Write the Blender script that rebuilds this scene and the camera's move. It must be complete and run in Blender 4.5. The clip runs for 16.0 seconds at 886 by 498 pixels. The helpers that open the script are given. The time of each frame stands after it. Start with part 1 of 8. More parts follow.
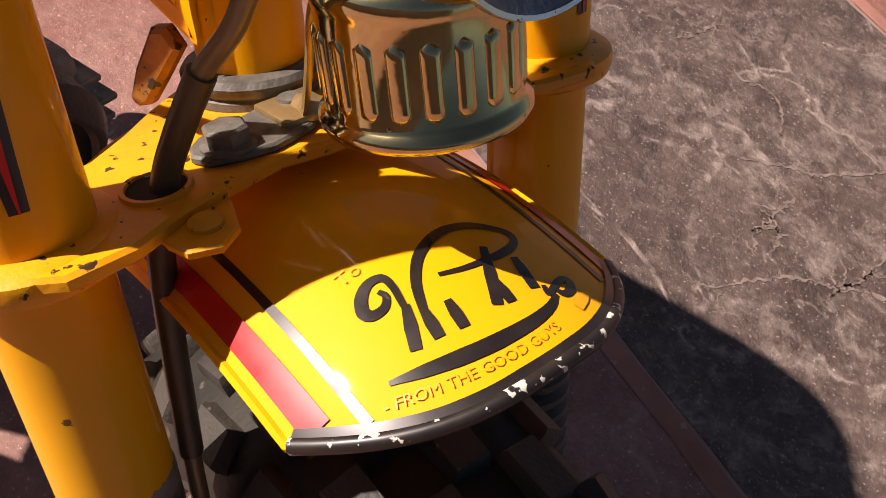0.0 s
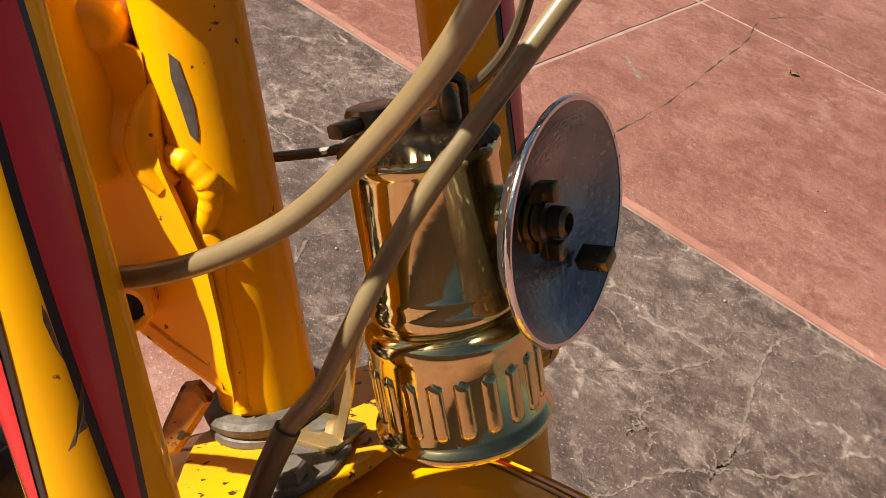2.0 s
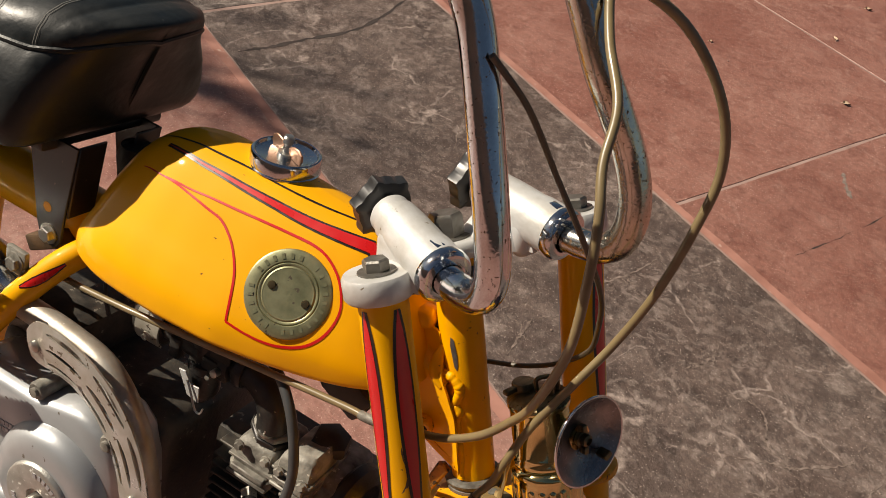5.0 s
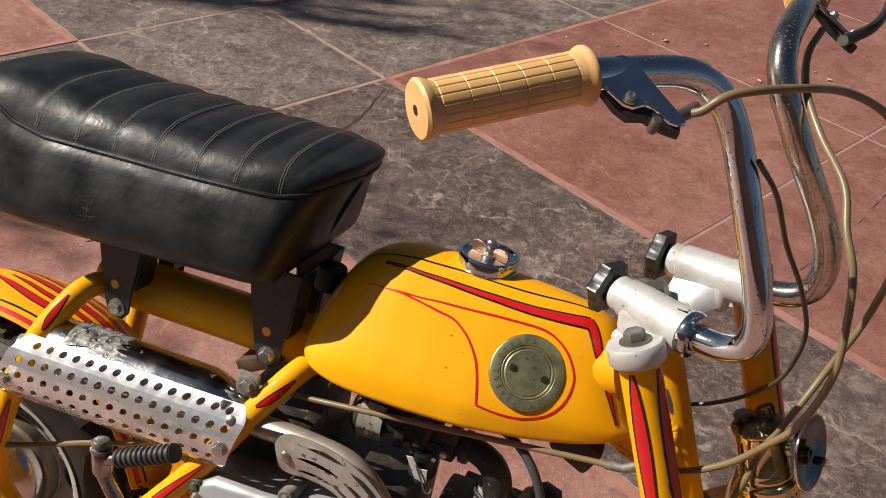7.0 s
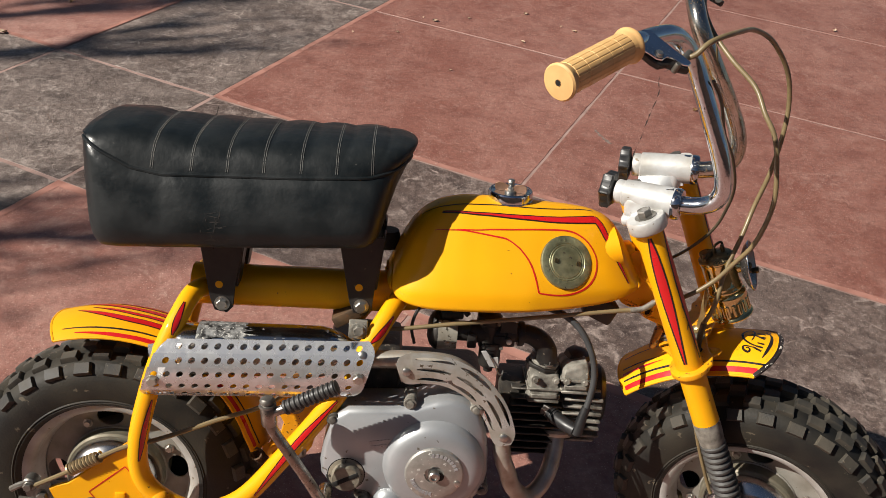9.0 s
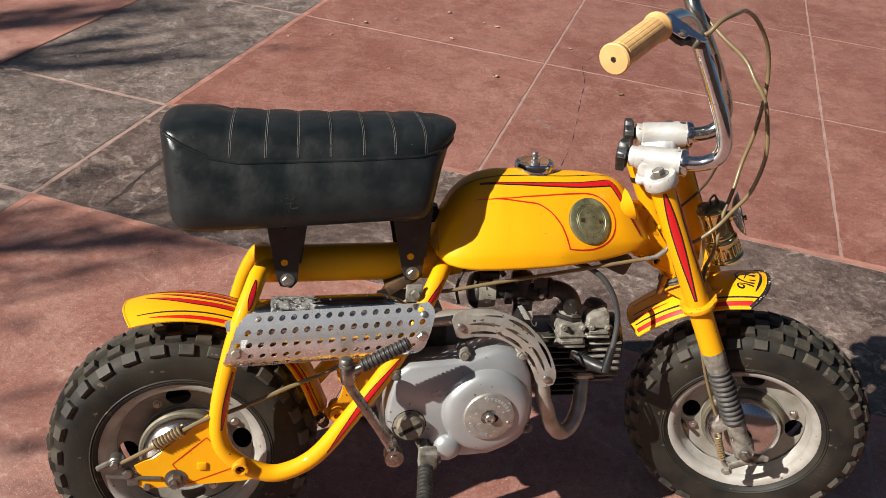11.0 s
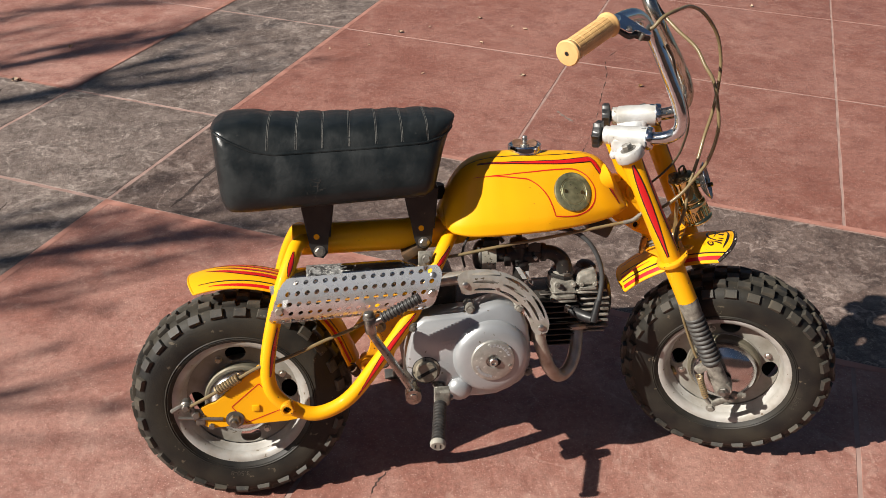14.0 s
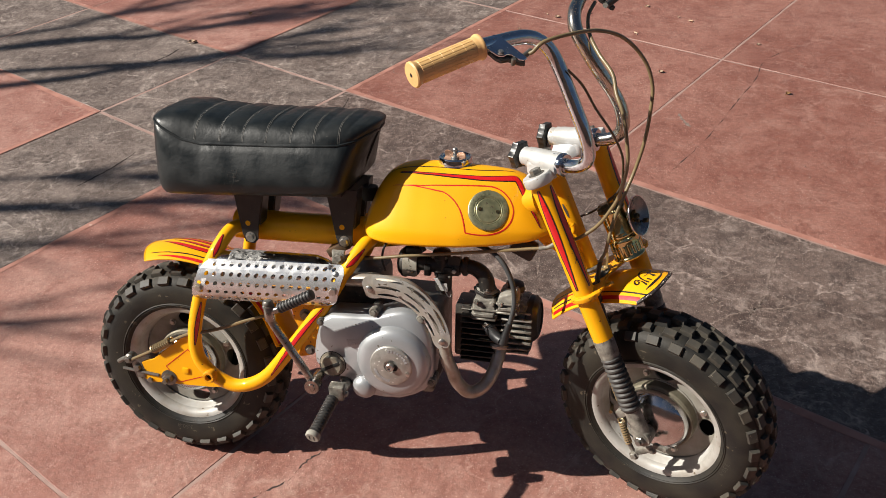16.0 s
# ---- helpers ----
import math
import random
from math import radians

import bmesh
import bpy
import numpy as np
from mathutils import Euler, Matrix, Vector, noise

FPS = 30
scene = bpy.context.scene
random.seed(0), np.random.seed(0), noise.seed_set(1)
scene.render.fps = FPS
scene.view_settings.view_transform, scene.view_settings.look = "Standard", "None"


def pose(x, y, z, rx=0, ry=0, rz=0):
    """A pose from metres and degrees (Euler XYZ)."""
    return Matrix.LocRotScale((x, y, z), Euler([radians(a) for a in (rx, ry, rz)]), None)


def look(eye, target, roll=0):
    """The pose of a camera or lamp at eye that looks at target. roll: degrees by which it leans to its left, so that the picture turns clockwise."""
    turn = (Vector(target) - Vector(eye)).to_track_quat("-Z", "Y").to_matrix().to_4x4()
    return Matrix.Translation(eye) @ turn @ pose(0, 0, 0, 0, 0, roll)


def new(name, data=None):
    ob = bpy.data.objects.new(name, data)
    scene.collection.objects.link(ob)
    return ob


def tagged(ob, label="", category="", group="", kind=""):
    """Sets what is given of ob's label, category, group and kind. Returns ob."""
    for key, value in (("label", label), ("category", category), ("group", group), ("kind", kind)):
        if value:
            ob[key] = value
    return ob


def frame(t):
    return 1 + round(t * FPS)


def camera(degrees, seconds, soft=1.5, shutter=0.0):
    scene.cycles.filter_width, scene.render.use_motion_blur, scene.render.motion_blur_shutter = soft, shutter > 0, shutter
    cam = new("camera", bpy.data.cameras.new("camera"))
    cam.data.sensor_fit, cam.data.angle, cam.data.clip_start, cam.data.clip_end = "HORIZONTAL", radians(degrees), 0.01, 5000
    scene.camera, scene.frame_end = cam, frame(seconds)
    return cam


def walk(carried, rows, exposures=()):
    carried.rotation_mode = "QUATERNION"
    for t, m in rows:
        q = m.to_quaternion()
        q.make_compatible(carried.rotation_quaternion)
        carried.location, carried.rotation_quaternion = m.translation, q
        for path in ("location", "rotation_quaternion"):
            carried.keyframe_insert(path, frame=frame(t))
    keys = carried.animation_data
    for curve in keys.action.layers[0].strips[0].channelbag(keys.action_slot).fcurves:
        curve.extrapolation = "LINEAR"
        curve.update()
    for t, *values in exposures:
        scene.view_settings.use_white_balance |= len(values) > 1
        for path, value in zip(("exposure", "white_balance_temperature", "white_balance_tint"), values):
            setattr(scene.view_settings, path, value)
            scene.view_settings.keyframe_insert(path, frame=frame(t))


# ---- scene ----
cam = camera(53.42, 16.0, soft=0.75)
# seconds, eye x y z, yaw pitch roll
PATH = [
    (0.0, 0.8825, 0.0028, 0.6541, 10.95, -55.06, 22.31),
    (0.5, 0.8745, -0.0069, 0.6871, 14.01, -51.16, 18.97),
    (1.0, 0.8592, -0.0176, 0.6846, 11.45, -44.70, 16.04),
    (1.5, 0.8337, -0.0253, 0.6858, 5.55, -39.00, 16.98),
    (2.0, 0.8229, -0.0386, 0.6895, 2.87, -36.89, 17.47),
    (2.5, 0.8292, -0.0442, 0.7110, 3.69, -38.37, 19.02),
    (3.0, 0.8478, -0.0841, 0.7905, 8.89, -41.27, 20.31),
    (3.5, 0.8539, -0.1135, 0.8877, 15.52, -43.06, 17.99),
    (4.0, 0.8722, -0.1428, 0.9605, 22.53, -43.08, 14.18),
    (4.2, 0.8823, -0.1498, 0.9798, 24.82, -42.81, 13.47),
    (6.3, 0.8197, -0.4363, 1.1140, 18.56, -35.94, 9.15),
    (6.5, 0.7916, -0.4430, 1.1189, 18.15, -35.33, 9.18),
    (7.0, 0.6728, -0.4458, 1.0997, 16.30, -35.52, 8.06),
    (7.5, 0.5584, -0.4363, 1.0979, 12.19, -36.39, 6.72),
    (8.0, 0.4840, -0.5185, 1.1234, 6.72, -36.17, 5.67),
    (8.5, 0.4169, -0.6686, 1.1603, -0.70, -35.04, 5.33),
    (9.0, 0.3743, -0.7788, 1.1882, -3.86, -33.94, 6.00),
    (9.5, 0.3456, -0.8474, 1.1986, -4.00, -33.28, 7.69),
    (9.7, 0.3303, -0.8440, 1.1898, -3.94, -33.29, 8.30),
    (11.8, 0.0652, -0.9883, 1.2409, -16.08, -32.72, 5.47),
    (12.0, 0.0545, -1.0128, 1.2483, -15.93, -31.96, 5.55),
    (12.5, 0.0420, -1.0819, 1.2433, -15.17, -31.30, 5.79),
    (13.0, 0.0399, -1.1147, 1.2459, -13.85, -31.37, 4.89),
    (13.5, 0.0871, -1.1344, 1.2799, -11.25, -31.73, 2.11),
    (14.0, 0.2046, -1.1468, 1.2974, -7.42, -33.00, 1.54),
    (14.5, 0.3748, -1.1878, 1.3281, -0.77, -33.80, 0.87),
    (15.0, 0.4923, -1.2049, 1.3430, 3.69, -34.02, -0.30),
    (15.5, 0.6472, -1.1429, 1.3349, 8.02, -34.19, -1.94),
    (16.0, 0.8123, -1.0927, 1.3566, 13.59, -34.88, -2.62),
]
walk(cam, [(t, pose(x, y, z, 0, 0, yaw) @ pose(0, 0, 0, 90 + pitch, 0, 0) @ pose(0, 0, 0, 0, 0, roll)) for t, x, y, z, yaw, pitch, roll in PATH],
     exposures=[(0.0, 0.70, 7000, 24), (0.5, 0.76, 7000, 26), (1.0, 0.98, 7200, 13), (2.5, 0.96, 7200, 11), (3.0, 0.7, 7200, 11), (3.5, 0.42, 7200, 10), (4.2, 0.3, 7300, 10), (6.3, 0.36, 6900, 13), (7.0, 0.32, 6700, 12), (8.5, 0.36, 6500, 10), (9.5, 0.42, 6500, 10), (12.0, 0.56, 6500, 10), (16.0, 0.56, 6500, 10)])

# ---- world, sun, exposure ----
SUN_WAY = Vector((1.21, 0.355, -1.0)).normalized()
world = bpy.data.worlds.new("sky")
scene.world = world
world.use_nodes = True
wn = world.node_tree.nodes
wn.clear()
sky = wn.new("ShaderNodeTexSky")
sky.sky_type = "NISHITA"
sky.sun_disc = False
sky.sun_elevation = math.asin(-SUN_WAY.z)
sky.sun_rotation = math.atan2(-SUN_WAY.x, -SUN_WAY.y)
sky_bg, sky_out = wn.new("ShaderNodeBackground"), wn.new("ShaderNodeOutputWorld")
sky_bg.inputs["Strength"].default_value = 0.028
world.node_tree.links.new(sky.outputs["Color"], sky_bg.inputs["Color"])
world.node_tree.links.new(sky_bg.outputs["Background"], sky_out.inputs["Surface"])
sun = new("sun", bpy.data.lights.new("sun", "SUN"))
sun.data.energy, sun.data.angle, sun.data.color = 5.45, radians(0.53), (1.0, 0.94, 0.85)
sun.matrix_world = look((-6, -2, 5), Vector((-6, -2, 5)) + SUN_WAY)


# ---- materials ----
def material(name, color, rough=0.5, metal=0.0, other=None, scale=20.0, amount=0.5, spots=None, spot_scale=120.0, spot_level=0.68,
             bump=0.0, bump_scale=300.0, coat=0.0, shine=0.5, rough_vary=0.1, detail=6.0, bump_dist=0.001):
    """Base colour mottled with `other`, sharp `spots` of wear, uneven roughness and fine relief."""
    m = bpy.data.materials.new(name)
    m.use_nodes = True
    nt = m.node_tree
    n, l = nt.nodes, nt.links
    b = n["Principled BSDF"]
    tc = n.new("ShaderNodeTexCoord")
    col = n.new("ShaderNodeRGB")
    col.outputs[0].default_value = (*color, 1)
    out = col.outputs[0]
    big = n.new("ShaderNodeTexNoise")
    big.inputs["Scale"].default_value, big.inputs["Detail"].default_value = scale, detail
    l.new(tc.outputs["Object"], big.inputs["Vector"])
    if other:
        ramp = n.new("ShaderNodeMapRange")
        ramp.inputs[1].default_value, ramp.inputs[2].default_value = 0.35, 0.7
        ramp.inputs[4].default_value = amount
        l.new(big.outputs["Fac"], ramp.inputs[0])
        mix = n.new("ShaderNodeMix")
        mix.data_type = "RGBA"
        l.new(ramp.outputs[0], mix.inputs["Factor"])
        l.new(out, mix.inputs["A"])
        mix.inputs["B"].default_value = (*other, 1)
        out = mix.outputs["Result"]
    if spots:
        fine = n.new("ShaderNodeTexNoise")
        fine.inputs["Scale"].default_value, fine.inputs["Detail"].default_value = spot_scale, 4.0
        l.new(tc.outputs["Object"], fine.inputs["Vector"])
        cut = n.new("ShaderNodeMapRange")
        cut.inputs[1].default_value, cut.inputs[2].default_value = spot_level, spot_level + 0.025
        l.new(fine.outputs["Fac"], cut.inputs[0])
        mix2 = n.new("ShaderNodeMix")
        mix2.data_type = "RGBA"
        l.new(cut.outputs[0], mix2.inputs["Factor"])
        l.new(out, mix2.inputs["A"])
        mix2.inputs["B"].default_value = (*spots, 1)
        out = mix2.outputs["Result"]
        if metal > 0.5:
            inv = n.new("ShaderNodeMapRange")
            inv.inputs[3].default_value, inv.inputs[4].default_value = metal, 0.15
            l.new(cut.outputs[0], inv.inputs[0])
            l.new(inv.outputs[0], b.inputs["Metallic"])
    l.new(out, b.inputs["Base Color"])
    rr = n.new("ShaderNodeMapRange")
    rr.inputs[3].default_value, rr.inputs[4].default_value = max(0.03, rough - rough_vary), min(1.0, rough + rough_vary)
    rr.inputs[1].default_value, rr.inputs[2].default_value = 0.3, 0.7
    l.new(big.outputs["Fac"], rr.inputs[0])
    l.new(rr.outputs[0], b.inputs["Roughness"])
    if not (spots and metal > 0.5):
        b.inputs["Metallic"].default_value = metal
    b.inputs["Coat Weight"].default_value = coat
    b.inputs["Coat Roughness"].default_value = 0.05
    b.inputs["Specular IOR Level"].default_value = shine
    if bump:
        bn = n.new("ShaderNodeTexNoise")
        bn.inputs["Scale"].default_value, bn.inputs["Detail"].default_value = bump_scale, 5.0
        l.new(tc.outputs["Object"], bn.inputs["Vector"])
        bp = n.new("ShaderNodeBump")
        bp.inputs["Strength"].default_value, bp.inputs["Distance"].default_value = bump, bump_dist
        l.new(bn.outputs["Fac"], bp.inputs["Height"])
        l.new(bp.outputs["Normal"], b.inputs["Normal"])
    return m


YELLOW = material("yellow_enamel", (0.83, 0.392, 0.004), 0.55, 0, (0.75, 0.325, 0.004), 9, 0.6, (0.14, 0.06, 0.015), 150, 0.735, 0.05, 60, coat=0.38, bump_dist=0.002, shine=0.13)
YELLOW_SPECKED = material("specked_yellow_enamel", (0.83, 0.392, 0.004), 0.45, 0, (0.74, 0.315, 0.004), 14, 0.8, (0.10, 0.045, 0.012), 190, 0.70, 0.10, 90, coat=0.22, bump_dist=0.002, shine=0.15)
YELLOW_CHIPPED = material("chipped_yellow_enamel", (0.78, 0.34, 0.006), 0.45, 0, (0.60, 0.235, 0.006), 30, 0.8, (0.06, 0.028, 0.012), 210, 0.635, 0.2, 180, coat=0.2, bump_dist=0.002, shine=0.3)
RED = material("red_pinstripe_paint", (0.56, 0.010, 0.012), 0.33, 0, (0.45, 0.008, 0.01), 40, 0.5, coat=0.3)
BLACK = material("black_pinstripe_paint", (0.012, 0.009, 0.009), 0.35, 0, (0.03, 0.02, 0.015), 60, 0.5, coat=0.2)
FADED = material("faded_marker", (0.76, 0.335, 0.008), 0.45, 0, (0.80, 0.35, 0.006), 300, 0.9)
CHROME = material("pitted_chrome", (0.64, 0.69, 0.75), 0.09, 1.0, (0.46, 0.46, 0.45), 26, 0.7, (0.12, 0.075, 0.045), 560, 0.645, 0.10, 500, rough_vary=0.06)
CHROME_RUSTY = material("rusty_chrome", (0.58, 0.58, 0.56), 0.18, 1.0, (0.40, 0.35, 0.26), 30, 0.9, (0.14, 0.085, 0.045), 480, 0.62, 0.15, 420, rough_vary=0.1)
STEEL = material("bright_bolt_steel", (0.55, 0.54, 0.51), 0.35, 0.95, (0.30, 0.27, 0.22), 120, 0.7)
DULL_STEEL = material("dull_dirty_steel", (0.24, 0.23, 0.21), 0.45, 0.8, (0.10, 0.085, 0.065), 60, 0.8, bump=0.2)
ALLOY = material("pale_cast_alloy", (0.60, 0.61, 0.61), 0.44, 0.25, (0.40, 0.385, 0.35), 34, 1.0, (0.20, 0.165, 0.12), 120, 0.685, 0.3, 220)
ENGINE_SILVER = material("engine_silver_paint", (0.40, 0.415, 0.43), 0.36, 0.45, (0.30, 0.31, 0.315), 18, 0.8, (0.15, 0.135, 0.11), 110, 0.70, 0.06, 420)
ENGINE_GRIME = material("oily_cast_iron", (0.034, 0.031, 0.028), 0.5, 0.3, (0.11, 0.094, 0.072), 60, 0.7, (0.22, 0.19, 0.15), 120, 0.68, 0.5, 250)
DUSTY_ALLOY = material("dusty_cast_alloy", (0.30, 0.285, 0.245), 0.6, 0.2, (0.06, 0.052, 0.042), 62, 1.0, (0.48, 0.45, 0.38), 140, 0.68, 0.7, 250)
SHIELD = material("scuffed_chrome_shield", (0.74, 0.75, 0.76), 0.27, 0.72, (0.54, 0.54, 0.53), 55, 1.0, (0.17, 0.13, 0.10), 130, 0.69, 0.3, 50, rough_vary=0.10, bump_dist=0.002)
PIPE = material("blued_exhaust_steel", (0.46, 0.435, 0.385), 0.42, 0.55, (0.28, 0.235, 0.18), 40, 0.9, (0.50, 0.47, 0.42), 120, 0.69, 0.2, 200)
VINYL = material("black_seat_vinyl", (0.0072, 0.0096, 0.0105), 0.46, 0, (0.0155, 0.0185, 0.0195), 24, 0.55, (0.040, 0.039, 0.036), 120, 0.735, 0.3, 110, bump_dist=0.0016, rough_vary=0.18, shine=0.34)
STITCH = material("pale_stitching", (0.125, 0.122, 0.112), 0.8)
RUBBER = material("dusty_black_rubber", (0.010, 0.0098, 0.0092), 0.6, 0, (0.037, 0.0315, 0.022), 16, 0.85, (0.085, 0.07, 0.05), 70, 0.67, bump=0.4, bump_scale=300, shine=0.3)
TREAD = material("worn_dusty_tread", (0.019, 0.0185, 0.0165), 0.65, 0, (0.070, 0.059, 0.042), 30, 0.9, (0.13, 0.11, 0.08), 150, 0.69, 0.4, 500)
BOOT = material("black_ribbed_rubber", (0.018, 0.0175, 0.0175), 0.5, 0, (0.06, 0.055, 0.05), 60, 0.6)
GAITER = material("greyed_gaiter_rubber", (0.034, 0.034, 0.034), 0.58, 0, (0.075, 0.07, 0.062), 45, 0.8, (0.13, 0.12, 0.10), 120, 0.70, 0.2, 260)
PLASTIC = material("black_knob_plastic", (0.012, 0.012, 0.013), 0.40, 0, (0.03, 0.03, 0.03), 60, 0.5)
BRACKET = material("black_bracket_paint", (0.014, 0.013, 0.013), 0.42, 0, (0.04, 0.032, 0.026), 50, 0.6, (0.10, 0.07, 0.05), 160, 0.70)
PATINA = material("verdigris_patina", (0.16, 0.153, 0.130), 0.6, 0.3, (0.055, 0.047, 0.038), 110, 0.9, (0.24, 0.23, 0.20), 240, 0.69, 0.4, 420)
YELLOW_RUSTY = material("rust_eaten_yellow", (0.48, 0.19, 0.012), 0.6, 0, (0.07, 0.034, 0.016), 55, 1.0, (0.03, 0.018, 0.01), 150, 0.6, 0.4)
WALL = material("unseen_wall_tan", (0.36, 0.29, 0.22), 0.85, 0, (0.29, 0.23, 0.17), 3, 0.7, bump=0.4, bump_scale=60, bump_dist=0.004)
RUST = material("rusted_brown_steel", (0.060, 0.036, 0.019), 0.7, 0.2, (0.13, 0.068, 0.026), 60, 0.8, bump=0.4)
BLACKENED = material("sooty_black_metal", (0.016, 0.015, 0.015), 0.45, 0.2, (0.05, 0.044, 0.036), 60, 0.7, (0.16, 0.14, 0.11), 130, 0.71, 0.4, 250)
RIM = material("silver_rim_paint", (0.41, 0.405, 0.385), 0.5, 0.08, (0.27, 0.25, 0.215), 28, 1.0, (0.14, 0.11, 0.075), 110, 0.695, 0.2, 260)
RIM_DISC = material("darker_disc_paint", (0.29, 0.28, 0.25), 0.55, 0.08, (0.19, 0.175, 0.145), 30, 1.0, (0.11, 0.09, 0.06), 100, 0.68, 0.2, 260)
HUB = material("polished_hub", (0.66, 0.66, 0.67), 0.2, 1.0, (0.45, 0.44, 0.43), 30, 0.8, (0.25, 0.22, 0.18), 200, 0.70, 0.1, 300, rough_vary=0.1)
BRAKE_PLATE = material("dusty_brake_plate", (0.20, 0.185, 0.135), 0.55, 0.4, (0.12, 0.10, 0.07), 40, 0.8, bump=0.2)
BRASS = material("tarnished_brass", (0.74, 0.64, 0.32), 0.11, 1.0, (0.42, 0.35, 0.16), 38, 0.8, (0.055, 0.038, 0.02), 130, 0.70, 0.14, 120, rough_vary=0.06)
BRASS_DARK = material("dark_oxidised_brass", (0.20, 0.15, 0.075), 0.35, 0.9, (0.08, 0.06, 0.035), 120, 0.8, bump=0.3)
BADGE = material("brushed_brass_badge", (0.37, 0.36, 0.21), 0.42, 0.7, (0.115, 0.125, 0.07), 60, 1.0, (0.065, 0.05, 0.033), 150, 0.65, 0.06, 900)
REFLECTOR = material("worn_steel_dish", (0.27, 0.265, 0.27), 0.32, 0.9, (0.14, 0.115, 0.105), 35, 0.9, (0.32, 0.31, 0.31), 380, 0.64, 0.35, 500)
CABLE = material("tan_cable_sheath", (0.20, 0.150, 0.075), 0.38, 0, (0.13, 0.095, 0.045), 60, 0.7, coat=0.2)
CABLE_DARK = material("dark_cable_sheath", (0.055, 0.045, 0.03), 0.4, 0, (0.10, 0.08, 0.05), 60, 0.7)
GRIP = material("tan_grip_rubber", (0.70, 0.44, 0.18), 0.5, 0, (0.56, 0.32, 0.12), 40, 0.8, (0.40, 0.22, 0.08), 90, 0.70, bump=0.1)
# near-black stand-in for shade in holes, slots and gaps; also the sealing ring
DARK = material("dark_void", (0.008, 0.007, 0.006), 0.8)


def concrete(name, base, light, dark, vein, vein_amount, speck, mottle=1.0, relief=0.01, clot=0.5):
    m = bpy.data.materials.new(name)
    m.use_nodes = True
    nt = m.node_tree
    n, l = nt.nodes, nt.links
    b = n["Principled BSDF"]
    geo = n.new("ShaderNodeNewGeometry")
    info = n.new("ShaderNodeObjectInfo")

    def noise_tex(scale, detail, rough=0.55, distort=0.0):
        t = n.new("ShaderNodeTexNoise")
        t.inputs["Scale"].default_value, t.inputs["Detail"].default_value = scale, detail
        t.inputs["Roughness"].default_value, t.inputs["Distortion"].default_value = rough, distort
        l.new(geo.outputs["Position"], t.inputs["Vector"])
        return t.outputs["Fac"]

    def ranged(src, a, c, lo=0.0, hi=1.0):
        r = n.new("ShaderNodeMapRange")
        for i, v in ((1, a), (2, c), (3, lo), (4, hi)):
            r.inputs[i].default_value = v
        l.new(src, r.inputs[0])
        return r.outputs[0]

    def blend(fac, a, color):
        x = n.new("ShaderNodeMix")
        x.data_type = "RGBA"
        l.new(fac, x.inputs["Factor"])
        l.new(a, x.inputs["A"])
        x.inputs["B"].default_value = (*color, 1)
        return x.outputs["Result"]

    def times(a, c):
        x = n.new("ShaderNodeMath")
        x.operation = "MULTIPLY"
        l.new(a, x.inputs[0])
        l.new(c, x.inputs[1])
        return x.outputs[0]

    def combine(kind, a, c):
        x = n.new("ShaderNodeMath")
        x.operation = kind
        for i, v in enumerate((a, c)):
            if isinstance(v, float):
                x.inputs[i].default_value = v
            else:
                l.new(v, x.inputs[i])
        return x.outputs[0]

    col = n.new("ShaderNodeRGB")
    col.outputs[0].default_value = (*base, 1)
    out = blend(ranged(noise_tex(1.7, 5, 0.6), 0.44, 0.60, 0, 0.65), col.outputs[0], light)
    out = blend(ranged(noise_tex(6.5, 9, 0.72, 0.5), 0.47, 0.60, 0, 0.9 * mottle), out, light)
    out = blend(ranged(noise_tex(10.5, 9, 0.72, 0.3), 0.49, 0.60, 0, 0.9 * mottle), out, dark)
    # pale threads: where warped noise passes through its middle value
    thread = noise_tex(3.4, 5, 0.58, 0.9)
    line = ranged(combine("ABSOLUTE", combine("SUBTRACT", thread, 0.5), 0.0), 0.0, 0.0155, 1.0, 0.0)
    where = ranged(noise_tex(2.3, 4), 0.44, 0.56, 0.0, vein_amount)
    broken = ranged(noise_tex(34, 4), 0.40, 0.58)
    out = blend(times(times(line, where), broken), out, vein)
    cloud = times(ranged(noise_tex(13, 10, 0.74, 0.15), 0.515, 0.66), ranged(noise_tex(2.9, 4), 0.42, 0.58, 0.0, vein_amount * 0.85))
    out = blend(cloud, out, vein)
    # clotted pale flecks, thicker in some places than in others
    patch = ranged(noise_tex(4.2, 4, 0.6), 0.36, 0.62, 0.25, 1.0)
    fleck = times(ranged(noise_tex(46, 6, 0.62, 0.7), 0.505, 0.60, 0.0, clot), patch)
    out = blend(fleck, out, vein)
    out = blend(ranged(noise_tex(33, 5, 0.6, 0.4), 0.53, 0.64, 0.0, clot * 1.1), out, dark)
    # web of fine pale cracks
    warp = n.new("ShaderNodeTexNoise")
    warp.inputs["Scale"].default_value, warp.inputs["Detail"].default_value = 9.0, 5.0
    l.new(geo.outputs["Position"], warp.inputs["Vector"])
    push = n.new("ShaderNodeVectorMath")
    push.operation = "MULTIPLY_ADD"
    l.new(warp.outputs["Color"], push.inputs[0])
    push.inputs[1].default_value = (0.22, 0.22, 0.0)
    l.new(geo.outputs["Position"], push.inputs[2])
    cell = n.new("ShaderNodeTexVoronoi")
    cell.feature = "DISTANCE_TO_EDGE"
    cell.inputs["Scale"].default_value = 3.6
    l.new(push.outputs[0], cell.inputs["Vector"])
    web = times(times(ranged(cell.outputs["Distance"], 0.004, 0.022, 1.0, 0.0), ranged(noise_tex(7, 5), 0.46, 0.56, 0.0, vein_amount * 0.9)), ranged(noise_tex(60, 4), 0.36, 0.56))
    out = blend(web, out, vein)
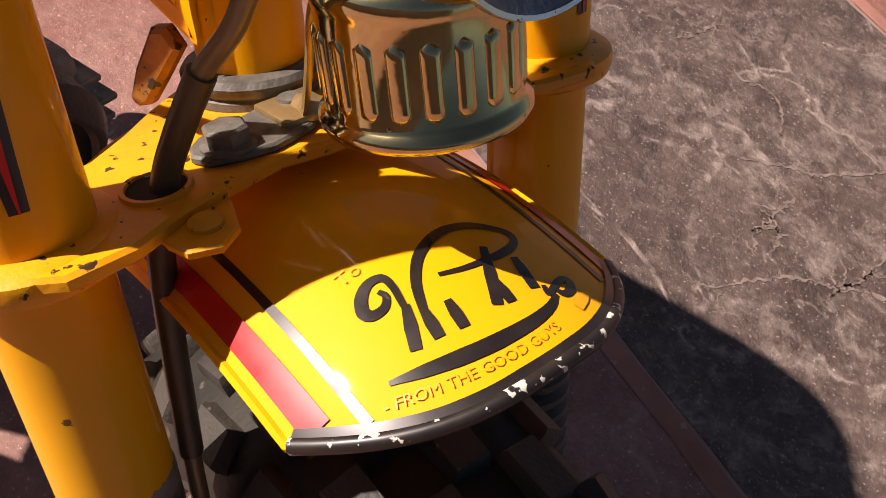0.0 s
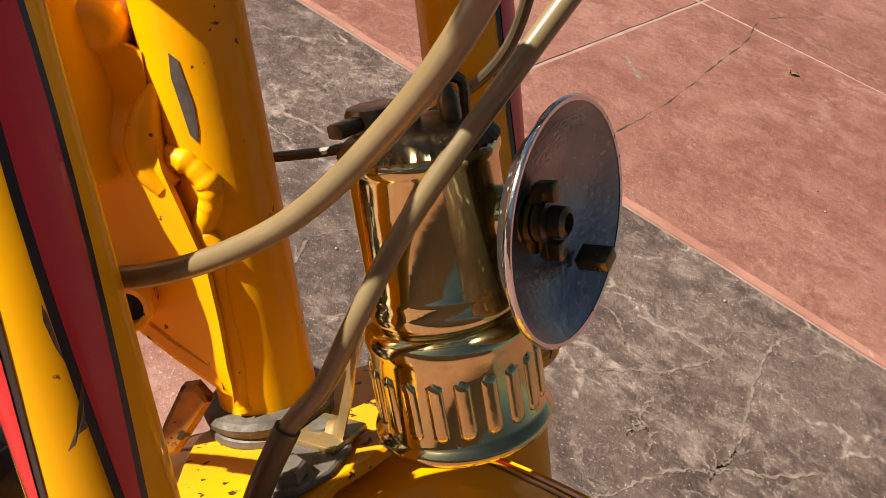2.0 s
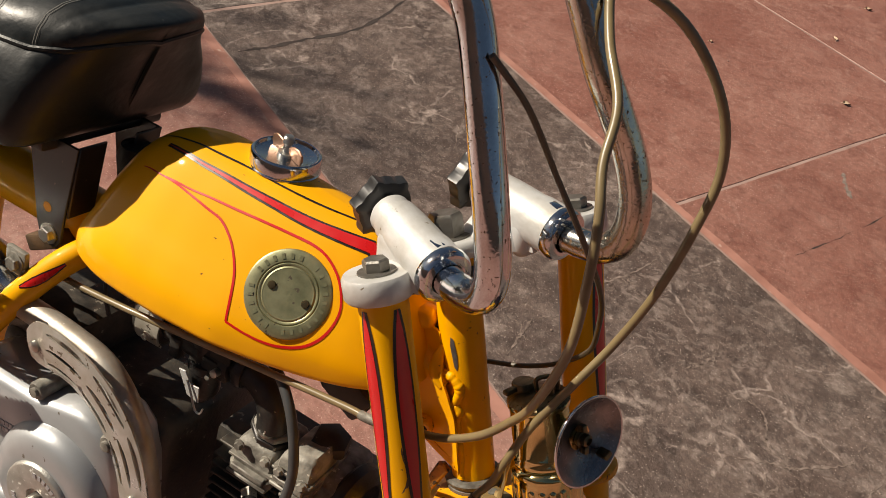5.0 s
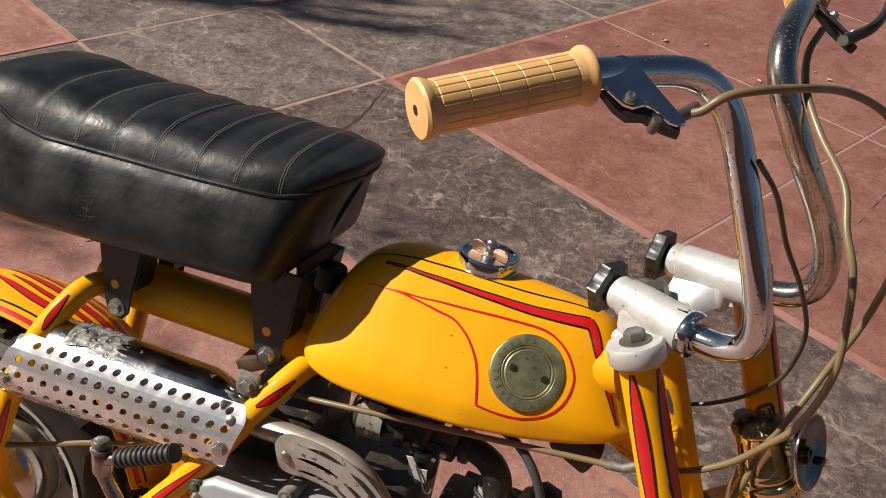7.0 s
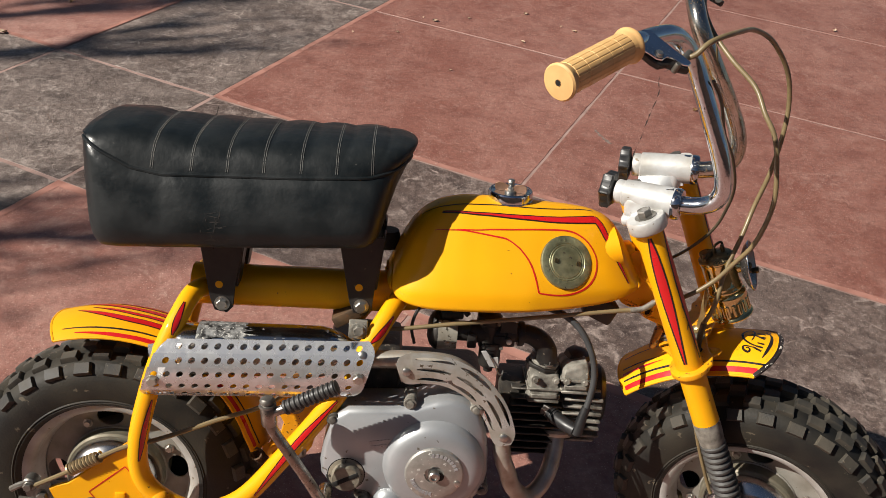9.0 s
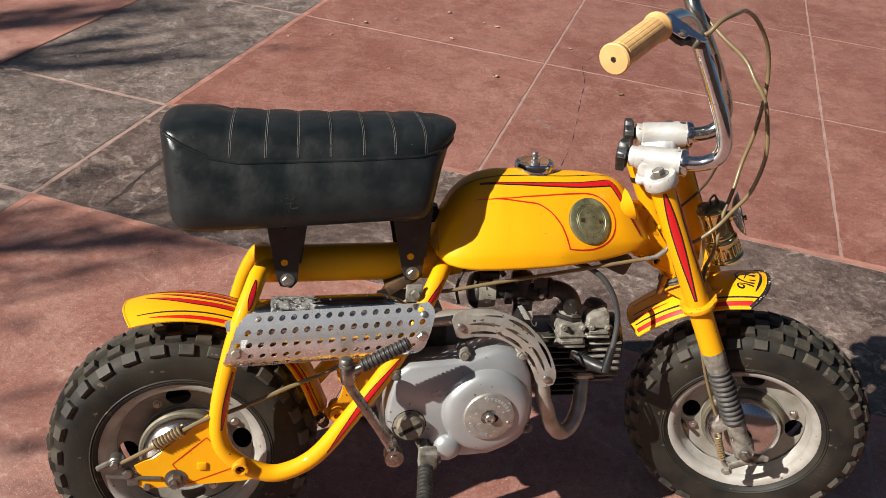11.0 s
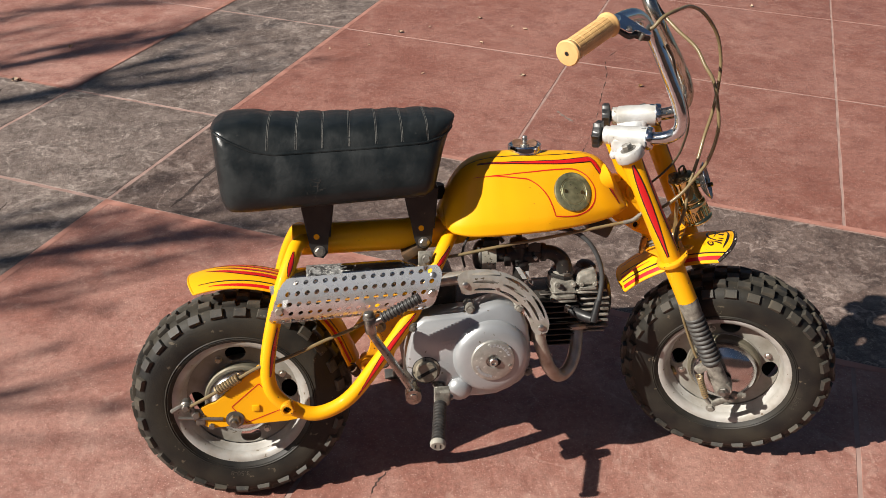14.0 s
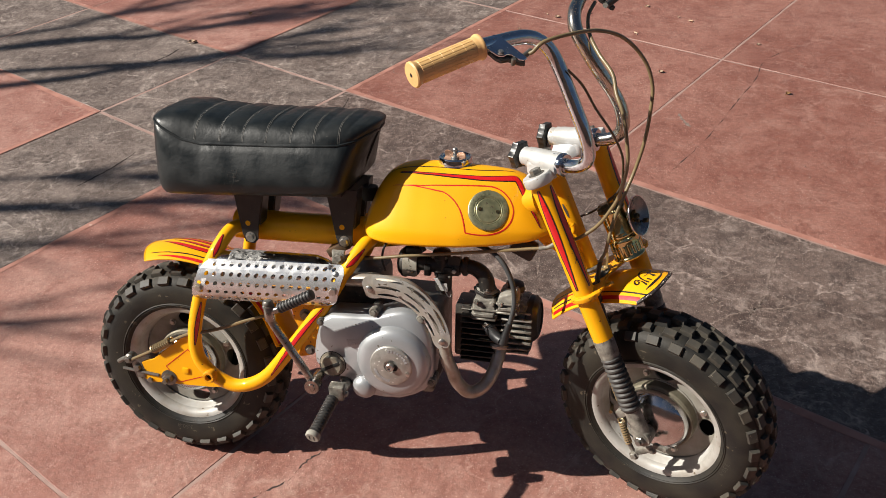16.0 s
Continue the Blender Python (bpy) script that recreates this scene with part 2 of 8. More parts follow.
    out = blend(ranged(noise_tex(300, 2), 0.655, 0.69, 0, 0.75), out, speck)
    tint = n.new("ShaderNodeHueSaturation")
    l.new(out, tint.inputs["Color"])
    grain = combine("MULTIPLY", ranged(noise_tex(75, 8, 0.8), 0.33, 0.67, 0.82 - 0.5 * clot, 1.18 + 0.5 * clot), ranged(info.outputs["Random"], 0, 1, 0.93, 1.07))
    l.new(grain, tint.inputs["Value"])
    l.new(tint.outputs["Color"], b.inputs["Base Color"])
    l.new(ranged(noise_tex(5, 7, 0.65), 0.3, 0.7, 0.38, 0.66), b.inputs["Roughness"])
    bp = n.new("ShaderNodeBump")
    bp.inputs["Strength"].default_value, bp.inputs["Distance"].default_value = 0.55, relief
    l.new(noise_tex(22, 12, 0.72), bp.inputs["Height"])
    l.new(bp.outputs["Normal"], b.inputs["Normal"])
    return m


RED_CONCRETE = concrete("red_stained_concrete", (0.198, 0.076, 0.055), (0.285, 0.136, 0.105), (0.150, 0.054, 0.039), (0.38, 0.225, 0.18), 0.40, (0.60, 0.43, 0.36), 0.58, 0.007, 0.16)
RED_PALE = concrete("paler_red_concrete", (0.262, 0.112, 0.085), (0.375, 0.205, 0.165), (0.205, 0.081, 0.061), (0.46, 0.30, 0.245), 0.50, (0.62, 0.46, 0.39), 0.62, 0.007, 0.14)
GREY_PALE = concrete("paler_grey_concrete", (0.118, 0.087, 0.073), (0.215, 0.168, 0.145), (0.066, 0.047, 0.039), (0.40, 0.335, 0.295), 0.85, (0.38, 0.33, 0.29), 0.75, 0.014, 0.34)
GREY_CONCRETE = concrete("grey_brown_stamped_concrete", (0.080, 0.053, 0.043), (0.146, 0.104, 0.087), (0.045, 0.029, 0.024), (0.34, 0.27, 0.235), 0.90, (0.36, 0.30, 0.26), 0.72, 0.014, 0.36)
JOINT = material("pale_joint_filler", (0.36, 0.245, 0.21), 0.8, 0, (0.24, 0.15, 0.125), 14, 0.9, bump=0.3)
CRACK = material("dark_crack_ribbon", (0.028, 0.020, 0.017), 0.9, 0, (0.06, 0.04, 0.035), 60, 0.7)
LIP = material("pink_slab_edge", (0.40, 0.195, 0.150), 0.7, 0, (0.27, 0.118, 0.088), 16, 1.0, (0.42, 0.27, 0.22), 60, 0.66, bump=0.3)
PALE_VEIN = material("pale_crack_bloom", (0.26, 0.20, 0.17), 0.8, 0, (0.11, 0.078, 0.064), 70, 1.0)
BARK = material("grey_bark", (0.14, 0.11, 0.085), 0.85, 0, (0.08, 0.06, 0.045), 20, 0.7, bump=0.5, bump_scale=60)
STONE = material("small_stone", (0.30, 0.23, 0.19), 0.8, 0, (0.20, 0.14, 0.11), 90, 0.7)
LEAF_PALE = material("bleached_leaf", (0.50, 0.38, 0.27), 0.7, 0, (0.36, 0.25, 0.16), 90, 0.7)
LEAF_DRY = material("dry_leaf", (0.30, 0.17, 0.07), 0.7, 0, (0.20, 0.10, 0.04), 90, 0.7)


# ---- mesh tools ----
class Shape:
    """Vertices and faces gathered for one mesh."""

    def __init__(self):
        self.v, self.f = [], []

    def add(self, verts, faces):
        k = len(self.v)
        self.v += [tuple(p) for p in verts]
        self.f += [tuple(i + k for i in f) for f in faces]
        return self

    def rings(self, rings, closed=True, caps=True, loop=False):
        """Skins rows of points."""
        n, m = len(rings[0]), len(rings)
        faces = []
        for i in range(m if loop else m - 1):
            a, c = i * n, ((i + 1) % m) * n
            for j in range(n if closed else n - 1):
                k = (j + 1) % n
                faces.append((a + j, a + k, c + k, c + j))
        if caps and closed and not loop:
            faces.append(tuple(range(n - 1, -1, -1)))
            faces.append(tuple(range((m - 1) * n, m * n)))
        return self.add([p for r in rings for p in r], faces)

    def tube(self, pts, radius, segs=12, smooth=6, caps=True, radii=None, squash=1.0):
        pts = curve(pts, smooth) if smooth else [Vector(p) for p in pts]
        n = len(pts)
        rings, up = [], None
        for i, p in enumerate(pts):
            way = (pts[min(i + 1, n - 1)] - pts[max(i - 1, 0)]).normalized()
            if up is None:
                up = way.orthogonal().normalized()
            up = (up - way * up.dot(way)).normalized()
            side = way.cross(up)
            r = radius if radii is None else float(np.interp(i / (n - 1), np.linspace(0, 1, len(radii)), radii))
            rings.append([p + (up * math.cos(a) + side * math.sin(a) * squash) * r for a in (2 * math.pi * k / segs for k in range(segs))])
        return self.rings(rings, caps=caps)

    def lathe(self, profile, origin=(0, 0, 0), axis=(0, 0, 1), segs=32, wave=None):
        """Turns (radius, height) round an axis."""
        ax = Vector(axis).normalized()
        a = ax.orthogonal().normalized()
        b = ax.cross(a)
        o = Vector(origin)
        rings = []
        for r, h in profile:
            rings.append([o + ax * h + (a * math.cos(t) + b * math.sin(t)) * max(r * (1 if wave is None else wave(t, h)), 1e-5) for t in (2 * math.pi * k / segs for k in range(segs))])
        return self.rings(rings, caps=False)

    def plate(self, outline, to3d, thick, bevel=0.001):
        """A flat or bent plate: outline in 2D, to3d(x, y, lift)."""
        n = len(outline)
        pts = [Vector((p[0], p[1])) for p in outline]
        area = sum(pts[i].x * pts[(i + 1) % n].y - pts[(i + 1) % n].x * pts[i].y for i in range(n))
        sgn = 1 if area > 0 else -1
        inner = []
        for i in range(n):
            e1, e2 = (pts[i] - pts[i - 1]).normalized(), (pts[(i + 1) % n] - pts[i]).normalized()
            nn = Vector((-(e1 + e2).y, (e1 + e2).x)) * sgn
            inner.append(pts[i] + (nn.normalized() if nn.length > 1e-6 else nn) * bevel)
        rows = [(inner, 0.0), (pts, bevel), (pts, thick - bevel), (inner, thick)]
        rings = [[to3d(p.x, p.y, h) for p in row] for row, h in rows]
        if sgn < 0:
            rings = [r[::-1] for r in rings]
        return self.rings(rings)

    def box(self, size, m=None, bevel=0.003, segs=2):
        bm = bmesh.new()
        bmesh.ops.create_cube(bm, size=1.0, matrix=Matrix.Diagonal((*size, 1)))
        if bevel:
            bmesh.ops.bevel(bm, geom=list(bm.edges), offset=bevel, segments=segs, affect="EDGES", profile=0.5)
        if m is not None:
            bm.transform(m)
        bm.verts.index_update()
        self.add([v.co[:] for v in bm.verts], [[v.index for v in f.verts] for f in bm.faces])
        bm.free()
        return self

    def hexbolt(self, origin, axis, r=0.007, h=0.006, washer=1.35):
        ax = Vector(axis).normalized()
        o = Vector(origin)
        if washer:
            self.lathe([(0.0, 0), (r * washer, 0), (r * washer, 0.0012), (r * 0.6, 0.0016)], o, ax, 20)
        self.lathe([(0, 0.0012), (r, 0.0012), (r, h * 0.85), (r * 0.86, h), (0, h)], o, ax, 6)
        return self

    def moved(self, m):
        self.v = [tuple(m @ Vector(p)) for p in self.v]
        return self

    def triangles(self):
        v = np.array(self.v)
        t = [(f[0], f[i], f[i + 1]) for f in self.f for i in range(1, len(f) - 1)]
        t = np.array(t)
        return v[t[:, 0]], v[t[:, 1]], v[t[:, 2]]


def curve(pts, steps=6):
    """A smooth line through points."""
    p = [Vector(q) for q in pts]
    if len(p) < 3:
        return [p[0].lerp(p[1], k / steps) for k in range(steps + 1)]
    q = [p[0] * 2 - p[1]] + p + [p[-1] * 2 - p[-2]]
    out = []
    for i in range(1, len(q) - 2):
        a, b, c, d = q[i - 1], q[i], q[i + 1], q[i + 2]
        for k in range(steps):
            t = k / steps
            out.append(0.5 * (2 * b + (c - a) * t + (2 * a - 5 * b + 4 * c - d) * t * t + (3 * b - a - 3 * c + d) * t ** 3))
    return out + [p[-1]]


def build(name, shape, mat, parent=None, label="", m=None, sharp=38):
    """Links one shape as one mesh object."""
    me = bpy.data.meshes.new(name)
    me.from_pydata(shape.v, [], shape.f)
    me.validate()
    me.update()
    bm = bmesh.new()
    bm.from_mesh(me)
    bmesh.ops.remove_doubles(bm, verts=bm.verts, dist=2e-5)
    bmesh.ops.recalc_face_normals(bm, faces=bm.faces)
    bm.to_mesh(me)
    bm.free()
    if sharp is not None:
        me.shade_smooth()
        me.set_sharp_from_angle(angle=radians(sharp))
    me.materials.append(mat)
    ob = new(name, me)
    if parent is not None:
        ob.parent = parent
    if m is not None:
        ob.matrix_basis = m
    if label:
        tagged(ob, label)
    return ob


def strip(path, widths, to3d, across=4, steps=5, lift=0.0004):
    """A painted line: 2D path with widths, laid on a surface by to3d(u, v, lift)."""
    p = [Vector((*q, 0)) for q in path]
    dense = curve(p, steps) if len(p) > 2 else [p[0].lerp(p[1], k / 12) for k in range(13)]
    n = len(dense)
    s = Shape()
    rows = []
    for i, q in enumerate(dense):
        way = (dense[min(i + 1, n - 1)] - dense[max(i - 1, 0)]).normalized()
        side = Vector((-way.y, way.x, 0))
        w = float(np.interp(i / (n - 1), np.linspace(0, 1, len(widths)), widths)) / 2
        rows.append([to3d(q.x + side.x * w * k, q.y + side.y * w * k, lift) for k in np.linspace(-1, 1, across + 1)])
    return s.rings(rows, closed=False, caps=False)


class Skin:
    """Finds where a line meets a shape."""

    def __init__(self, shape):
        self.a, self.b, self.c = shape.triangles()
        self.e1, self.e2 = self.b - self.a, self.c - self.a

    def hit(self, origin, way):
        o, d = np.array(origin, float), np.array(way, float)
        h = np.cross(d, self.e2)
        det = (self.e1 * h).sum(1)
        ok = np.abs(det) > 1e-14
        inv = np.where(ok, 1 / np.where(ok, det, 1), 0)
        s = o - self.a
        u = (s * h).sum(1) * inv
        q = np.cross(s, self.e1)
        v = (q @ d) * inv
        t = (self.e2 * q).sum(1) * inv
        good = ok & (u >= -1e-6) & (v >= -1e-6) & (u + v <= 1 + 1e-6) & (t > 1e-6)
        if not good.any():
            return None, None
        i = np.where(good)[0][np.argmin(t[good])]
        nn = np.cross(self.e1[i], self.e2[i])
        nn = nn / np.linalg.norm(nn)
        if nn @ d > 0:
            nn = -nn
        return Vector(o + d * t[i]), Vector(nn)


def perforated(cells, to3d, thick, k=16):
    """A bent sheet with real holes. cells: (s0, s1, t0, t1, hole) with hole None or (rs, rt)."""
    s = Shape()
    for s0, s1, t0, t1, hole in cells:
        cs, ct = (s0 + s1) / 2, (t0 + t1) / 2
        edge = []
        for i in range(k):
            a = 2 * math.pi * (i + 0.5) / k
            c, d = math.cos(a), math.sin(a)
            q = 1 / max(abs(c), abs(d))
            edge.append((cs + c * q * (s1 - s0) / 2, ct + d * q * (t1 - t0) / 2))
        for corner in ((s0, t0), (s1, t0), (s1, t1), (s0, t1)):
            i = min(range(k), key=lambda j: (edge[j][0] - corner[0]) ** 2 / (s1 - s0) ** 2 + (edge[j][1] - corner[1]) ** 2 / (t1 - t0) ** 2)
            edge[i] = corner
        if hole is None:
            for lift in (0.0, thick):
                s.add([to3d(*p, lift) for p in edge] + [to3d(cs, ct, lift)], [(i, (i + 1) % k, k) for i in range(k)])
            inner = None
        else:
            inner = [(cs + math.cos(2 * math.pi * (i + 0.5) / k) * hole[0], ct + math.sin(2 * math.pi * (i + 0.5) / k) * hole[1]) for i in range(k)]
            for lift in (0.0, thick):
                s.rings([[to3d(*p, lift) for p in edge], [to3d(*p, lift) for p in inner]], caps=False)
            s.rings([[to3d(*p, 0.0) for p in inner], [to3d(*p, thick) for p in inner]], caps=False)
        s.rings([[to3d(*p, 0.0) for p in edge], [to3d(*p, thick) for p in edge]], caps=False)
    return s


# ---- ground: square slabs of red concrete between bands of grey, turned 26 degrees ----
GRID_TURN = radians(-26.0)
GU, GV = Vector((math.cos(GRID_TURN), math.sin(GRID_TURN), 0)), Vector((-math.sin(GRID_TURN), math.cos(GRID_TURN), 0))


def on_grid(u, v, z=0.0):
    return GU * u + GV * v + Vector((0, 0, z))


ground = build("ground", Shape().add([(-300, -300, -0.06), (300, -300, -0.06), (300, 300, -0.06), (-300, 300, -0.06)], [(0, 1, 2, 3)]), GREY_CONCRETE, sharp=None)
tagged(ground, "flat concrete yard of red and grey-brown stained slabs", "ground", kind="structure")
build("slab_joint", Shape().add([on_grid(-9.5, -7.5, -0.0012), on_grid(9.2, -7.5, -0.0012), on_grid(9.2, 9.5, -0.0012), on_grid(-9.5, 9.5, -0.0012)], [(0, 1, 2, 3)]), JOINT, ground, "pale pinkish mortar joints", sharp=None)

BAND_U, BAND_V = (-1.575, -0.950), (0.844, 1.468)
u_cuts = [-9.6, -8.6, -7.6, -6.6, -5.6, -4.59, -3.58, -2.58, *BAND_U, 0.062, 1.085, 2.1, 3.11, 4.12, 5.13, 6.14, 7.15, 8.2, 9.2]
v_cuts = [-7.5, -6.4, -5.35, -4.3, -3.25, -2.2, -1.22, -0.22, *BAND_V, 2.465, 3.46, 4.46, 5.46, 6.46, 7.5, 8.5, 9.5]
rng = random.Random(4)
for i in range(len(u_cuts) - 1):
    for j in range(len(v_cuts) - 1):
        u0, u1, v0, v1 = u_cuts[i], u_cuts[i + 1], v_cuts[j], v_cuts[j + 1]
        grey = BAND_U[0] - 0.01 < (u0 + u1) / 2 < BAND_U[1] + 0.01 or BAND_V[0] - 0.01 < (v0 + v1) / 2 < BAND_V[1] + 0.01
        if BAND_V[0] - 0.01 < (v0 + v1) / 2 < BAND_V[1] + 0.01 and u0 > BAND_U[1] - 0.01:
            if u0 > BAND_U[1] + 0.01:
                continue
            u1 = u_cuts[-1]  # the grey band runs on unbroken
        gap, top = (0.0050, -0.0004) if grey else (0.0027, 0.0)
        a, b, c, d = u0 + gap, u1 - gap, v0 + gap, v1 - gap
        s = Shape()
        ring = []
        for (p, q) in (((a, c), (b, c)), ((b, c), (b, d)), ((b, d), (a, d)), ((a, d), (a, c))):
            n = max(14, int(14 * math.dist(p, q)))
            for k in range(n):
                w = 0.0014 if 0 < k else 0.0
                ring.append((p[0] + (q[0] - p[0]) * k / n + rng.uniform(-w, w), p[1] + (q[1] - p[1]) * k / n + rng.uniform(-w, w)))
        cu, cv = (a + b) / 2, (c + d) / 2
        inset = [(x + math.copysign(min(0.0022, abs(cu - x)), cu - x), y + math.copysign(min(0.0022, abs(cv - y)), cv - y)) for x, y in ring]
        s.rings([[on_grid(x, y, -0.055) for x, y in ring], [on_grid(x, y, top - 0.0035) for x, y in ring], [on_grid(x, y, top) for x, y in inset]])
        worn = u1 < BAND_U[1] + 0.01 or (v1 < BAND_V[0] + 0.01 and not grey)  # these slabs get the paler concrete
        build("paving_slab", s, ((GREY_PALE if worn else GREY_CONCRETE) if grey else (RED_PALE if worn else RED_CONCRETE)), ground, sharp=25)

# worn pink edges where red slabs meet the grey bands
edge_lines = [((BAND_U[1], BAND_V[1]), (9.0, BAND_V[1])), ((BAND_U[1], BAND_V[1]), (BAND_U[1], 9.4)), ((BAND_U[1], BAND_V[0]), (9.0, BAND_V[0])), ((BAND_U[1], -7), (BAND_U[1], BAND_V[0])),
              ((BAND_U[0], BAND_V[0]), (-9, BAND_V[0])), ((BAND_U[0], -7), (BAND_U[0], BAND_V[0])), ((BAND_U[0], BAND_V[1]), (-9, BAND_V[1])), ((BAND_U[0], BAND_V[1]), (BAND_U[0], 9.4))]
for i, (p, q) in enumerate(edge_lines):
    up = 0.0004 + 0.00018 * i
    n = int(math.dist(p, q) / 0.05)
    rows = []
    for k in range(n + 1):
        t = k / n
        x, y = p[0] + (q[0] - p[0]) * t, p[1] + (q[1] - p[1]) * t
        w = 0.013 + 0.007 * noise.noise((x * 3, y * 3, 7)) + rng.uniform(-0.0015, 0.0015)
        horiz = abs(q[0] - p[0]) > abs(q[1] - p[1])
        side = (0, 1 if y > 1.1 else -1) if horiz else (1 if x > -1.2 else -1, 0)
        rows.append([on_grid(x - side[0] * 0.002, y - side[1] * 0.002, up), on_grid(x + side[0] * (0.004 + w), y + side[1] * (0.004 + w), up)])
    build("slab_edge", Shape().rings(rows, closed=False, caps=False), LIP, ground, sharp=None)


def crack(pts, width, seed, mat=None, broken=False):
    r = random.Random(seed)
    line = curve([(x, y, 0) for x, y in pts], 10)
    n = len(line)
    rows = []
    for k, p in enumerate(line):
        way = (line[min(k + 1, n - 1)] - line[max(k - 1, 0)]).normalized()
        side = Vector((-way.y, way.x, 0))
        j = side * r.uniform(-0.0022, 0.0022)
        w = width * (0.35 + r.random()) * min(1, 6 * (k + 1) / n, 6 * (n - k) / n)
        if broken and noise.noise(p * 22 + Vector((seed, 0, 0))) < 0.02:
            w *= 0.12
        rows.append([p + j - side * w / 2 + Vector((0, 0, 0.00025)), p + j + side * w / 2 + Vector((0, 0, 0.00025))])
    return build("crack", Shape().rings(rows, closed=False, caps=False), mat or CRACK, ground, sharp=None)


crack([(0.276, 0.066), (0.241, 0.027), (0.219, -0.029), (0.17, -0.083), (0.12, -0.2)], 0.0042, 1, broken=True)
crack([(1.447, 2.371), (1.30, 2.21), (1.245, 2.02), (1.150, 1.77), (1.079, 1.58), (0.998, 1.398), (0.939, 1.285)], 0.0036, 2, broken=True)
crack([(-0.18, 1.68), (-0.171, 1.426), (-0.232, 1.262), (-0.264, 1.179), (-0.297, 1.116)], 0.011, 3)
crack([(0.128, 1.35), (0.203, 1.305), (0.23, 1.22), (0.26, 1.146)], 0.004, 4, PALE_VEIN)
crack([(0.975, 1.705), (0.99, 1.66), (1.012, 1.612)], 0.010, 5, PALE_VEIN)
pale = [((-0.86, 1.449), (-0.81, 1.533), (-0.737, 1.571), (-0.637, 1.598), (-0.557, 1.625)), ((-0.71, 1.417), (-0.69, 1.38), (-0.667, 1.33)), ((-0.415, 2.343), (-0.345, 2.239), (-0.291, 2.139), (-0.272, 1.98)), ((-0.138, 2.262), (-0.124, 2.143), (-0.126, 2.015), (-0.083, 1.955)),
        ((-0.252, 2.479), (-0.211, 2.423), (-0.185, 2.278)), ((-0.641, 1.536), (-0.607, 1.489), (-0.569, 1.466)), ((1.13, 0.627), (1.146, 0.663), (1.166, 0.696), (1.182, 0.752), (1.191, 0.8), (1.214, 0.881), (1.236, 0.926), (1.284, 0.969)), ((1.039, 0.584), (1.06, 0.609), (1.087, 0.633), (1.116, 0.651), (1.136, 0.657), (1.168, 0.683)), ((0.926, 0.878), (0.966, 0.873), (0.997, 0.877), (1.021, 0.852), (1.031, 0.815), (1.063, 0.794), (1.086, 0.794)), ((0.984, 0.748), (1.021, 0.765), (1.053, 0.78), (1.086, 0.794), (1.123, 0.827), (1.155, 0.858), (1.159, 0.882)), ((1.056, 0.64), (1.045, 0.667), (1.054, 0.688), (1.069, 0.683), (1.069, 0.655)), ((1.166, 0.676), (1.208, 0.682), (1.271, 0.714)), ((0.874, 0.879), (0.893, 0.904), (0.908, 0.947)), ((1.051, 0.678), (1.058, 0.712), (1.072, 0.744)),
        ((0.481, 0.885), (0.531, 0.84), (0.569, 0.808)), ((0.618, 0.711), (0.617, 0.764), (0.617, 0.81)), ((0.67, 0.968), (0.705, 1.027), (0.734, 1.11))]
for i, pts in enumerate(pale):
    crack(pts, 0.0042, 30 + i, PALE_VEIN)
    rp = random.Random(60 + i)
    for k in range(3):  # short side veins
        p, q = pts[rp.randrange(len(pts))], (rp.uniform(-0.06, 0.06), rp.uniform(-0.06, 0.06))
        crack([p, (p[0] + q[0] * 0.5 + rp.uniform(-0.015, 0.015), p[1] + q[1] * 0.5 + rp.uniform(-0.015, 0.015)), (p[0] + q[0], p[1] + q[1])], 0.0022, 100 + 3 * i + k, PALE_VEIN)
crack([(-0.841, 0.945), (-0.81, 1.015), (-0.783, 1.088), (-0.761, 1.184)], 0.006, 50)
crack([(-1.066, 1.886), (-1.035, 1.961), (-1.02, 2.039)], 0.008, 51)
rs = random.Random(21)
pebbles = Shape()
for k in range(150):
    gx, gy = rs.uniform(-2.2, 3.0), rs.uniform(0.3, 4.5)
    r = rs.uniform(0.0007, 0.0022)
    pebbles.box((r * 2, r * rs.uniform(1.2, 2.2), r * 1.2), Matrix.Translation((gx, gy, r * 0.5)) @ Matrix.Rotation(rs.uniform(0, 3), 4, "Z"), r * 0.4, 1)
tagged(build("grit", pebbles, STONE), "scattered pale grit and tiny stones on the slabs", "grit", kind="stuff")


def dry_leaf(x, y, size, turn, pale):
    lf = Shape()
    rows = []
    for k in range(9):
        u = k / 8
        w = size * 0.34 * math.sin(math.pi * min(1, u * 1.05) ** 0.8) + 0.0006
        rows.append([(size * (u - 0.5), w * e, 0.0012 + size * (0.22 * e * e + 0.10 * math.sin(3 * u + e))) for e in (-1, -0.5, 0, 0.5, 1)])
    lf.rings(rows, closed=False, caps=False)
    lf.tube([(-size * 0.5, 0, 0.0015), (-size * 0.75, 0.002, 0.001)], 0.0006, 5, 2)
    ob = build("dry_leaf", lf, LEAF_PALE if pale else LEAF_DRY, None, m=Matrix.Translation((x, y, 0)) @ Matrix.Rotation(turn, 4, "Z"))
    tagged(ob, "small curled pale dry leaf lying on the concrete" if pale else "small curled brown dry leaf lying on the concrete", "leaf", group="litter on the yard")


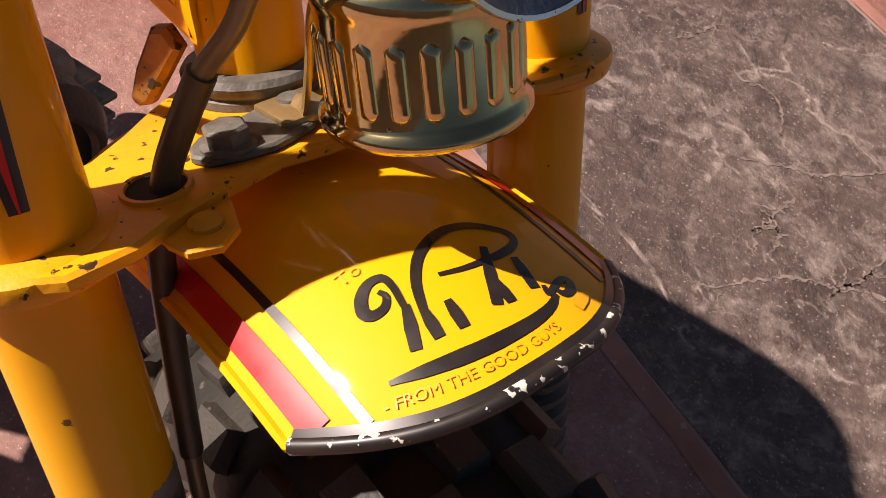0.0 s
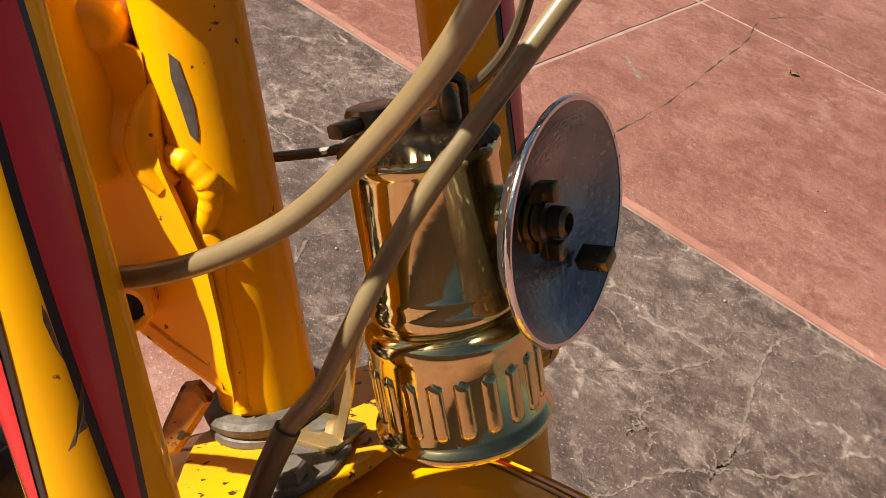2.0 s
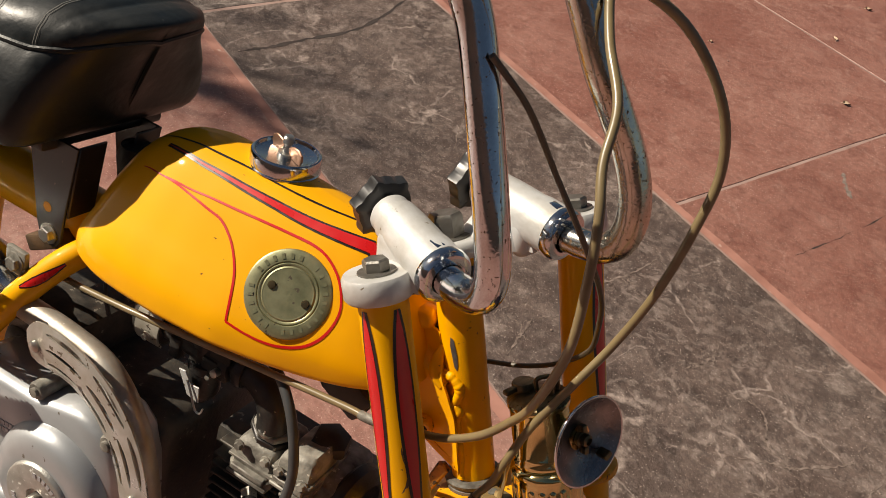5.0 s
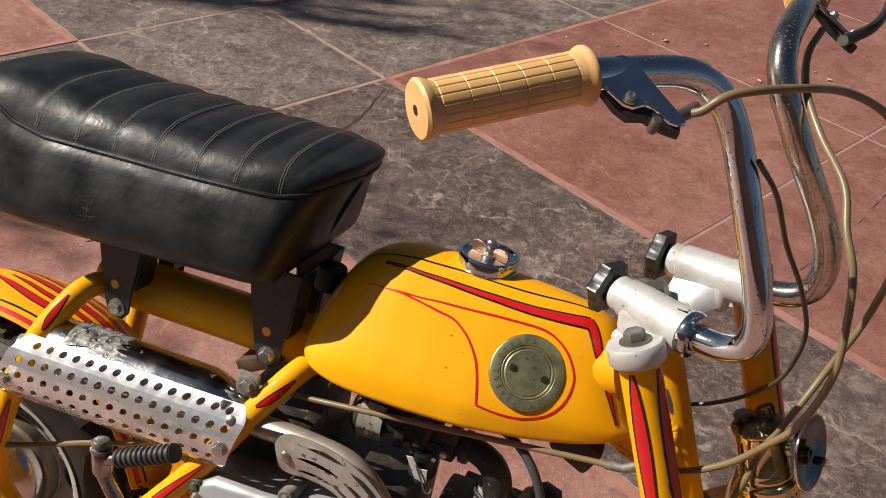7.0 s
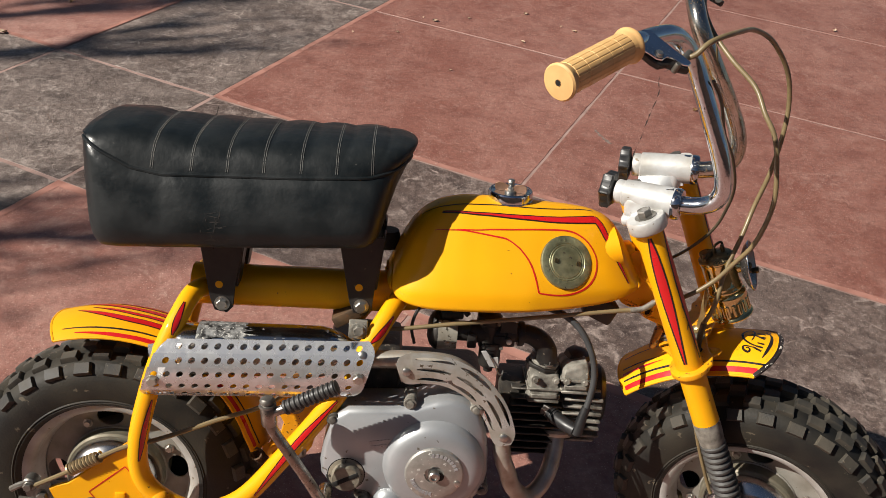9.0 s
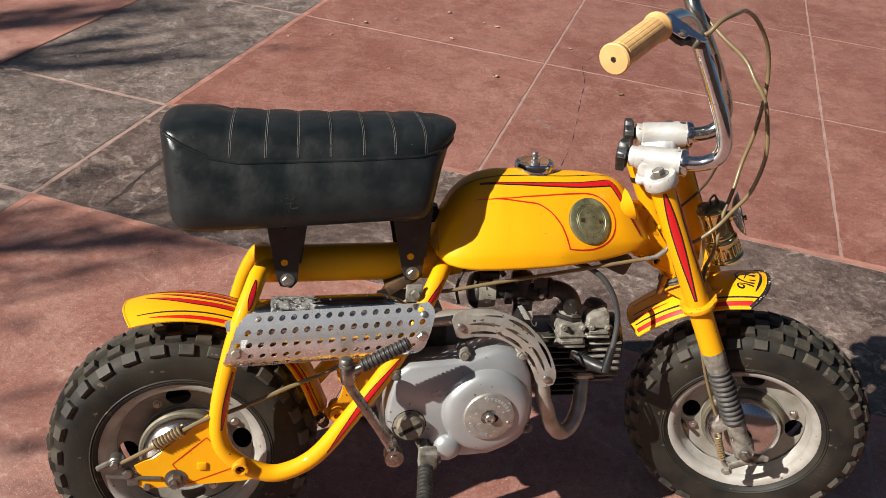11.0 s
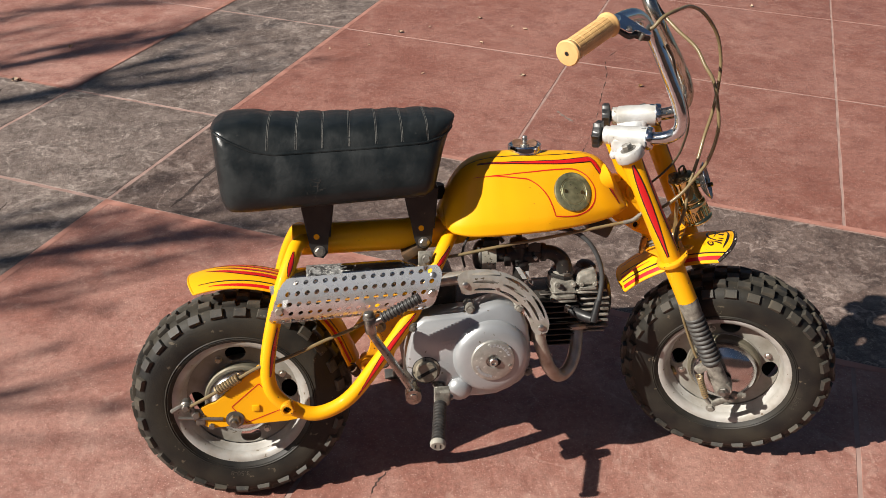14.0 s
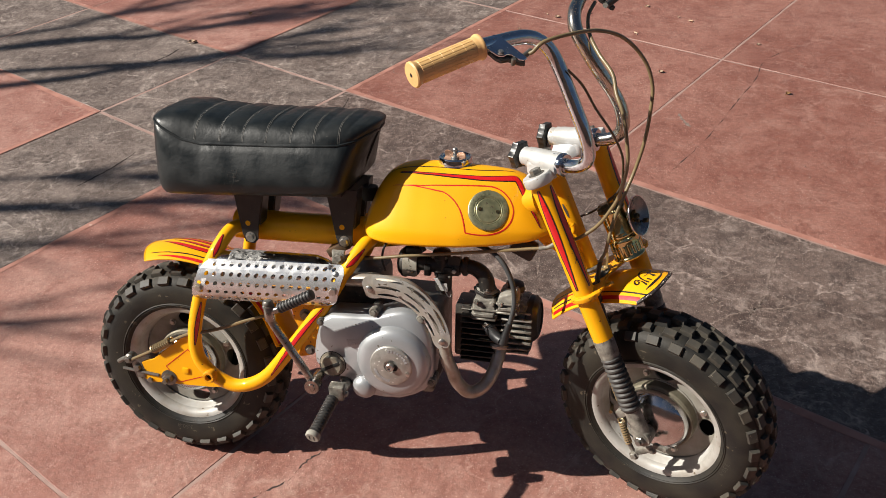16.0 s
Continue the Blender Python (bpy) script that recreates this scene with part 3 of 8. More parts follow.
for x, y, z, turn, pale in ((-0.991, 2.106, 0.032, 0.3, True), (-0.877, 2.458, 0.026, 1.4, False), (0.85, 2.731, 0.020, 0.2, True), (0.808, 2.413, 0.018, 2.2, True), (0.916, 2.04, 0.020, 0.1, True), (1.348, 1.909, 0.022, 0.6, False), (2.187, 2.845, 0.024, 1.1, True), (0.611, 2.627, 0.014, 0.9, True), (0.479, 2.563, 0.022, 0.1, True), (0.429, 2.594, 0.010, 1.9, True), (0.335, 2.414, 0.012, 0.4, True), (1.028, 2.571, 0.020, 2.6, True),
                            (0.979, 2.619, 0.010, 1.2, True), (0.529, 2.087, 0.011, 0.3, True), (0.169, 2.378, 0.010, 2.0, True), (1.281, 2.352, 0.016, 0.7, True)):
    dry_leaf(x, y, z, turn, pale)
# plain unseen wall, added behind the camera to block low sky and darken reflections
wall = build("wall_south", Shape().box((26, 0.25, 3.0), Matrix.Translation((1.0, -5.6, 1.44)), 0.01, 1), WALL)
tagged(wall, "unseen tan wall added behind the camera to dim fill and reflections", "wall", kind="structure")
# ---- bare tree beside the yard, whose branches shade the slabs ----
S_K = (SUN_WAY.x / -SUN_WAY.z, SUN_WAY.y / -SUN_WAY.z)


def above(gx, gy, h):
    """The place at height h whose shadow falls on (gx, gy)."""
    return Vector((gx - S_K[0] * h, gy - S_K[1] * h, h))


tree_foot = Vector((-7.4, 0.2, -0.03))
tree = new("bare_tree")
tree.location = tree_foot
tagged(tree, "bare-branched tree with a few leaves beside the yard", "tree")
rt = random.Random(11)
fork_at = Vector((-7.1, 0.15, 1.9))
trunk = Shape().tube([tree_foot * 1, Vector((-7.3, 0.25, 0.9)), fork_at], 0.13, 14, 6, radii=[0.17, 0.13, 0.11])
build("trunk", trunk.moved(Matrix.Translation(-tree_foot)), BARK, tree)
limbs, twigs, leaves = Shape(), Shape(), Shape()
# each limb: the line of its shade on the slabs, its height and its thickness
aims = [([(-2.5, 1.55), (-1.62, 2.05), (-1.27, 2.13), (-1.09, 2.24), (-0.88, 2.35), (-0.59, 2.53), (-0.30, 2.69)], 4.0, 0.036, 26), ([(-2.3, 1.30), (-1.4, 1.67), (-1.19, 1.80), (-0.96, 1.93), (-0.77, 2.03), (-0.50, 2.02), (-0.30, 2.12)], 3.8, 0.034, 24),
        ([(-1.0, 1.91), (-0.77, 2.04), (-0.72, 2.14), (-0.62, 2.21), (-0.45, 2.28)], 3.85, 0.024, 10), ([(-2.4, 1.8), (-1.69, 2.18), (-1.59, 2.31), (-1.5, 2.42), (-1.42, 2.61), (-1.25, 2.8)], 4.4, 0.024, 18),
        ([(-1.35, 2.11), (-1.17, 2.24), (-1.03, 2.40), (-0.93, 2.48), (-0.75, 2.55)], 4.1, 0.015, 14), ([(-2.0, 0.60), (-0.91, 0.81), (-0.79, 0.83), (-0.70, 0.87), (-0.55, 0.90)], 3.3, 0.024, 14), ([(-1.9, 0.80), (-1.01, 0.98), (-0.9, 1.02), (-0.70, 1.05)], 3.5, 0.013, 12),
        ([(-1.6, 0.74), (-0.54, 0.92), (-0.37, 0.94), (-0.2, 0.97)], 3.4, 0.011, 10), ([(-2.4, 0.25), (-1.3, 0.52), (-0.45, 0.70)], 3.3, 0.017, 14), ([(-2.2, -0.05), (-1.2, 0.20), (-0.45, 0.36)], 3.0, 0.014, 12),
        ([(-2.3, 2.6), (-1.2, 2.92), (-0.4, 3.10)], 5.0, 0.014, 14), ([(-2.2, 3.3), (-1.0, 3.55), (0.3, 3.75)], 5.4, 0.020, 14), ([(-1.9, 4.0), (-0.4, 4.3), (1.2, 4.6)], 5.6, 0.022, 14)]
for trace, h, girth, count in aims:
    r = girth * 0.82
    pts = [above(x, y, h - 0.5 + 0.5 * k / (len(trace) - 1)) for k, (x, y) in enumerate(trace)]
    p0, p1 = pts[0], pts[-1]
    mid = fork_at.lerp(p0, 0.5) + Vector((0, 0, 0.25))
    limbs.tube([fork_at, mid] + pts, r, 8, 4, radii=[0.06, r * 1.4] + [r * (1.15 - 0.75 * (k / (len(pts) - 1)) ** 2) for k in range(len(pts))])
    for k in range(count):
        t = (0.25 + 0.75 * rt.random()) * (len(pts) - 1)
        i = min(int(t), len(pts) - 2)
        b0 = pts[i].lerp(pts[i + 1], t - i)
        way = ((p1 - p0).normalized() + Vector((rt.uniform(-0.55, 0.55), rt.uniform(-0.5, 0.5), rt.uniform(-0.2, 0.5)))).normalized()
        ln = rt.uniform(0.18, 0.62)
        b1 = b0 + way * ln * 0.5 + Vector((0, 0, rt.uniform(-0.03, 0.05)))
        b2 = b0 + way * ln + Vector((rt.uniform(-0.06, 0.06), rt.uniform(-0.06, 0.06), rt.uniform(-0.05, 0.05)))
        twigs.tube([b0, b1, b2], 0.006, 5, 3, radii=[0.010, 0.007, 0.003])
        for q in range(2):
            c = b1.lerp(b2, rt.random()) + Vector((rt.uniform(-0.05, 0.05), rt.uniform(-0.05, 0.05), rt.uniform(-0.05, 0.05)))
            m = Euler((rt.uniform(0, 6), rt.uniform(0, 6), rt.uniform(0, 6))).to_matrix()
            z = rt.uniform(0.012, 0.026)
            leaves.add([c + m @ Vector(p) * z for p in ((-1.6, 0, 0), (-0.5, 0.6, 0.15), (1.6, 0, 0), (-0.5, -0.6, 0.15))], [(0, 1, 2, 3)])
tm = Matrix.Translation(-tree_foot)
build("limb", limbs.moved(tm), BARK, tree)
tagged(build("twigs", twigs.moved(tm), BARK, tree), kind="stuff")
tagged(build("leaves", leaves.moved(tm), LEAF_DRY, tree, sharp=None), kind="stuff")

# ---- the minibike: built upright, x ahead, y to its left, then leant on its stand ----
LEAN_DEG, FOOT_Y = 13.7, 0.0515
RAKE, STEER = radians(26.0), radians(25.9)
HEAD = Vector((0.677, 0.0, 0.663))
bike = new("minibike")
bike.matrix_basis = Matrix.Translation((0, FOOT_Y, 0)) @ Matrix.Rotation(radians(-LEAN_DEG), 4, "X")
tagged(bike, "yellow minibike with red pinstripes and black seat, leaning on stand", "minibike")
STEER_AXIS = Vector((-math.sin(RAKE), 0, math.cos(RAKE)))
FORK = Matrix.Translation(HEAD) @ Matrix.Rotation(-STEER, 4, STEER_AXIS) @ Matrix.Rotation(-RAKE, 4, "Y")


def fork(x, y, h):
    """From the fork's own frame (ahead, left, up its axis) to the bike's."""
    return FORK @ Vector((x, y, h))


def part(name, shape, mat, parent=bike, label="", front=False, sharp=38):
    return build(name, shape, mat, parent, label, FORK if front else None, sharp)


def mirrored(shape, mid=0.0):
    s = Shape()
    s.v = [(x, 2 * mid - y, z) for x, y, z in shape.v]
    s.f = list(shape.f)
    return s


# wheels
def wheel(name, center, front, label, spin=0.0):
    cx, cy, cz = center
    c = Vector(center)
    M = Matrix.Translation(c) @ Matrix.Rotation(spin, 4, "Y")

    def disc(a, r, lift):
        return (r * math.cos(a), -0.0075 - 0.003 * (r - 0.068) / 0.032 + lift, r * math.sin(a))

    cells = []
    for k in range(8):
        a0, a1 = 2 * math.pi * k / 8, 2 * math.pi * (k + 1) / 8
        cells.append((a0, a1, 0.068, 0.1, (0.0185 / 0.084, 0.0148) if k % 2 == 0 else None))
    plate = perforated(cells, disc, 0.003, 20)
    rimring = Shape().lathe([(0.1, -0.0135), (0.1025, -0.0160), (0.1050, -0.0270), (0.110, -0.0335), (0.1165, -0.0355), (0.1205, -0.0385), (0.1225, -0.0405), (0.1225, -0.0425), (0.1190, -0.0425), (0.1130, -0.0405), (0.1090, -0.0365), (0.1066, -0.030), (0.1058, 0.0),
                             (0.1060, 0.030), (0.1090, 0.0365), (0.1130, 0.0405), (0.1190, 0.0425), (0.1225, 0.0425), (0.1225, 0.0405), (0.1165, 0.0355), (0.1095, 0.0335), (0.1045, 0.027), (0.1035, -0.004), (0.1, -0.0090)], axis=(0, 1, 0), segs=72)
    plate.lathe([(0.05, -0.0135), (0.064, -0.0135), (0.0685, -0.0095), (0.0685, -0.0050), (0.05, -0.0045)], axis=(0, 1, 0), segs=48)
    w = part(name, rimring.moved(M), RIM, label=label, front=front)
    part("rim_disc", plate.moved(M), RIM_DISC, w, "darker grey wheel disc with round holes")
    # black disc added behind the holes, in place of the shade beyond them
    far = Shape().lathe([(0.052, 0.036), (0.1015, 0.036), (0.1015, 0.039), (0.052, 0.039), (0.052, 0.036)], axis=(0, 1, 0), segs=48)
    part("far_disc", far.moved(M), DARK, w, "added black disc standing in for shade behind the rim holes")
    tyre = Shape().lathe([(0.1195, -0.0415), (0.1265, -0.0462), (0.1280, -0.0486), (0.1295, -0.0478), (0.1312, -0.0496), (0.1328, -0.0484), (0.142, -0.0505), (0.158, -0.0508), (0.172, -0.0472), (0.1825, -0.0385), (0.1880, -0.022), (0.1890, 0.0),
                          (0.1880, 0.022), (0.1825, 0.0385), (0.172, 0.0472), (0.158, 0.0500), (0.142, 0.0505), (0.1328, 0.0484), (0.1312, 0.0496), (0.1295, 0.0478), (0.1280, 0.0486), (0.1265, 0.0462), (0.1195, 0.0415), (0.1175, 0.030), (0.1175, -0.030), (0.1195, -0.0415)], axis=(0, 1, 0), segs=96)
    part("tyre", tyre.moved(M), RUBBER, w, "knobbly black rubber tyre, dusty")
    tread = Shape()
    n = 28
    rk = random.Random(5)
    for k in range(n):
        for y, wide, length, lean, rad, off in ((-0.0085, 0.0150, 0.0225, 2, 0.1900, 0.0), (0.0085, 0.0150, 0.0225, -2, 0.1900, 0.5), (-0.0258, 0.0155, 0.0235, 15, 0.1862, 0.48), (0.0258, 0.0155, 0.0235, -15, 0.1862, 0.02), (-0.0420, 0.0165, 0.0225, 47, 0.1758, -0.04), (0.0420, 0.0165, 0.0225, -47, 0.1758, 0.54)):
            a = 2 * math.pi * (k + off) / n
            bx = Shape()
            hgt = 0.0150
            l2, w2 = length / 2, wide / 2
            ring = [(-1, -1), (1, -1), (1, 1), (-1, 1)]
            tilt = rk.uniform(-0.0008, 0.0008)
            bx.rings([[(x * l2 * q, y2 * w2 * q, hh + tilt * x * (hh > 0)) for x, y2 in ring] for q, hh in ((1.12, -hgt / 2), (1.0, hgt * 0.05), (0.955, hgt * 0.36), (0.86, hgt / 2))])
            wear = rk.uniform(-0.0012, 0.0006)
            bx.moved(Matrix.Rotation(a, 4, "Y") @ Matrix.Translation((0, y, rad + wear)) @ Matrix.Rotation(radians(lean), 4, "X"))
            tread.add(bx.v, bx.f)
    part("tread", tread.moved(M), TREAD, w, "square worn tread blocks", sharp=25)
    hub = Shape().lathe([(0.0, -0.063), (0.012, -0.0625), (0.030, -0.0595), (0.045, -0.053), (0.0565, -0.0445), (0.0605, -0.036), (0.0605, -0.012), (0.0535, 0.05), (0.0, 0.055)], axis=(0, 1, 0), segs=48)
    part("hub", hub.moved(Matrix.Translation(c)), HUB, w, "polished domed hub")
    plate2 = Shape().lathe([(0.0600, -0.028), (0.0645, -0.029), (0.0670, -0.026), (0.0670, 0.025), (0.0575, 0.026)], axis=(0, 1, 0), segs=48)
    part("brake_plate", plate2.moved(Matrix.Translation(c)), BRAKE_PLATE, w, "dusty grey brake drum rim")
    valve = Shape().tube([(0.1035, -0.004, 0), (0.096, -0.016, 0), (0.091, -0.032, 0)], 0.0035, 8, 3)
    part("valve", valve.moved(M @ Matrix.Rotation(radians(140), 4, "Y")), BRASS_DARK, w)
    for k in range(4):
        a = radians(45 + 90 * k)
        nut = Shape().hexbolt((0.082 * math.cos(a), -0.0100, 0.082 * math.sin(a)), (0, -1, 0), 0.005, 0.006)
        part("rim_nut", nut.moved(M), STEEL, w)
    return w


rear_wheel = wheel("rear_wheel", (0.005, 0.0, 0.194), False, "rear wheel with silver steel rim", 0.3)
front_wheel = wheel("front_wheel", (0.020, 0.0, -0.517), True, "front wheel with silver steel rim, turned aside", 0.85)


# size figures moulded on a sidewall
def lettering(body, size):
    cu = bpy.data.curves.new("figures", "FONT")
    cu.body, cu.size, cu.align_x, cu.resolution_u = body, size, "CENTER", 2
    ob = bpy.data.objects.new("figures", cu)
    scene.collection.objects.link(ob)
    me = ob.to_mesh()
    s = Shape().add([v.co[:] for v in me.vertices], [tuple(p.vertices) for p in me.polygons])
    ob.to_mesh_clear()
    bpy.data.objects.remove(ob)
    bpy.data.curves.remove(cu)
    return s


def sidewall_text(body, size, angle, radius, center):
    s = lettering(body, size)
    out = Shape()
    for x, y, z in s.v:
        a = angle - x / radius
        r = radius + y
        out.v.append((center[0] + r * math.cos(a), center[1] - 0.0512 + abs(r - 0.148) * 0.05, center[2] + r * math.sin(a)))
    out.f = s.f
    return out


part("size_marking", sidewall_text("3.50-8", 0.013, radians(-42), 0.136, (0.020, 0.0, -0.517)), TREAD, front_wheel, "raised tyre size figures", sharp=None)
part("size_marking", sidewall_text("3.50-8", 0.013, radians(-95), 0.136, (0.005, 0.0, 0.194)), TREAD, rear_wheel, "raised tyre size figures", sharp=None)

# frame
MID = 0.012
frame_part = part("backbone_tube", Shape().tube([(0.112, MID, 0.480), (0.25, MID, 0.4825), (0.40, MID, 0.489), (0.55, MID * 0.6, 0.53), (0.672, 0, 0.575)], 0.028, 24, 6), YELLOW, label="thick yellow backbone tube")
RIGHT_LOOP = [(0.142, 0.002, 0.482), (0.122, -0.030, 0.486), (0.108, -0.062, 0.463), (0.090, -0.086, 0.418), (0.074, -0.096, 0.360), (0.063, -0.100, 0.305), (0.062, -0.100, 0.262), (0.074, -0.100, 0.232), (0.103, -0.100, 0.208), (0.144, -0.100, 0.197), (0.196, -0.100, 0.222),
              (0.248, -0.098, 0.286), (0.306, -0.092, 0.366), (0.347, -0.072, 0.436), (0.374, -0.044, 0.478), (0.392, -0.006, 0.492)]
loop = Shape().tube(RIGHT_LOOP, 0.0128, 16, 6)
right_loop = part("frame_loop", loop, YELLOW, label="yellow bent frame tube with red spear pinstripes")
part("frame_loop", mirrored(loop, MID), YELLOW, label="yellow bent frame tube")
GUSSET = [(-0.056, 0.221), (-0.046, 0.227), (-0.030, 0.232), (0.047, 0.296), (0.060, 0.290), (0.066, 0.250), (0.080, 0.225), (0.106, 0.204), (0.120, 0.191), (0.088, 0.186), (-0.044, 0.181), (-0.056, 0.190), (-0.050, 0.206)]
gus = Shape().plate(GUSSET, lambda x, z, h: (x, -0.0955 - h, z), 0.006, 0.0012)
gusset = part("axle_gusset", gus, YELLOW, label="yellow triangular axle plate with red line")
part("axle_gusset", mirrored(gus, MID), YELLOW)
part("pivot_boss", Shape().lathe([(0.0068, -0.002), (0.0115, -0.002), (0.0120, 0.0), (0.0120, 0.016), (0.0105, 0.018), (0.0068, 0.018), (0.0068, -0.002)], (0.091, -0.1025, 0.217), (0, -1, 0), 24), YELLOW_CHIPPED, gusset)
part("boss_hole", Shape().lathe([(0, 0.010), (0.0068, 0.010), (0, 0.0104)], (0.091, -0.1025, 0.217), (0, -1, 0), 20), DARK, gusset)
part("stamped_boss", Shape().box((0.013, 0.004, 0.012), Matrix.Translation((0.037, -0.1025, 0.216)), 0.0015), YELLOW, gusset)
axle = Shape().hexbolt((0.0, -0.1015, 0.196), (0, -1, 0), 0.0105, 0.011, 1.5)
axle.tube([(0.0, -0.105, 0.196), (0.0, -0.121, 0.196)], 0.005, 10, 0)
part("axle_nut", axle, DULL_STEEL, gusset, "dirty steel axle nut")
tens = Shape().hexbolt((-0.064, -0.100, 0.210), (0, -1, 0), 0.007, 0.008)
tens.tube([(-0.094, -0.103, 0.206), (-0.020, -0.103, 0.199)], 0.003, 8, 0)
tens.box((0.016, 0.010, 0.014), Matrix.Translation((-0.058, -0.099, 0.196)), 0.002)
part("chain_adjuster", tens, DULL_STEEL, gusset)
brake_arm = Shape().tube([(-0.072, -0.092, 0.222), (-0.088, -0.100, 0.226), (-0.105, -0.098, 0.216)], 0.0045, 8, 4)
brake_arm.lathe([(0, 0), (0.010, 0.0), (0.010, 0.014), (0.006, 0.018), (0, 0.018)], (-0.080, -0.088, 0.226), (0, -1, 0), 14)
brake_arm.hexbolt((-0.080, -0.104, 0.226), (0, -1, 0), 0.006, 0.006)
part("plate_bolt", Shape().hexbolt((-0.040, -0.1000, 0.186), (0, -1, 0), 0.0055, 0.006), DULL_STEEL, gusset)
part("rear_brake_arm", brake_arm, DULL_STEEL, label="dirty steel rear brake arm")


def spring(p0, p1, r, wire, turns):
    p0, p1 = Vector(p0), Vector(p1)
    way = (p1 - p0).normalized()
    a = way.orthogonal().normalized()
    b = way.cross(a)
    n = turns * 10
    return Shape().tube([p0.lerp(p1, k / n) + (a * math.cos(2 * math.pi * k / 10) + b * math.sin(2 * math.pi * k / 10)) * r for k in range(n + 1)], wire, 5, 0)


part("brake_spring", spring((-0.026, -0.1035, 0.2535), (0.014, -0.1045, 0.2775), 0.0072, 0.0020, 9), material("tan_spring_steel", (0.42, 0.32, 0.18), 0.45, 0.6, (0.25, 0.18, 0.1), 90, 0.7), label="tan coil spring on the rear brake cable")
part("rear_brake_cable", Shape().tube([(-0.085, -0.103, 0.220), (-0.03, -0.104, 0.250), (0.040, -0.105, 0.291), (0.075, -0.100, 0.300), (0.110, -0.085, 0.306), (0.16, -0.078, 0.325), (0.225, -0.072, 0.350), (0.275, -0.055, 0.385)], 0.0032, 8, 6), CABLE, label="tan cable along the frame to the rear brake")

# rear mudguard
RW = Vector((0.005, 0.0, 0.194))


def rear_guard(theta, y, lift):
    a = radians(theta)
    r = 0.240 - 0.018 * min(1, abs(y) / 0.052) ** 2.4 + lift
    if theta > 25:
        r -= 0.020 * min(1, (theta - 25) / 40)
    return Vector((RW.x + r * math.sin(a), y + 0.006, RW.z + r * math.cos(a)))


def guard(fn, t0, t1, halfw, thick=0.0016, n=36, m=14, round_ends=2.5, nose=2.5, power=2.0, middle=0.006):
    s = Shape()
    rows = []
    for i in range(n + 1):
        row = []
        for j in range(m + 1):
            y = halfw * (2 * j / m - 1)
            bow = round_ends * (y / halfw) ** 2
            tip = nose * abs((y - middle) / halfw) ** power
            th = t0 + bow + (t1 - t0 - bow - tip) * i / n
            row.append((th, y))
        rows.append(row)
    top = [[fn(t, y, 0) for t, y in r] for r in rows]
    low = [[fn(t, y, -thick) for t, y in r] for r in rows]
    s.rings([a + b[::-1] for a, b in zip(top, low)])
    rim = [fn(t, halfw, -0.0008) for t, y in [r[-1] for r in rows]]
    rim2 = [fn(t, -halfw, -0.0008) for t, y in [r[0] for r in rows]]
    endf = [fn(t, y, -0.0008) for t, y in rows[-1]]
    endr = [fn(t, y, -0.0008) for t, y in rows[0]]
    s.tube(rim2 + endf[1:-1] + rim[::-1] + endr[::-1][1:-1] + [rim2[0]], 0.0018, 6, 0)
    return s


rear_mudguard = part("rear_mudguard", guard(rear_guard, -19, 75, 0.050, n=52), YELLOW, label="yellow rear mudguard with red flame pinstripes")

# front mudguard, in the fork's frame
FW = Vector((0.020, 0.0, -0.517))


def front_guard(theta, y, lift):
    a = radians(theta)
    r = 0.2775 - 0.0215 * min(1.15, abs(y) / 0.0555) ** 2.1 + lift
    return Vector((0.015 + r * math.sin(a), y + 0.0045, -0.523 + r * math.cos(a)))


front_mudguard = part("front_mudguard", guard(front_guard, -25.5, 23.06, 0.0555, n=44, m=30, round_ends=1.9, nose=5.77, power=2.8, middle=0.001), YELLOW, label="yellow front mudguard with hand-painted black script", front=True)

# seat
SEAT_Y, SEAT_W = 0.016, 0.097


def seat_top(x):
    return float(np.interp(x, [-0.02, 0.02, 0.06, 0.11, 0.20, 0.34, 0.385, 0.41], [0.690, 0.704, 0.707, 0.702, 0.701, 0.703, 0.697, 0.686]))


def seat_seam(x):
    return float(np.interp(x, [-0.02, 0.011, 0.030, 0.066, 0.103, 0.169, 0.264, 0.339, 0.362, 0.377, 0.40], [0.692, 0.690, 0.678, 0.660, 0.654, 0.657, 0.661, 0.666, 0.672, 0.682, 0.690]))


def seat_bottom(x):
    return float(np.interp(x, [0.0, 0.19, 0.36], [0.557, 0.567, 0.5775]))


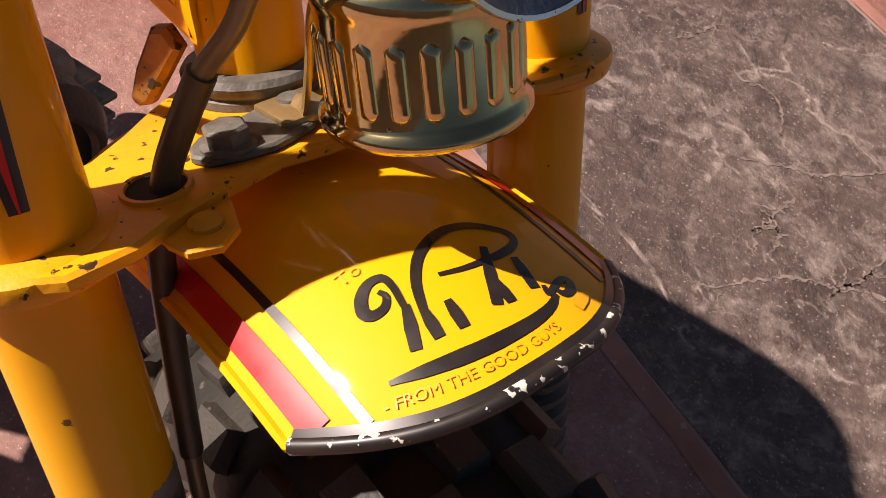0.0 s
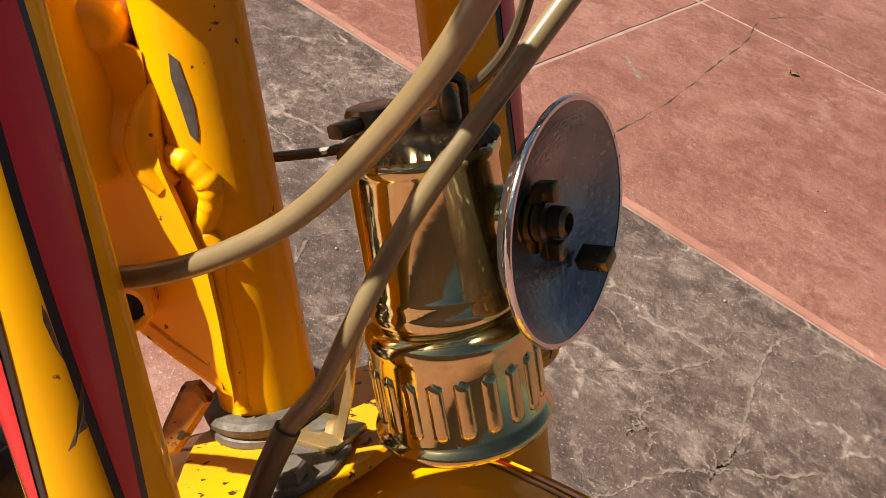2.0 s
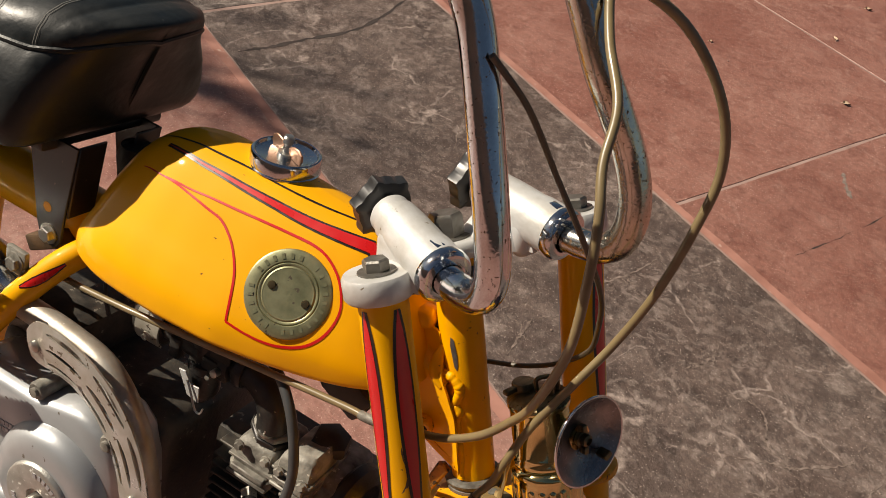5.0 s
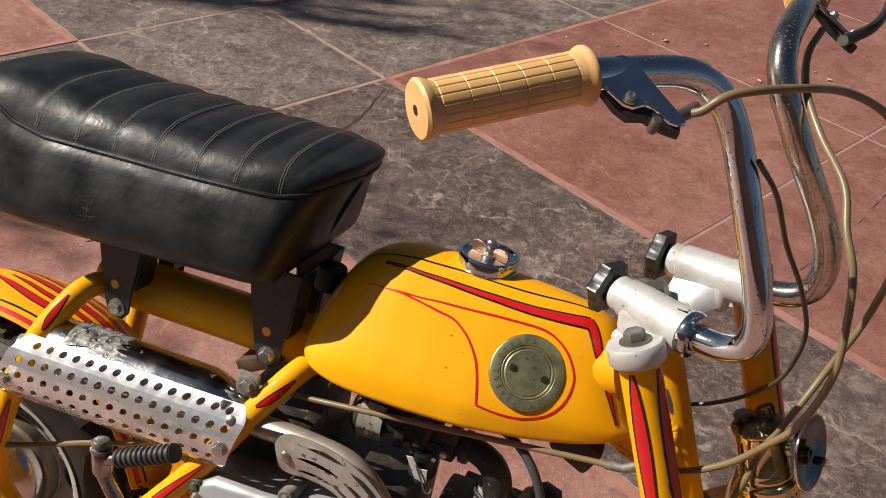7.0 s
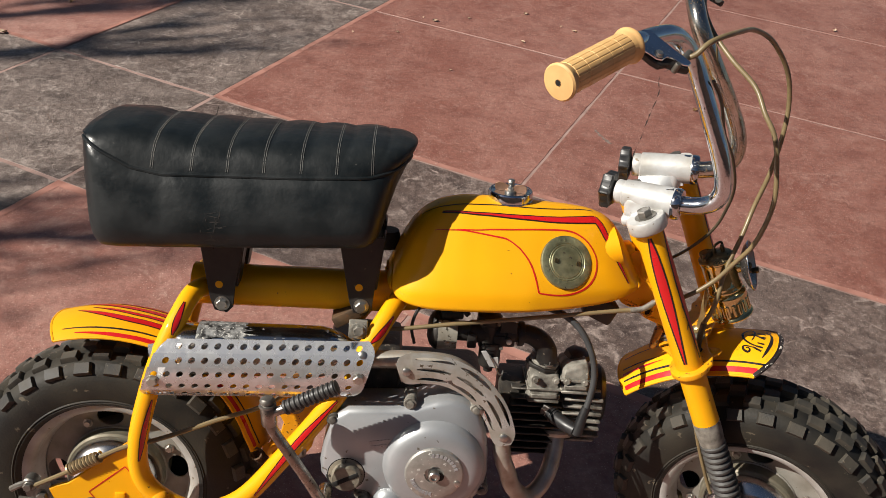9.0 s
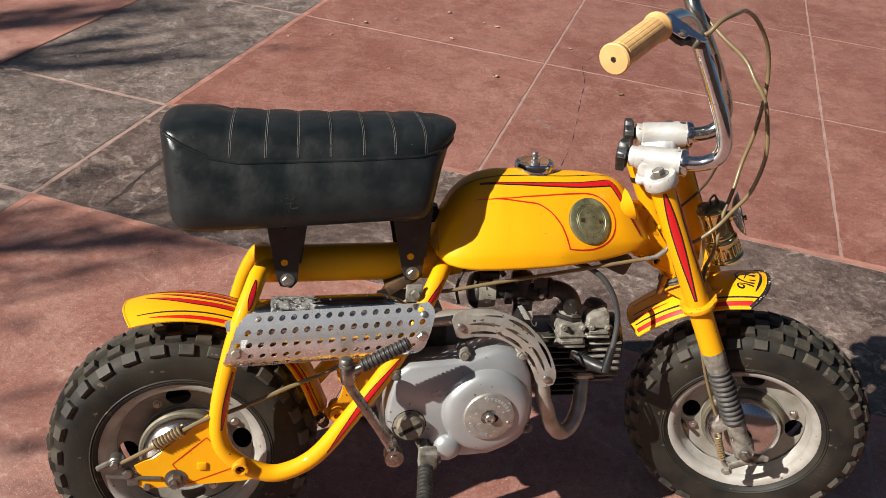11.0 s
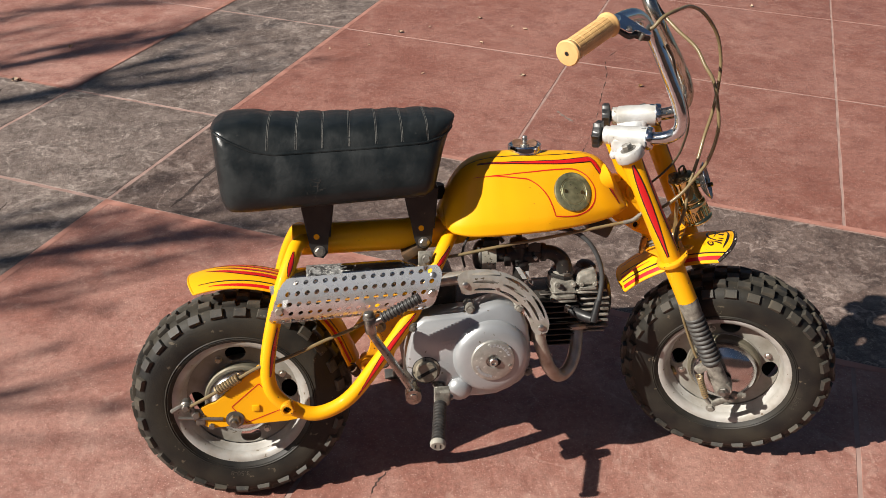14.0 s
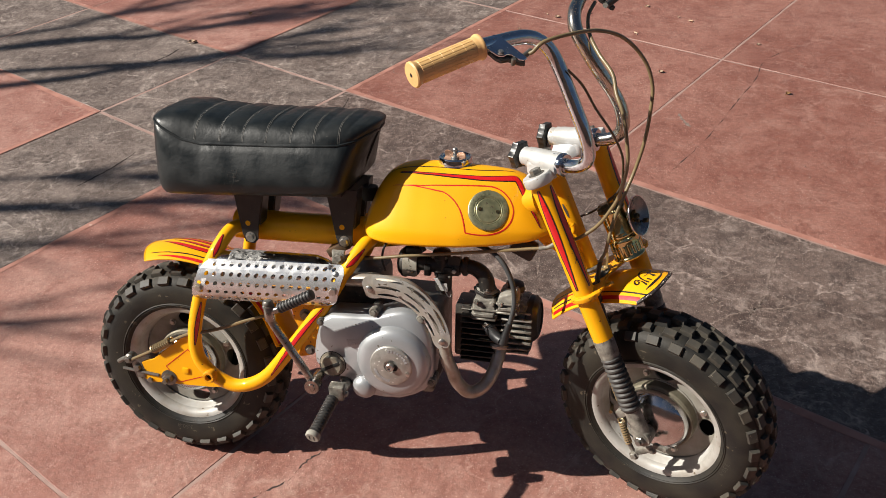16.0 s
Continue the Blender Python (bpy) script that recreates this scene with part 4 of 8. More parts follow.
seat_shape = Shape()
rows = []
NS = 150
for i in range(NS + 1):
    s = 0.5 - 0.5 * math.cos(math.pi * i / NS)
    q = abs(2 * s - 1)
    tall = (1 - q ** 16) ** (1 / 5.0) if q < 1 else 0.0
    ring = []
    xm = 0.002 + s * 0.378
    zb, zs, zt = seat_bottom(xm), seat_seam(xm), seat_top(xm)
    zc = (zb + zt) / 2
    puff = 0.0
    if 0.05 < xm < 0.385:
        edges = [0.0, 0.084, 0.130, 0.172, 0.215, 0.259, 0.301, 0.343, 0.395]
        d = min(abs(xm - e) for e in edges)
        puff = 0.0032 * (min(1.0, d / 0.016) ** 0.5 - 1)
    end = min(s, 1 - s) * 0.37
    if end < 0.026:
        zb += 0.022 * (1 - math.sqrt(1 - (1 - end / 0.026) ** 2))
    prof = [(0.0, zb), (0.60, zb), (0.96, zb + 0.001), (1.07, zb + 0.004), (1.14, zb + 0.011), (1.175, zb + 0.021), (1.18, zb + 0.30 * (zs - zb)), (1.13, zb + 0.58 * (zs - zb)), (1.05, zb + 0.85 * (zs - zb)), (1.005, zs - 0.004), (0.965, zs - 0.0006), (0.955, zs + 0.004),
            (0.90, zs + 0.42 * (zt - zs)), (0.80, zs + 0.70 * (zt - zs) + puff * 0.7), (0.62, zs + 0.88 * (zt - zs) + puff), (0.35, zs + 0.97 * (zt - zs) + puff), (0.0, zt + puff)]
    full = prof + [(-w, z) for w, z in prof[-2:0:-1]]
    for w, z in full:
        z2 = zc + (z - zc) * (0.86 + 0.14 * tall if tall > 0 else 0.86)
        f = (z2 - 0.557) / 0.14
        g = min(1.0, max(0.0, (f - 0.25) / 0.5)) if s > 0.5 else 0.0  # the front is rounder in plan towards the top
        wide = (1 - q ** (11 if s < 0.5 else 22 - 14.0 * g)) ** (1 / (4.0 - 1.6 * g)) if q < 1 else 0.0
        x0, x1 = 0.003 - 0.011 * f, 0.356 + 0.043 * max(0.0, f) ** 1.9
        dent = 0.0012 * noise.noise((xm * 22, w * 3, z2 * 22))
        ring.append((x0 + s * (x1 - x0), SEAT_Y - w * SEAT_W * max(wide, 0.02) * (1 + dent * 8), z2 + dent * 0.6))
    rows.append(ring)
seat_shape.rings(rows)
seat = part("seat", seat_shape, VINYL, label="worn black vinyl seat with pleated top", sharp=60)
seat_skin = Skin(seat_shape)


def seat_side(x, z, lift):
    p, nn = seat_skin.hit((x, -0.5, z), (0, 1, 0))
    return p + nn * lift if p else Vector((x, SEAT_Y - SEAT_W, z))


def seat_over(x, y, lift):
    p, nn = seat_skin.hit((x, y, 1.0), (0, 0, -1))
    return p + nn * lift if p else Vector((x, y, 0.69))


pipe_line = [Vector(rows[i][10]) for i in range(14, NS + 1, 2)] + [Vector(rows[i][len(rows[0]) - 10]) for i in range(NS - 1, NS - 26, -3)]
part("piping", Shape().tube(pipe_line, 0.0026, 8, 1), VINYL, seat, "black edge piping")
for x in (0.084, 0.130, 0.172, 0.215, 0.259, 0.301, 0.343):
    ys = [SEAT_Y - SEAT_W * k for k in ((0.952, 0.945, 0.935, 0.92) if x < 0.32 else (0.900, 0.895, 0.89, 0.885)) + (0.88, 0.87, 0.86, 0.83, 0.80, 0.76, 0.72, 0.67, 0.62, 0.55, 0.45, 0.35, 0.2, 0.05, -0.15, -0.35, -0.6, -0.85)]
    for side in (-1, 1):
        row = [[seat_over(x + 0.010 * (k / 21) * (0.5 - (x - 0.08) * 2.5) + side * 0.0011 + e, y, 0.0006) for e in (-0.0003, 0.0003)] for k, y in enumerate(ys)]
        part("stitching", Shape().rings(row, closed=False, caps=False), STITCH, seat, "pale double stitching", sharp=None)
# brown smears on the seat side
SCUFF = material("dried_scuff", (0.016, 0.0135, 0.011), 0.6, 0, (0.012, 0.012, 0.011), 160, 1.0)
rq = random.Random(12)
for k in range(26):
    sx, sz = 0.160 + rq.gauss(0, 0.010), 0.590 + rq.gauss(0, 0.014)
    turn, long = rq.choice((0.0, 0.2, 1.5, 1.7)) + rq.uniform(-0.2, 0.2), rq.uniform(0.003, 0.008)
    dx, dz = math.cos(turn) * long, math.sin(turn) * long
    part("scuff", strip([(sx - dx, sz - dz), (sx + dz * 0.1, sz), (sx + dx, sz + dz)], [0.0002, rq.uniform(0.0006, 0.0018), 0.0003], seat_side, 2, lift=0.0003), SCUFF, seat, "faint brown scuff", sharp=None)
part("seat_base", Shape().box((0.30, 0.14, 0.012), Matrix.Translation((0.19, SEAT_Y, 0.566)) @ Matrix.Rotation(radians(-3.1), 4, "Y"), 0.004), BRACKET, seat, "black seat pan")


def seat_bracket(x_top, x_bot, z_top, z_bot, y, sgn):
    s = Shape()
    o = [(x_top - 0.029, z_top), (x_bot - 0.016, z_bot + 0.006), (x_bot - 0.010, z_bot - 0.010), (x_bot + 0.006, z_bot - 0.013), (x_bot + 0.014, z_bot - 0.004), (x_bot + 0.016, z_bot + 0.02), (x_top + 0.030, z_top)]
    s.plate(o, lambda x, z, h: (x, y + sgn * h, z), 0.003, 0.0007)
    # folded front flange
    s.box((0.003, 0.030, abs(z_top - z_bot) - 0.022), Matrix.Translation(((x_top + x_bot) / 2 + 0.0235, y - sgn * 0.014, (z_top + z_bot) / 2 + 0.012)) @ Matrix.Rotation(math.atan2(x_top + 0.014 - x_bot, z_top - z_bot), 4, "Y"), 0.001, 1)
    return s


for xt, xb, zt, zb in ((0.157, 0.158, 0.568, 0.474), (0.333, 0.337, 0.578, 0.482)):
    br = part("seat_bracket", seat_bracket(xt, xb, zt, zb, -0.034, -1), BRACKET, label="black steel seat bracket")
    part("bolt", Shape().hexbolt((xb, -0.037, zb), (0, -1, 0), 0.0074, 0.0065), STEEL, br, "shiny hex bolt")
    part("bracket_hole", Shape().lathe([(0, 0.0), (0.005, 0.0), (0, 0.0003)], (xb - 0.004, -0.0373, zb + 0.026), (0, -1, 0), 14), YELLOW, br, "yellow tube showing through the hole")
    part("seat_bracket", mirrored(seat_bracket(xt, xb, zt, zb, -0.034, -1), MID), BRACKET)
part("seat_stop", Shape().lathe([(0, -0.012), (0.016, -0.012), (0.018, 0.0), (0.015, 0.012), (0, 0.012)], (0.365, 0.030, 0.555), (0, 0, 1), 18), RUBBER, label="black rubber seat stop")

# tank
TX = [0.366, 0.370, 0.378, 0.391, 0.408, 0.430, 0.460, 0.500, 0.550, 0.600, 0.630, 0.655, 0.675, 0.692, 0.703, 0.708]
T_BOT = [0.522, 0.512, 0.503, 0.4985, 0.496, 0.495, 0.496, 0.498, 0.5010, 0.5045, 0.5075, 0.5110, 0.5155, 0.522, 0.527, 0.529]
T_TOP = [0.512, 0.528, 0.550, 0.580, 0.603, 0.618, 0.6255, 0.6262, 0.6245, 0.6225, 0.6195, 0.6105, 0.590, 0.560, 0.540, 0.533]
T_WID = [0.014, 0.046, 0.064, 0.076, 0.083, 0.088, 0.091, 0.0925, 0.0910, 0.0815, 0.0735, 0.0660, 0.0585, 0.0500, 0.0390, 0.0260]
TANK_Y = 0.018
HALF = [(0.0, 0.0), (0.60, 0.0), (0.92, 0.008), (0.985, 0.03), (1.0, 0.08), (0.98, 0.21), (0.885, 0.36), (0.765, 0.50), (0.65, 0.635), (0.54, 0.755), (0.42, 0.86), (0.29, 0.94), (0.15, 0.985), (0.0, 1.0)]
half = curve([(a, b, 0) for a, b in HALF], 6)
dense_x = np.concatenate([np.linspace(TX[i], TX[i + 1], 11)[:-1] for i in range(len(TX) - 1)] + [[TX[-1]]])


def smooth_interp(x, xs, ys):
    w = [float(np.interp(x + d, xs, ys)) for d in (-0.008, -0.004, 0, 0.004, 0.008)]
    return sum(w) / 5 if xs[0] + 0.008 < x < xs[-1] - 0.008 else float(np.interp(x, xs, ys))


tank_shape = Shape()
rows = []
for x in dense_x:
    zb, zt, w = smooth_interp(x, TX, T_BOT), smooth_interp(x, TX, T_TOP), smooth_interp(x, TX, T_WID)
    right = [(x, TANK_Y - p.x * w, zb + p.y * (zt - zb)) for p in half]
    left = [(x, TANK_Y + p.x * w, zb + p.y * (zt - zb)) for p in half[-2:0:-1]]
    rows.append(right + left)
tank_shape.rings(rows)
tank = part("tank", tank_shape, YELLOW, label="yellow teardrop fuel tank with red and black pinstripes", sharp=70)
tank_skin = Skin(tank_shape)


def tank_row(x):
    zb, zt, w = smooth_interp(x, TX, T_BOT), smooth_interp(x, TX, T_TOP), smooth_interp(x, TX, T_WID)
    pts = [Vector((x, TANK_Y - p.x * w, zb + p.y * (zt - zb))) for p in half][::-1]
    arc = [0.0]
    for p, q in zip(pts, pts[1:]):
        arc.append(arc[-1] + (q - p).length)
    return pts, arc


def tank_at(x, a, lift):
    """The tank's side by place along it and distance down from its ridge."""
    pts, arc = tank_row(x)
    p = Vector((x, float(np.interp(a, arc, [q.y for q in pts])), float(np.interp(a, arc, [q.z for q in pts]))))
    b, barc = tank_row(x + 0.002)
    ahead = Vector((x + 0.002, float(np.interp(a, barc, [q.y for q in b])), float(np.interp(a, barc, [q.z for q in b]))))
    down = Vector((x, float(np.interp(a + 0.003, arc, [q.y for q in pts])), float(np.interp(a + 0.003, arc, [q.z for q in pts]))))
    up = Vector((x, float(np.interp(a - 0.003, arc, [q.y for q in pts])), float(np.interp(a - 0.003, arc, [q.z for q in pts]))))
    nn = (ahead - p).cross(up - down)
    nn = nn.normalized() if nn.length > 1e-12 else Vector((0, -1, 0))
    return p + (nn if nn.y < 0 or nn.z > 0 else -nn) * lift


seam_pts = [(x, TANK_Y - smooth_interp(x, TX, T_WID) * 0.80, smooth_interp(x, TX, T_BOT) - 0.001) for x in np.linspace(0.366, 0.700, 30)]
part("seam_flange", Shape().tube(seam_pts, 0.0022, 6, 1), YELLOW_CHIPPED, tank)
cap_at = Vector((0.5235, 0.026, 0.6215))
cap_way = Vector((-0.03, -0.04, 1)).normalized()
cap = part("fuel_cap", Shape().lathe([(0.0, 0.0), (0.0285, 0.0), (0.0300, 0.0012), (0.0300, 0.0020), (0.0292, 0.0030), (0.0296, 0.0120), (0.0286, 0.0142), (0.0272, 0.0147), (0.0262, 0.0143), (0.0252, 0.0118), (0.0236, 0.0112), (0.0, 0.0116)], cap_at, cap_way, 48), CHROME, tank, "chrome screw fuel cap")
COPPERY = material("coppery_wing", (0.33, 0.18, 0.115), 0.4, 0.7, (0.2, 0.12, 0.08), 90, 0.8)
for turn in (16, 196):
    wing = Shape().plate([(0.0030, 0.0112), (0.0200, 0.0112), (0.0222, 0.0150), (0.0214, 0.0205), (0.0165, 0.0232), (0.0085, 0.0225), (0.0030, 0.0195)], lambda x, z, h: (x, 0.0011 - h, z), 0.0022, 0.0006)
    part("cap_wing", wing.moved(Matrix.Translation(cap_at) @ cap_way.to_track_quat("Z", "Y").to_matrix().to_4x4() @ Matrix.Rotation(radians(turn), 4, "Z")), COPPERY, cap, "worn coppery wing")
part("vent_screw", Shape().lathe([(0, 0), (0.0075, 0), (0.0075, 0.0025), (0.0042, 0.0035), (0.0042, 0.006), (0.0030, 0.009), (0.0045, 0.011), (0.0048, 0.0155), (0.0036, 0.0172), (0, 0.0175)], cap_at + cap_way * 0.0112, cap_way, 16), STEEL, cap, "small bright vent screw")
# round badge on the tank side
BADGE_X, BADGE_Z = 0.5953, 0.5645
b_mid, b_n = tank_skin.hit((BADGE_X, -0.5, BADGE_Z), (0, 1, 0))
b_n = (b_n + Vector((0.08, 0.0, 0.0))).normalized()
badge_o = b_mid - b_n * 0.0025
badge = part("badge", Shape().lathe([(0, 0), (0.0345, 0.0), (0.0350, 0.0015), (0.0345, 0.0045), (0.0330, 0.0055), (0.0250, 0.0052), (0.0242, 0.0043), (0.0234, 0.0050), (0.0222, 0.0050), (0.0214, 0.0044), (0.0206, 0.0050), *[(0.0200 - 0.00095 * k, 0.0053 - 0.00020 * (k % 2)) for k in range(20)], (0, 0.0053)], badge_o, b_n, 56), BADGE, tank, "round dulled brass badge with engraved rings")
b_x = Vector((1, 0, 0)) - b_n * b_n.x
b_x.normalize()
b_z = b_x.cross(b_n).normalized()
if b_z.z < 0:
    b_z = -b_z
for sx, sz in ((-0.0145, 0.0005), (0.0155, -0.0005)):
    o = badge_o + b_n * 0.0052 + b_x * sx + b_z * sz
    part("screw", Shape().lathe([(0, 0), (0.0034, 0.0), (0.0030, 0.0014), (0, 0.0018)], o, b_n, 14), BRASS_DARK, badge, "dark screw")
for k in range(26):  # worn raised marks round the ring
    a = 2 * math.pi * k / 26
    if k % 7 == 6:
        continue
    o = badge_o + b_n * 0.0052 + (b_x * math.cos(a) + b_z * math.sin(a)) * 0.0290
    t = (-b_x * math.sin(a) + b_z * math.cos(a))
    r = (b_x * math.cos(a) + b_z * math.sin(a))
    bar = Shape().add([o + t * (sx * 0.0012) + r * (sy * 0.0021) + b_n * h for h in (0, 0.0005) for sx, sy in ((-1, -1), (1, -1), (1, 1), (-1, 1))], [(4, 5, 6, 7), (0, 1, 5, 4), (1, 2, 6, 5), (2, 3, 7, 6), (3, 0, 4, 7)])
    part("raised_mark", bar, BADGE, badge, sharp=None)

# ---- engine ----
crank = Shape().box((0.215, 0.15, 0.155), Matrix.Translation((0.405, 0.02, 0.292)), 0.018, 3)
crank.box((0.10, 0.13, 0.08), Matrix.Translation((0.345, 0.02, 0.372)), 0.012, 2)
engine = part("engine", crank, ENGINE_GRIME, label="small greasy single-cylinder engine with silver clutch cover")
COVER = [(0.300, 0.312), (0.306, 0.340), (0.313, 0.357), (0.330, 0.368), (0.372, 0.371), (0.409, 0.373), (0.440, 0.384), (0.458, 0.389), (0.482, 0.385), (0.499, 0.372), (0.510, 0.345), (0.515, 0.315), (0.517, 0.285), (0.513, 0.255), (0.500, 0.238), (0.482, 0.226), (0.455, 0.215), (0.425, 0.213),
         (0.405, 0.214), (0.392, 0.208), (0.378, 0.212), (0.371, 0.228), (0.362, 0.242), (0.335, 0.246), (0.312, 0.252), (0.299, 0.270), (0.297, 0.290)]
cov = Shape().plate(COVER, lambda x, z, h: (x, -0.045 - h, z), 0.062, 0.0065)
cover = part("clutch_cover", cov, ENGINE_SILVER, engine, "silver painted engine cover", sharp=50)
C_AT = Vector((0.4455, -0.104, 0.293))
part("clutch_dome", Shape().lathe([(0.0, -0.004), (0.0680, -0.002), (0.0665, 0.006), (0.0630, 0.013), (0.0570, 0.018), (0.0480, 0.0205), (0.0385, 0.0215), (0.0, 0.0215)], C_AT, (0, -1, 0), 56), ENGINE_SILVER, cover, "silver domed clutch housing", sharp=50)
part("clutch_cap", Shape().lathe([(0.0385, 0.0205), (0.0375, 0.0245), (0.0360, 0.0255), (0.0125, 0.0252), (0.0118, 0.0218), (0.0, 0.0218)], C_AT, (0, -1, 0), 56), material("scuffed_bare_alloy", (0.44, 0.43, 0.40), 0.42, 0.65, (0.29, 0.28, 0.25), 60, 0.9, (0.62, 0.61, 0.57), 220, 0.66, 0.25, 500), cover, "scuffed bare metal clutch cap", sharp=50)
part("dome_boss", Shape().lathe([(0, 0.020), (0.0075, 0.020), (0.0075, 0.031), (0.0060, 0.0325), (0.0042, 0.0325), (0.0038, 0.030), (0, 0.030)], C_AT, (0, -1, 0), 24), STEEL, cover, "bright centre nut")
part("dome_slot", Shape().lathe([(0, 0.0), (0.0060, 0.0), (0.0062, 0.0012), (0, 0.0013)], C_AT + Vector((0.007, -0.0252, -0.002)), (0, -1, 0), 16), DARK, cover)
part("dome_screw", Shape().lathe([(0, 0), (0.0043, 0), (0.0043, 0.002), (0, 0.003)], C_AT + Vector((0.031, -0.0247, -0.012)), (0, -1, 0), 14), STEEL, cover, "small bright screw")
for k in range(16):
    a = radians(200 + k * 9 + (18 if k > 7 else 0)) if k < 8 else radians(20 + (k - 8) * 11)
    o = C_AT + Vector((math.cos(a) * 0.029, -0.0256, math.sin(a) * 0.029))
    part("cast_mark", Shape().box((0.0035, 0.0008, 0.005), Matrix.Translation(o) @ Matrix.Rotation(-a + math.pi / 2, 4, "Y"), 0), ENGINE_SILVER, cover, sharp=None)
for k in range(7):
    part("cast_mark", Shape().box((0.0035, 0.0010, 0.0045), Matrix.Translation((0.361 + k * 0.0048, -0.1073, 0.322 + 0.0008 * k)), 0), ENGINE_SILVER, cover, sharp=None)
    part("cast_mark", Shape().box((0.0035, 0.0010, 0.0045), Matrix.Translation((0.363 + k * 0.0044, -0.1073, 0.315 + 0.0008 * k)), 0), ENGINE_SILVER, cover, sharp=None)
lump = Shape().lathe([(0, 0), (0.023, 0), (0.022, 0.010), (0.016, 0.018), (0.008, 0.021), (0, 0.0215)], (0.390, -0.098, 0.232), (0, -1, 0), 28)
part("cover_boss", lump, ENGINE_SILVER, cover, sharp=60)
for x, z in ((0.409, 0.381), (0.512, 0.256), (0.311, 0.352), (0.494, 0.377), (0.352, 0.240)):
    s = Shape().lathe([(0, -0.03), (0.0090, -0.03), (0.0090, 0.0), (0.0075, 0.002), (0, 0.002)], (x, -0.103, z), (0, -1, 0), 18)
    s.lathe([(0, 0.002), (0.0048, 0.002), (0.0046, 0.005), (0, 0.006)], (x, -0.103, z), (0, -1, 0), 14)
    part("cover_screw", s, DUSTY_ALLOY, cover)
plug = Shape().lathe([(0, 0.0), (0.0235, 0.0), (0.0235, 0.004), (0.0190, 0.005), (0.0190, 0.013), (0.0175, 0.0155), (0.0, 0.0155)], (0.332, -0.104, 0.272), (0, -1, 0), 32)
filler = part("filler_plug", plug, material("grimy_filler_plug", (0.30, 0.27, 0.21), 0.5, 0.3, (0.13, 0.11, 0.08), 70, 0.9, (0.05, 0.04, 0.03), 140, 0.66, 0.3), engine, "dusty slotted oil filler plug")
slot_bar = Shape().box((0.036, 0.0030, 0.0062), Matrix.Translation((0.332, -0.1190, 0.272)) @ Matrix.Rotation(radians(-28), 4, "Y"), 0.0008)
part("plug_slot", slot_bar, DARK, filler, "dark slot")
part("plug_washer", Shape().lathe([(0.0235, 0.0), (0.0262, 0.0), (0.0262, 0.0028), (0.0235, 0.0032), (0.0235, 0.0)], (0.332, -0.104, 0.272), (0, -1, 0), 32), DARK, filler, "dark sealing ring")

fins = Shape()
fins.box((0.080, 0.060, 0.105), Matrix.Translation((0.575, 0.018, 0.318)), 0.006)
fin_list = []
for k in range(10):
    z = 0.266 + k * 0.0112
    fin_list.append((0, (0.072, 0.096 - 0.012 * (k in (0, 9)), 0.0030), Matrix.Translation((0.585, 0.018, z))))
part("cylinder", fins, ENGINE_GRIME, engine, "blackened finned cylinder")
headf = Shape()
headf.box((0.044, 0.075, 0.100), Matrix.Translation((0.648, 0.020, 0.332)), 0.010, 2)
for k in range(8):
    z = 0.290 + k * 0.0112
    fin_list.append((1, (0.055 - 0.008 * (k in (0, 7)), 0.100 - 0.014 * (k in (0, 7)), 0.0036), Matrix.Translation((0.650, 0.020, z))))
part("cylinder_head", headf, DUSTY_ALLOY, engine, "dusty finned cylinder head")
part("head_cover", Shape().lathe([(0, 0), (0.041, 0.0), (0.043, 0.003), (0.042, 0.012), (0.036, 0.018), (0.030, 0.020), (0.028, 0.017), (0, 0.016)], (0.668, 0.016, 0.345), (1, -0.1, 0.05), 36), BLACKENED, engine, "round black cylinder head cover")
for which, size, m in fin_list:
    part("cooling_fin", Shape().box(size, m, 0.001, 1), (ENGINE_GRIME, DUSTY_ALLOY)[which], engine)
for x, w, h in ((0.592, 0.045, 0.038), (0.6335, 0.039, 0.036)):
    zc, slope = (0.376, 0.0) if x < 0.6 else (0.391, 0.004)
    s = Shape().rings([[(x + sx * w / 2 * q, -0.004 + sy * 0.031 * q, zc + hh * h / 2 + slope * sx * (hh > 0)) for sx, sy in ((-1, -0.86), (-0.86, -1), (0.86, -1), (1, -0.86), (1, 0.86), (0.86, 1), (-0.86, 1), (-1, 0.86))] for q, hh in ((1.0, -1.0), (1.03, -0.9), (1.03, -0.55), (0.96, -0.5), (0.92, 0.55), (0.84, 0.85), (0.70, 1.0))])
    s.box((w * 1.05, 0.064, 0.003), Matrix.Translation((x, -0.004, zc - h * 0.05)), 0.0005, 1)
    s.box((w * 0.8, 0.010, 0.006), Matrix.Translation((x, -0.034, 0.365 if x < 0.6 else 0.381)), 0.001, 1)
    s.box((w * 0.96, 0.012, 0.004), Matrix.Translation((x, -0.032, 0.357 if x < 0.6 else 0.373)), 0.001, 1)
    s.hexbolt((x - w * 0.32, -0.035, 0.389), (0, -1, 0), 0.004, 0.005)
    s.hexbolt((x + w * 0.32, -0.035, 0.389), (0, -1, 0), 0.004, 0.005)
    part("rocker_cover", s, DUSTY_ALLOY, engine, "dusty alloy rocker cover")
part("inlet_gasket", Shape().plate([(0.567, -0.002), (0.573, -0.018), (0.590, -0.030), (0.607, -0.026), (0.615, -0.010), (0.608, 0.008), (0.590, 0.016), (0.574, 0.012)], lambda x, y, h: (x, y, 0.3955 + h + 0.12 * (0.59 - x)), 0.006, 0.001), BLACKENED, engine, "thick black inlet gasket")
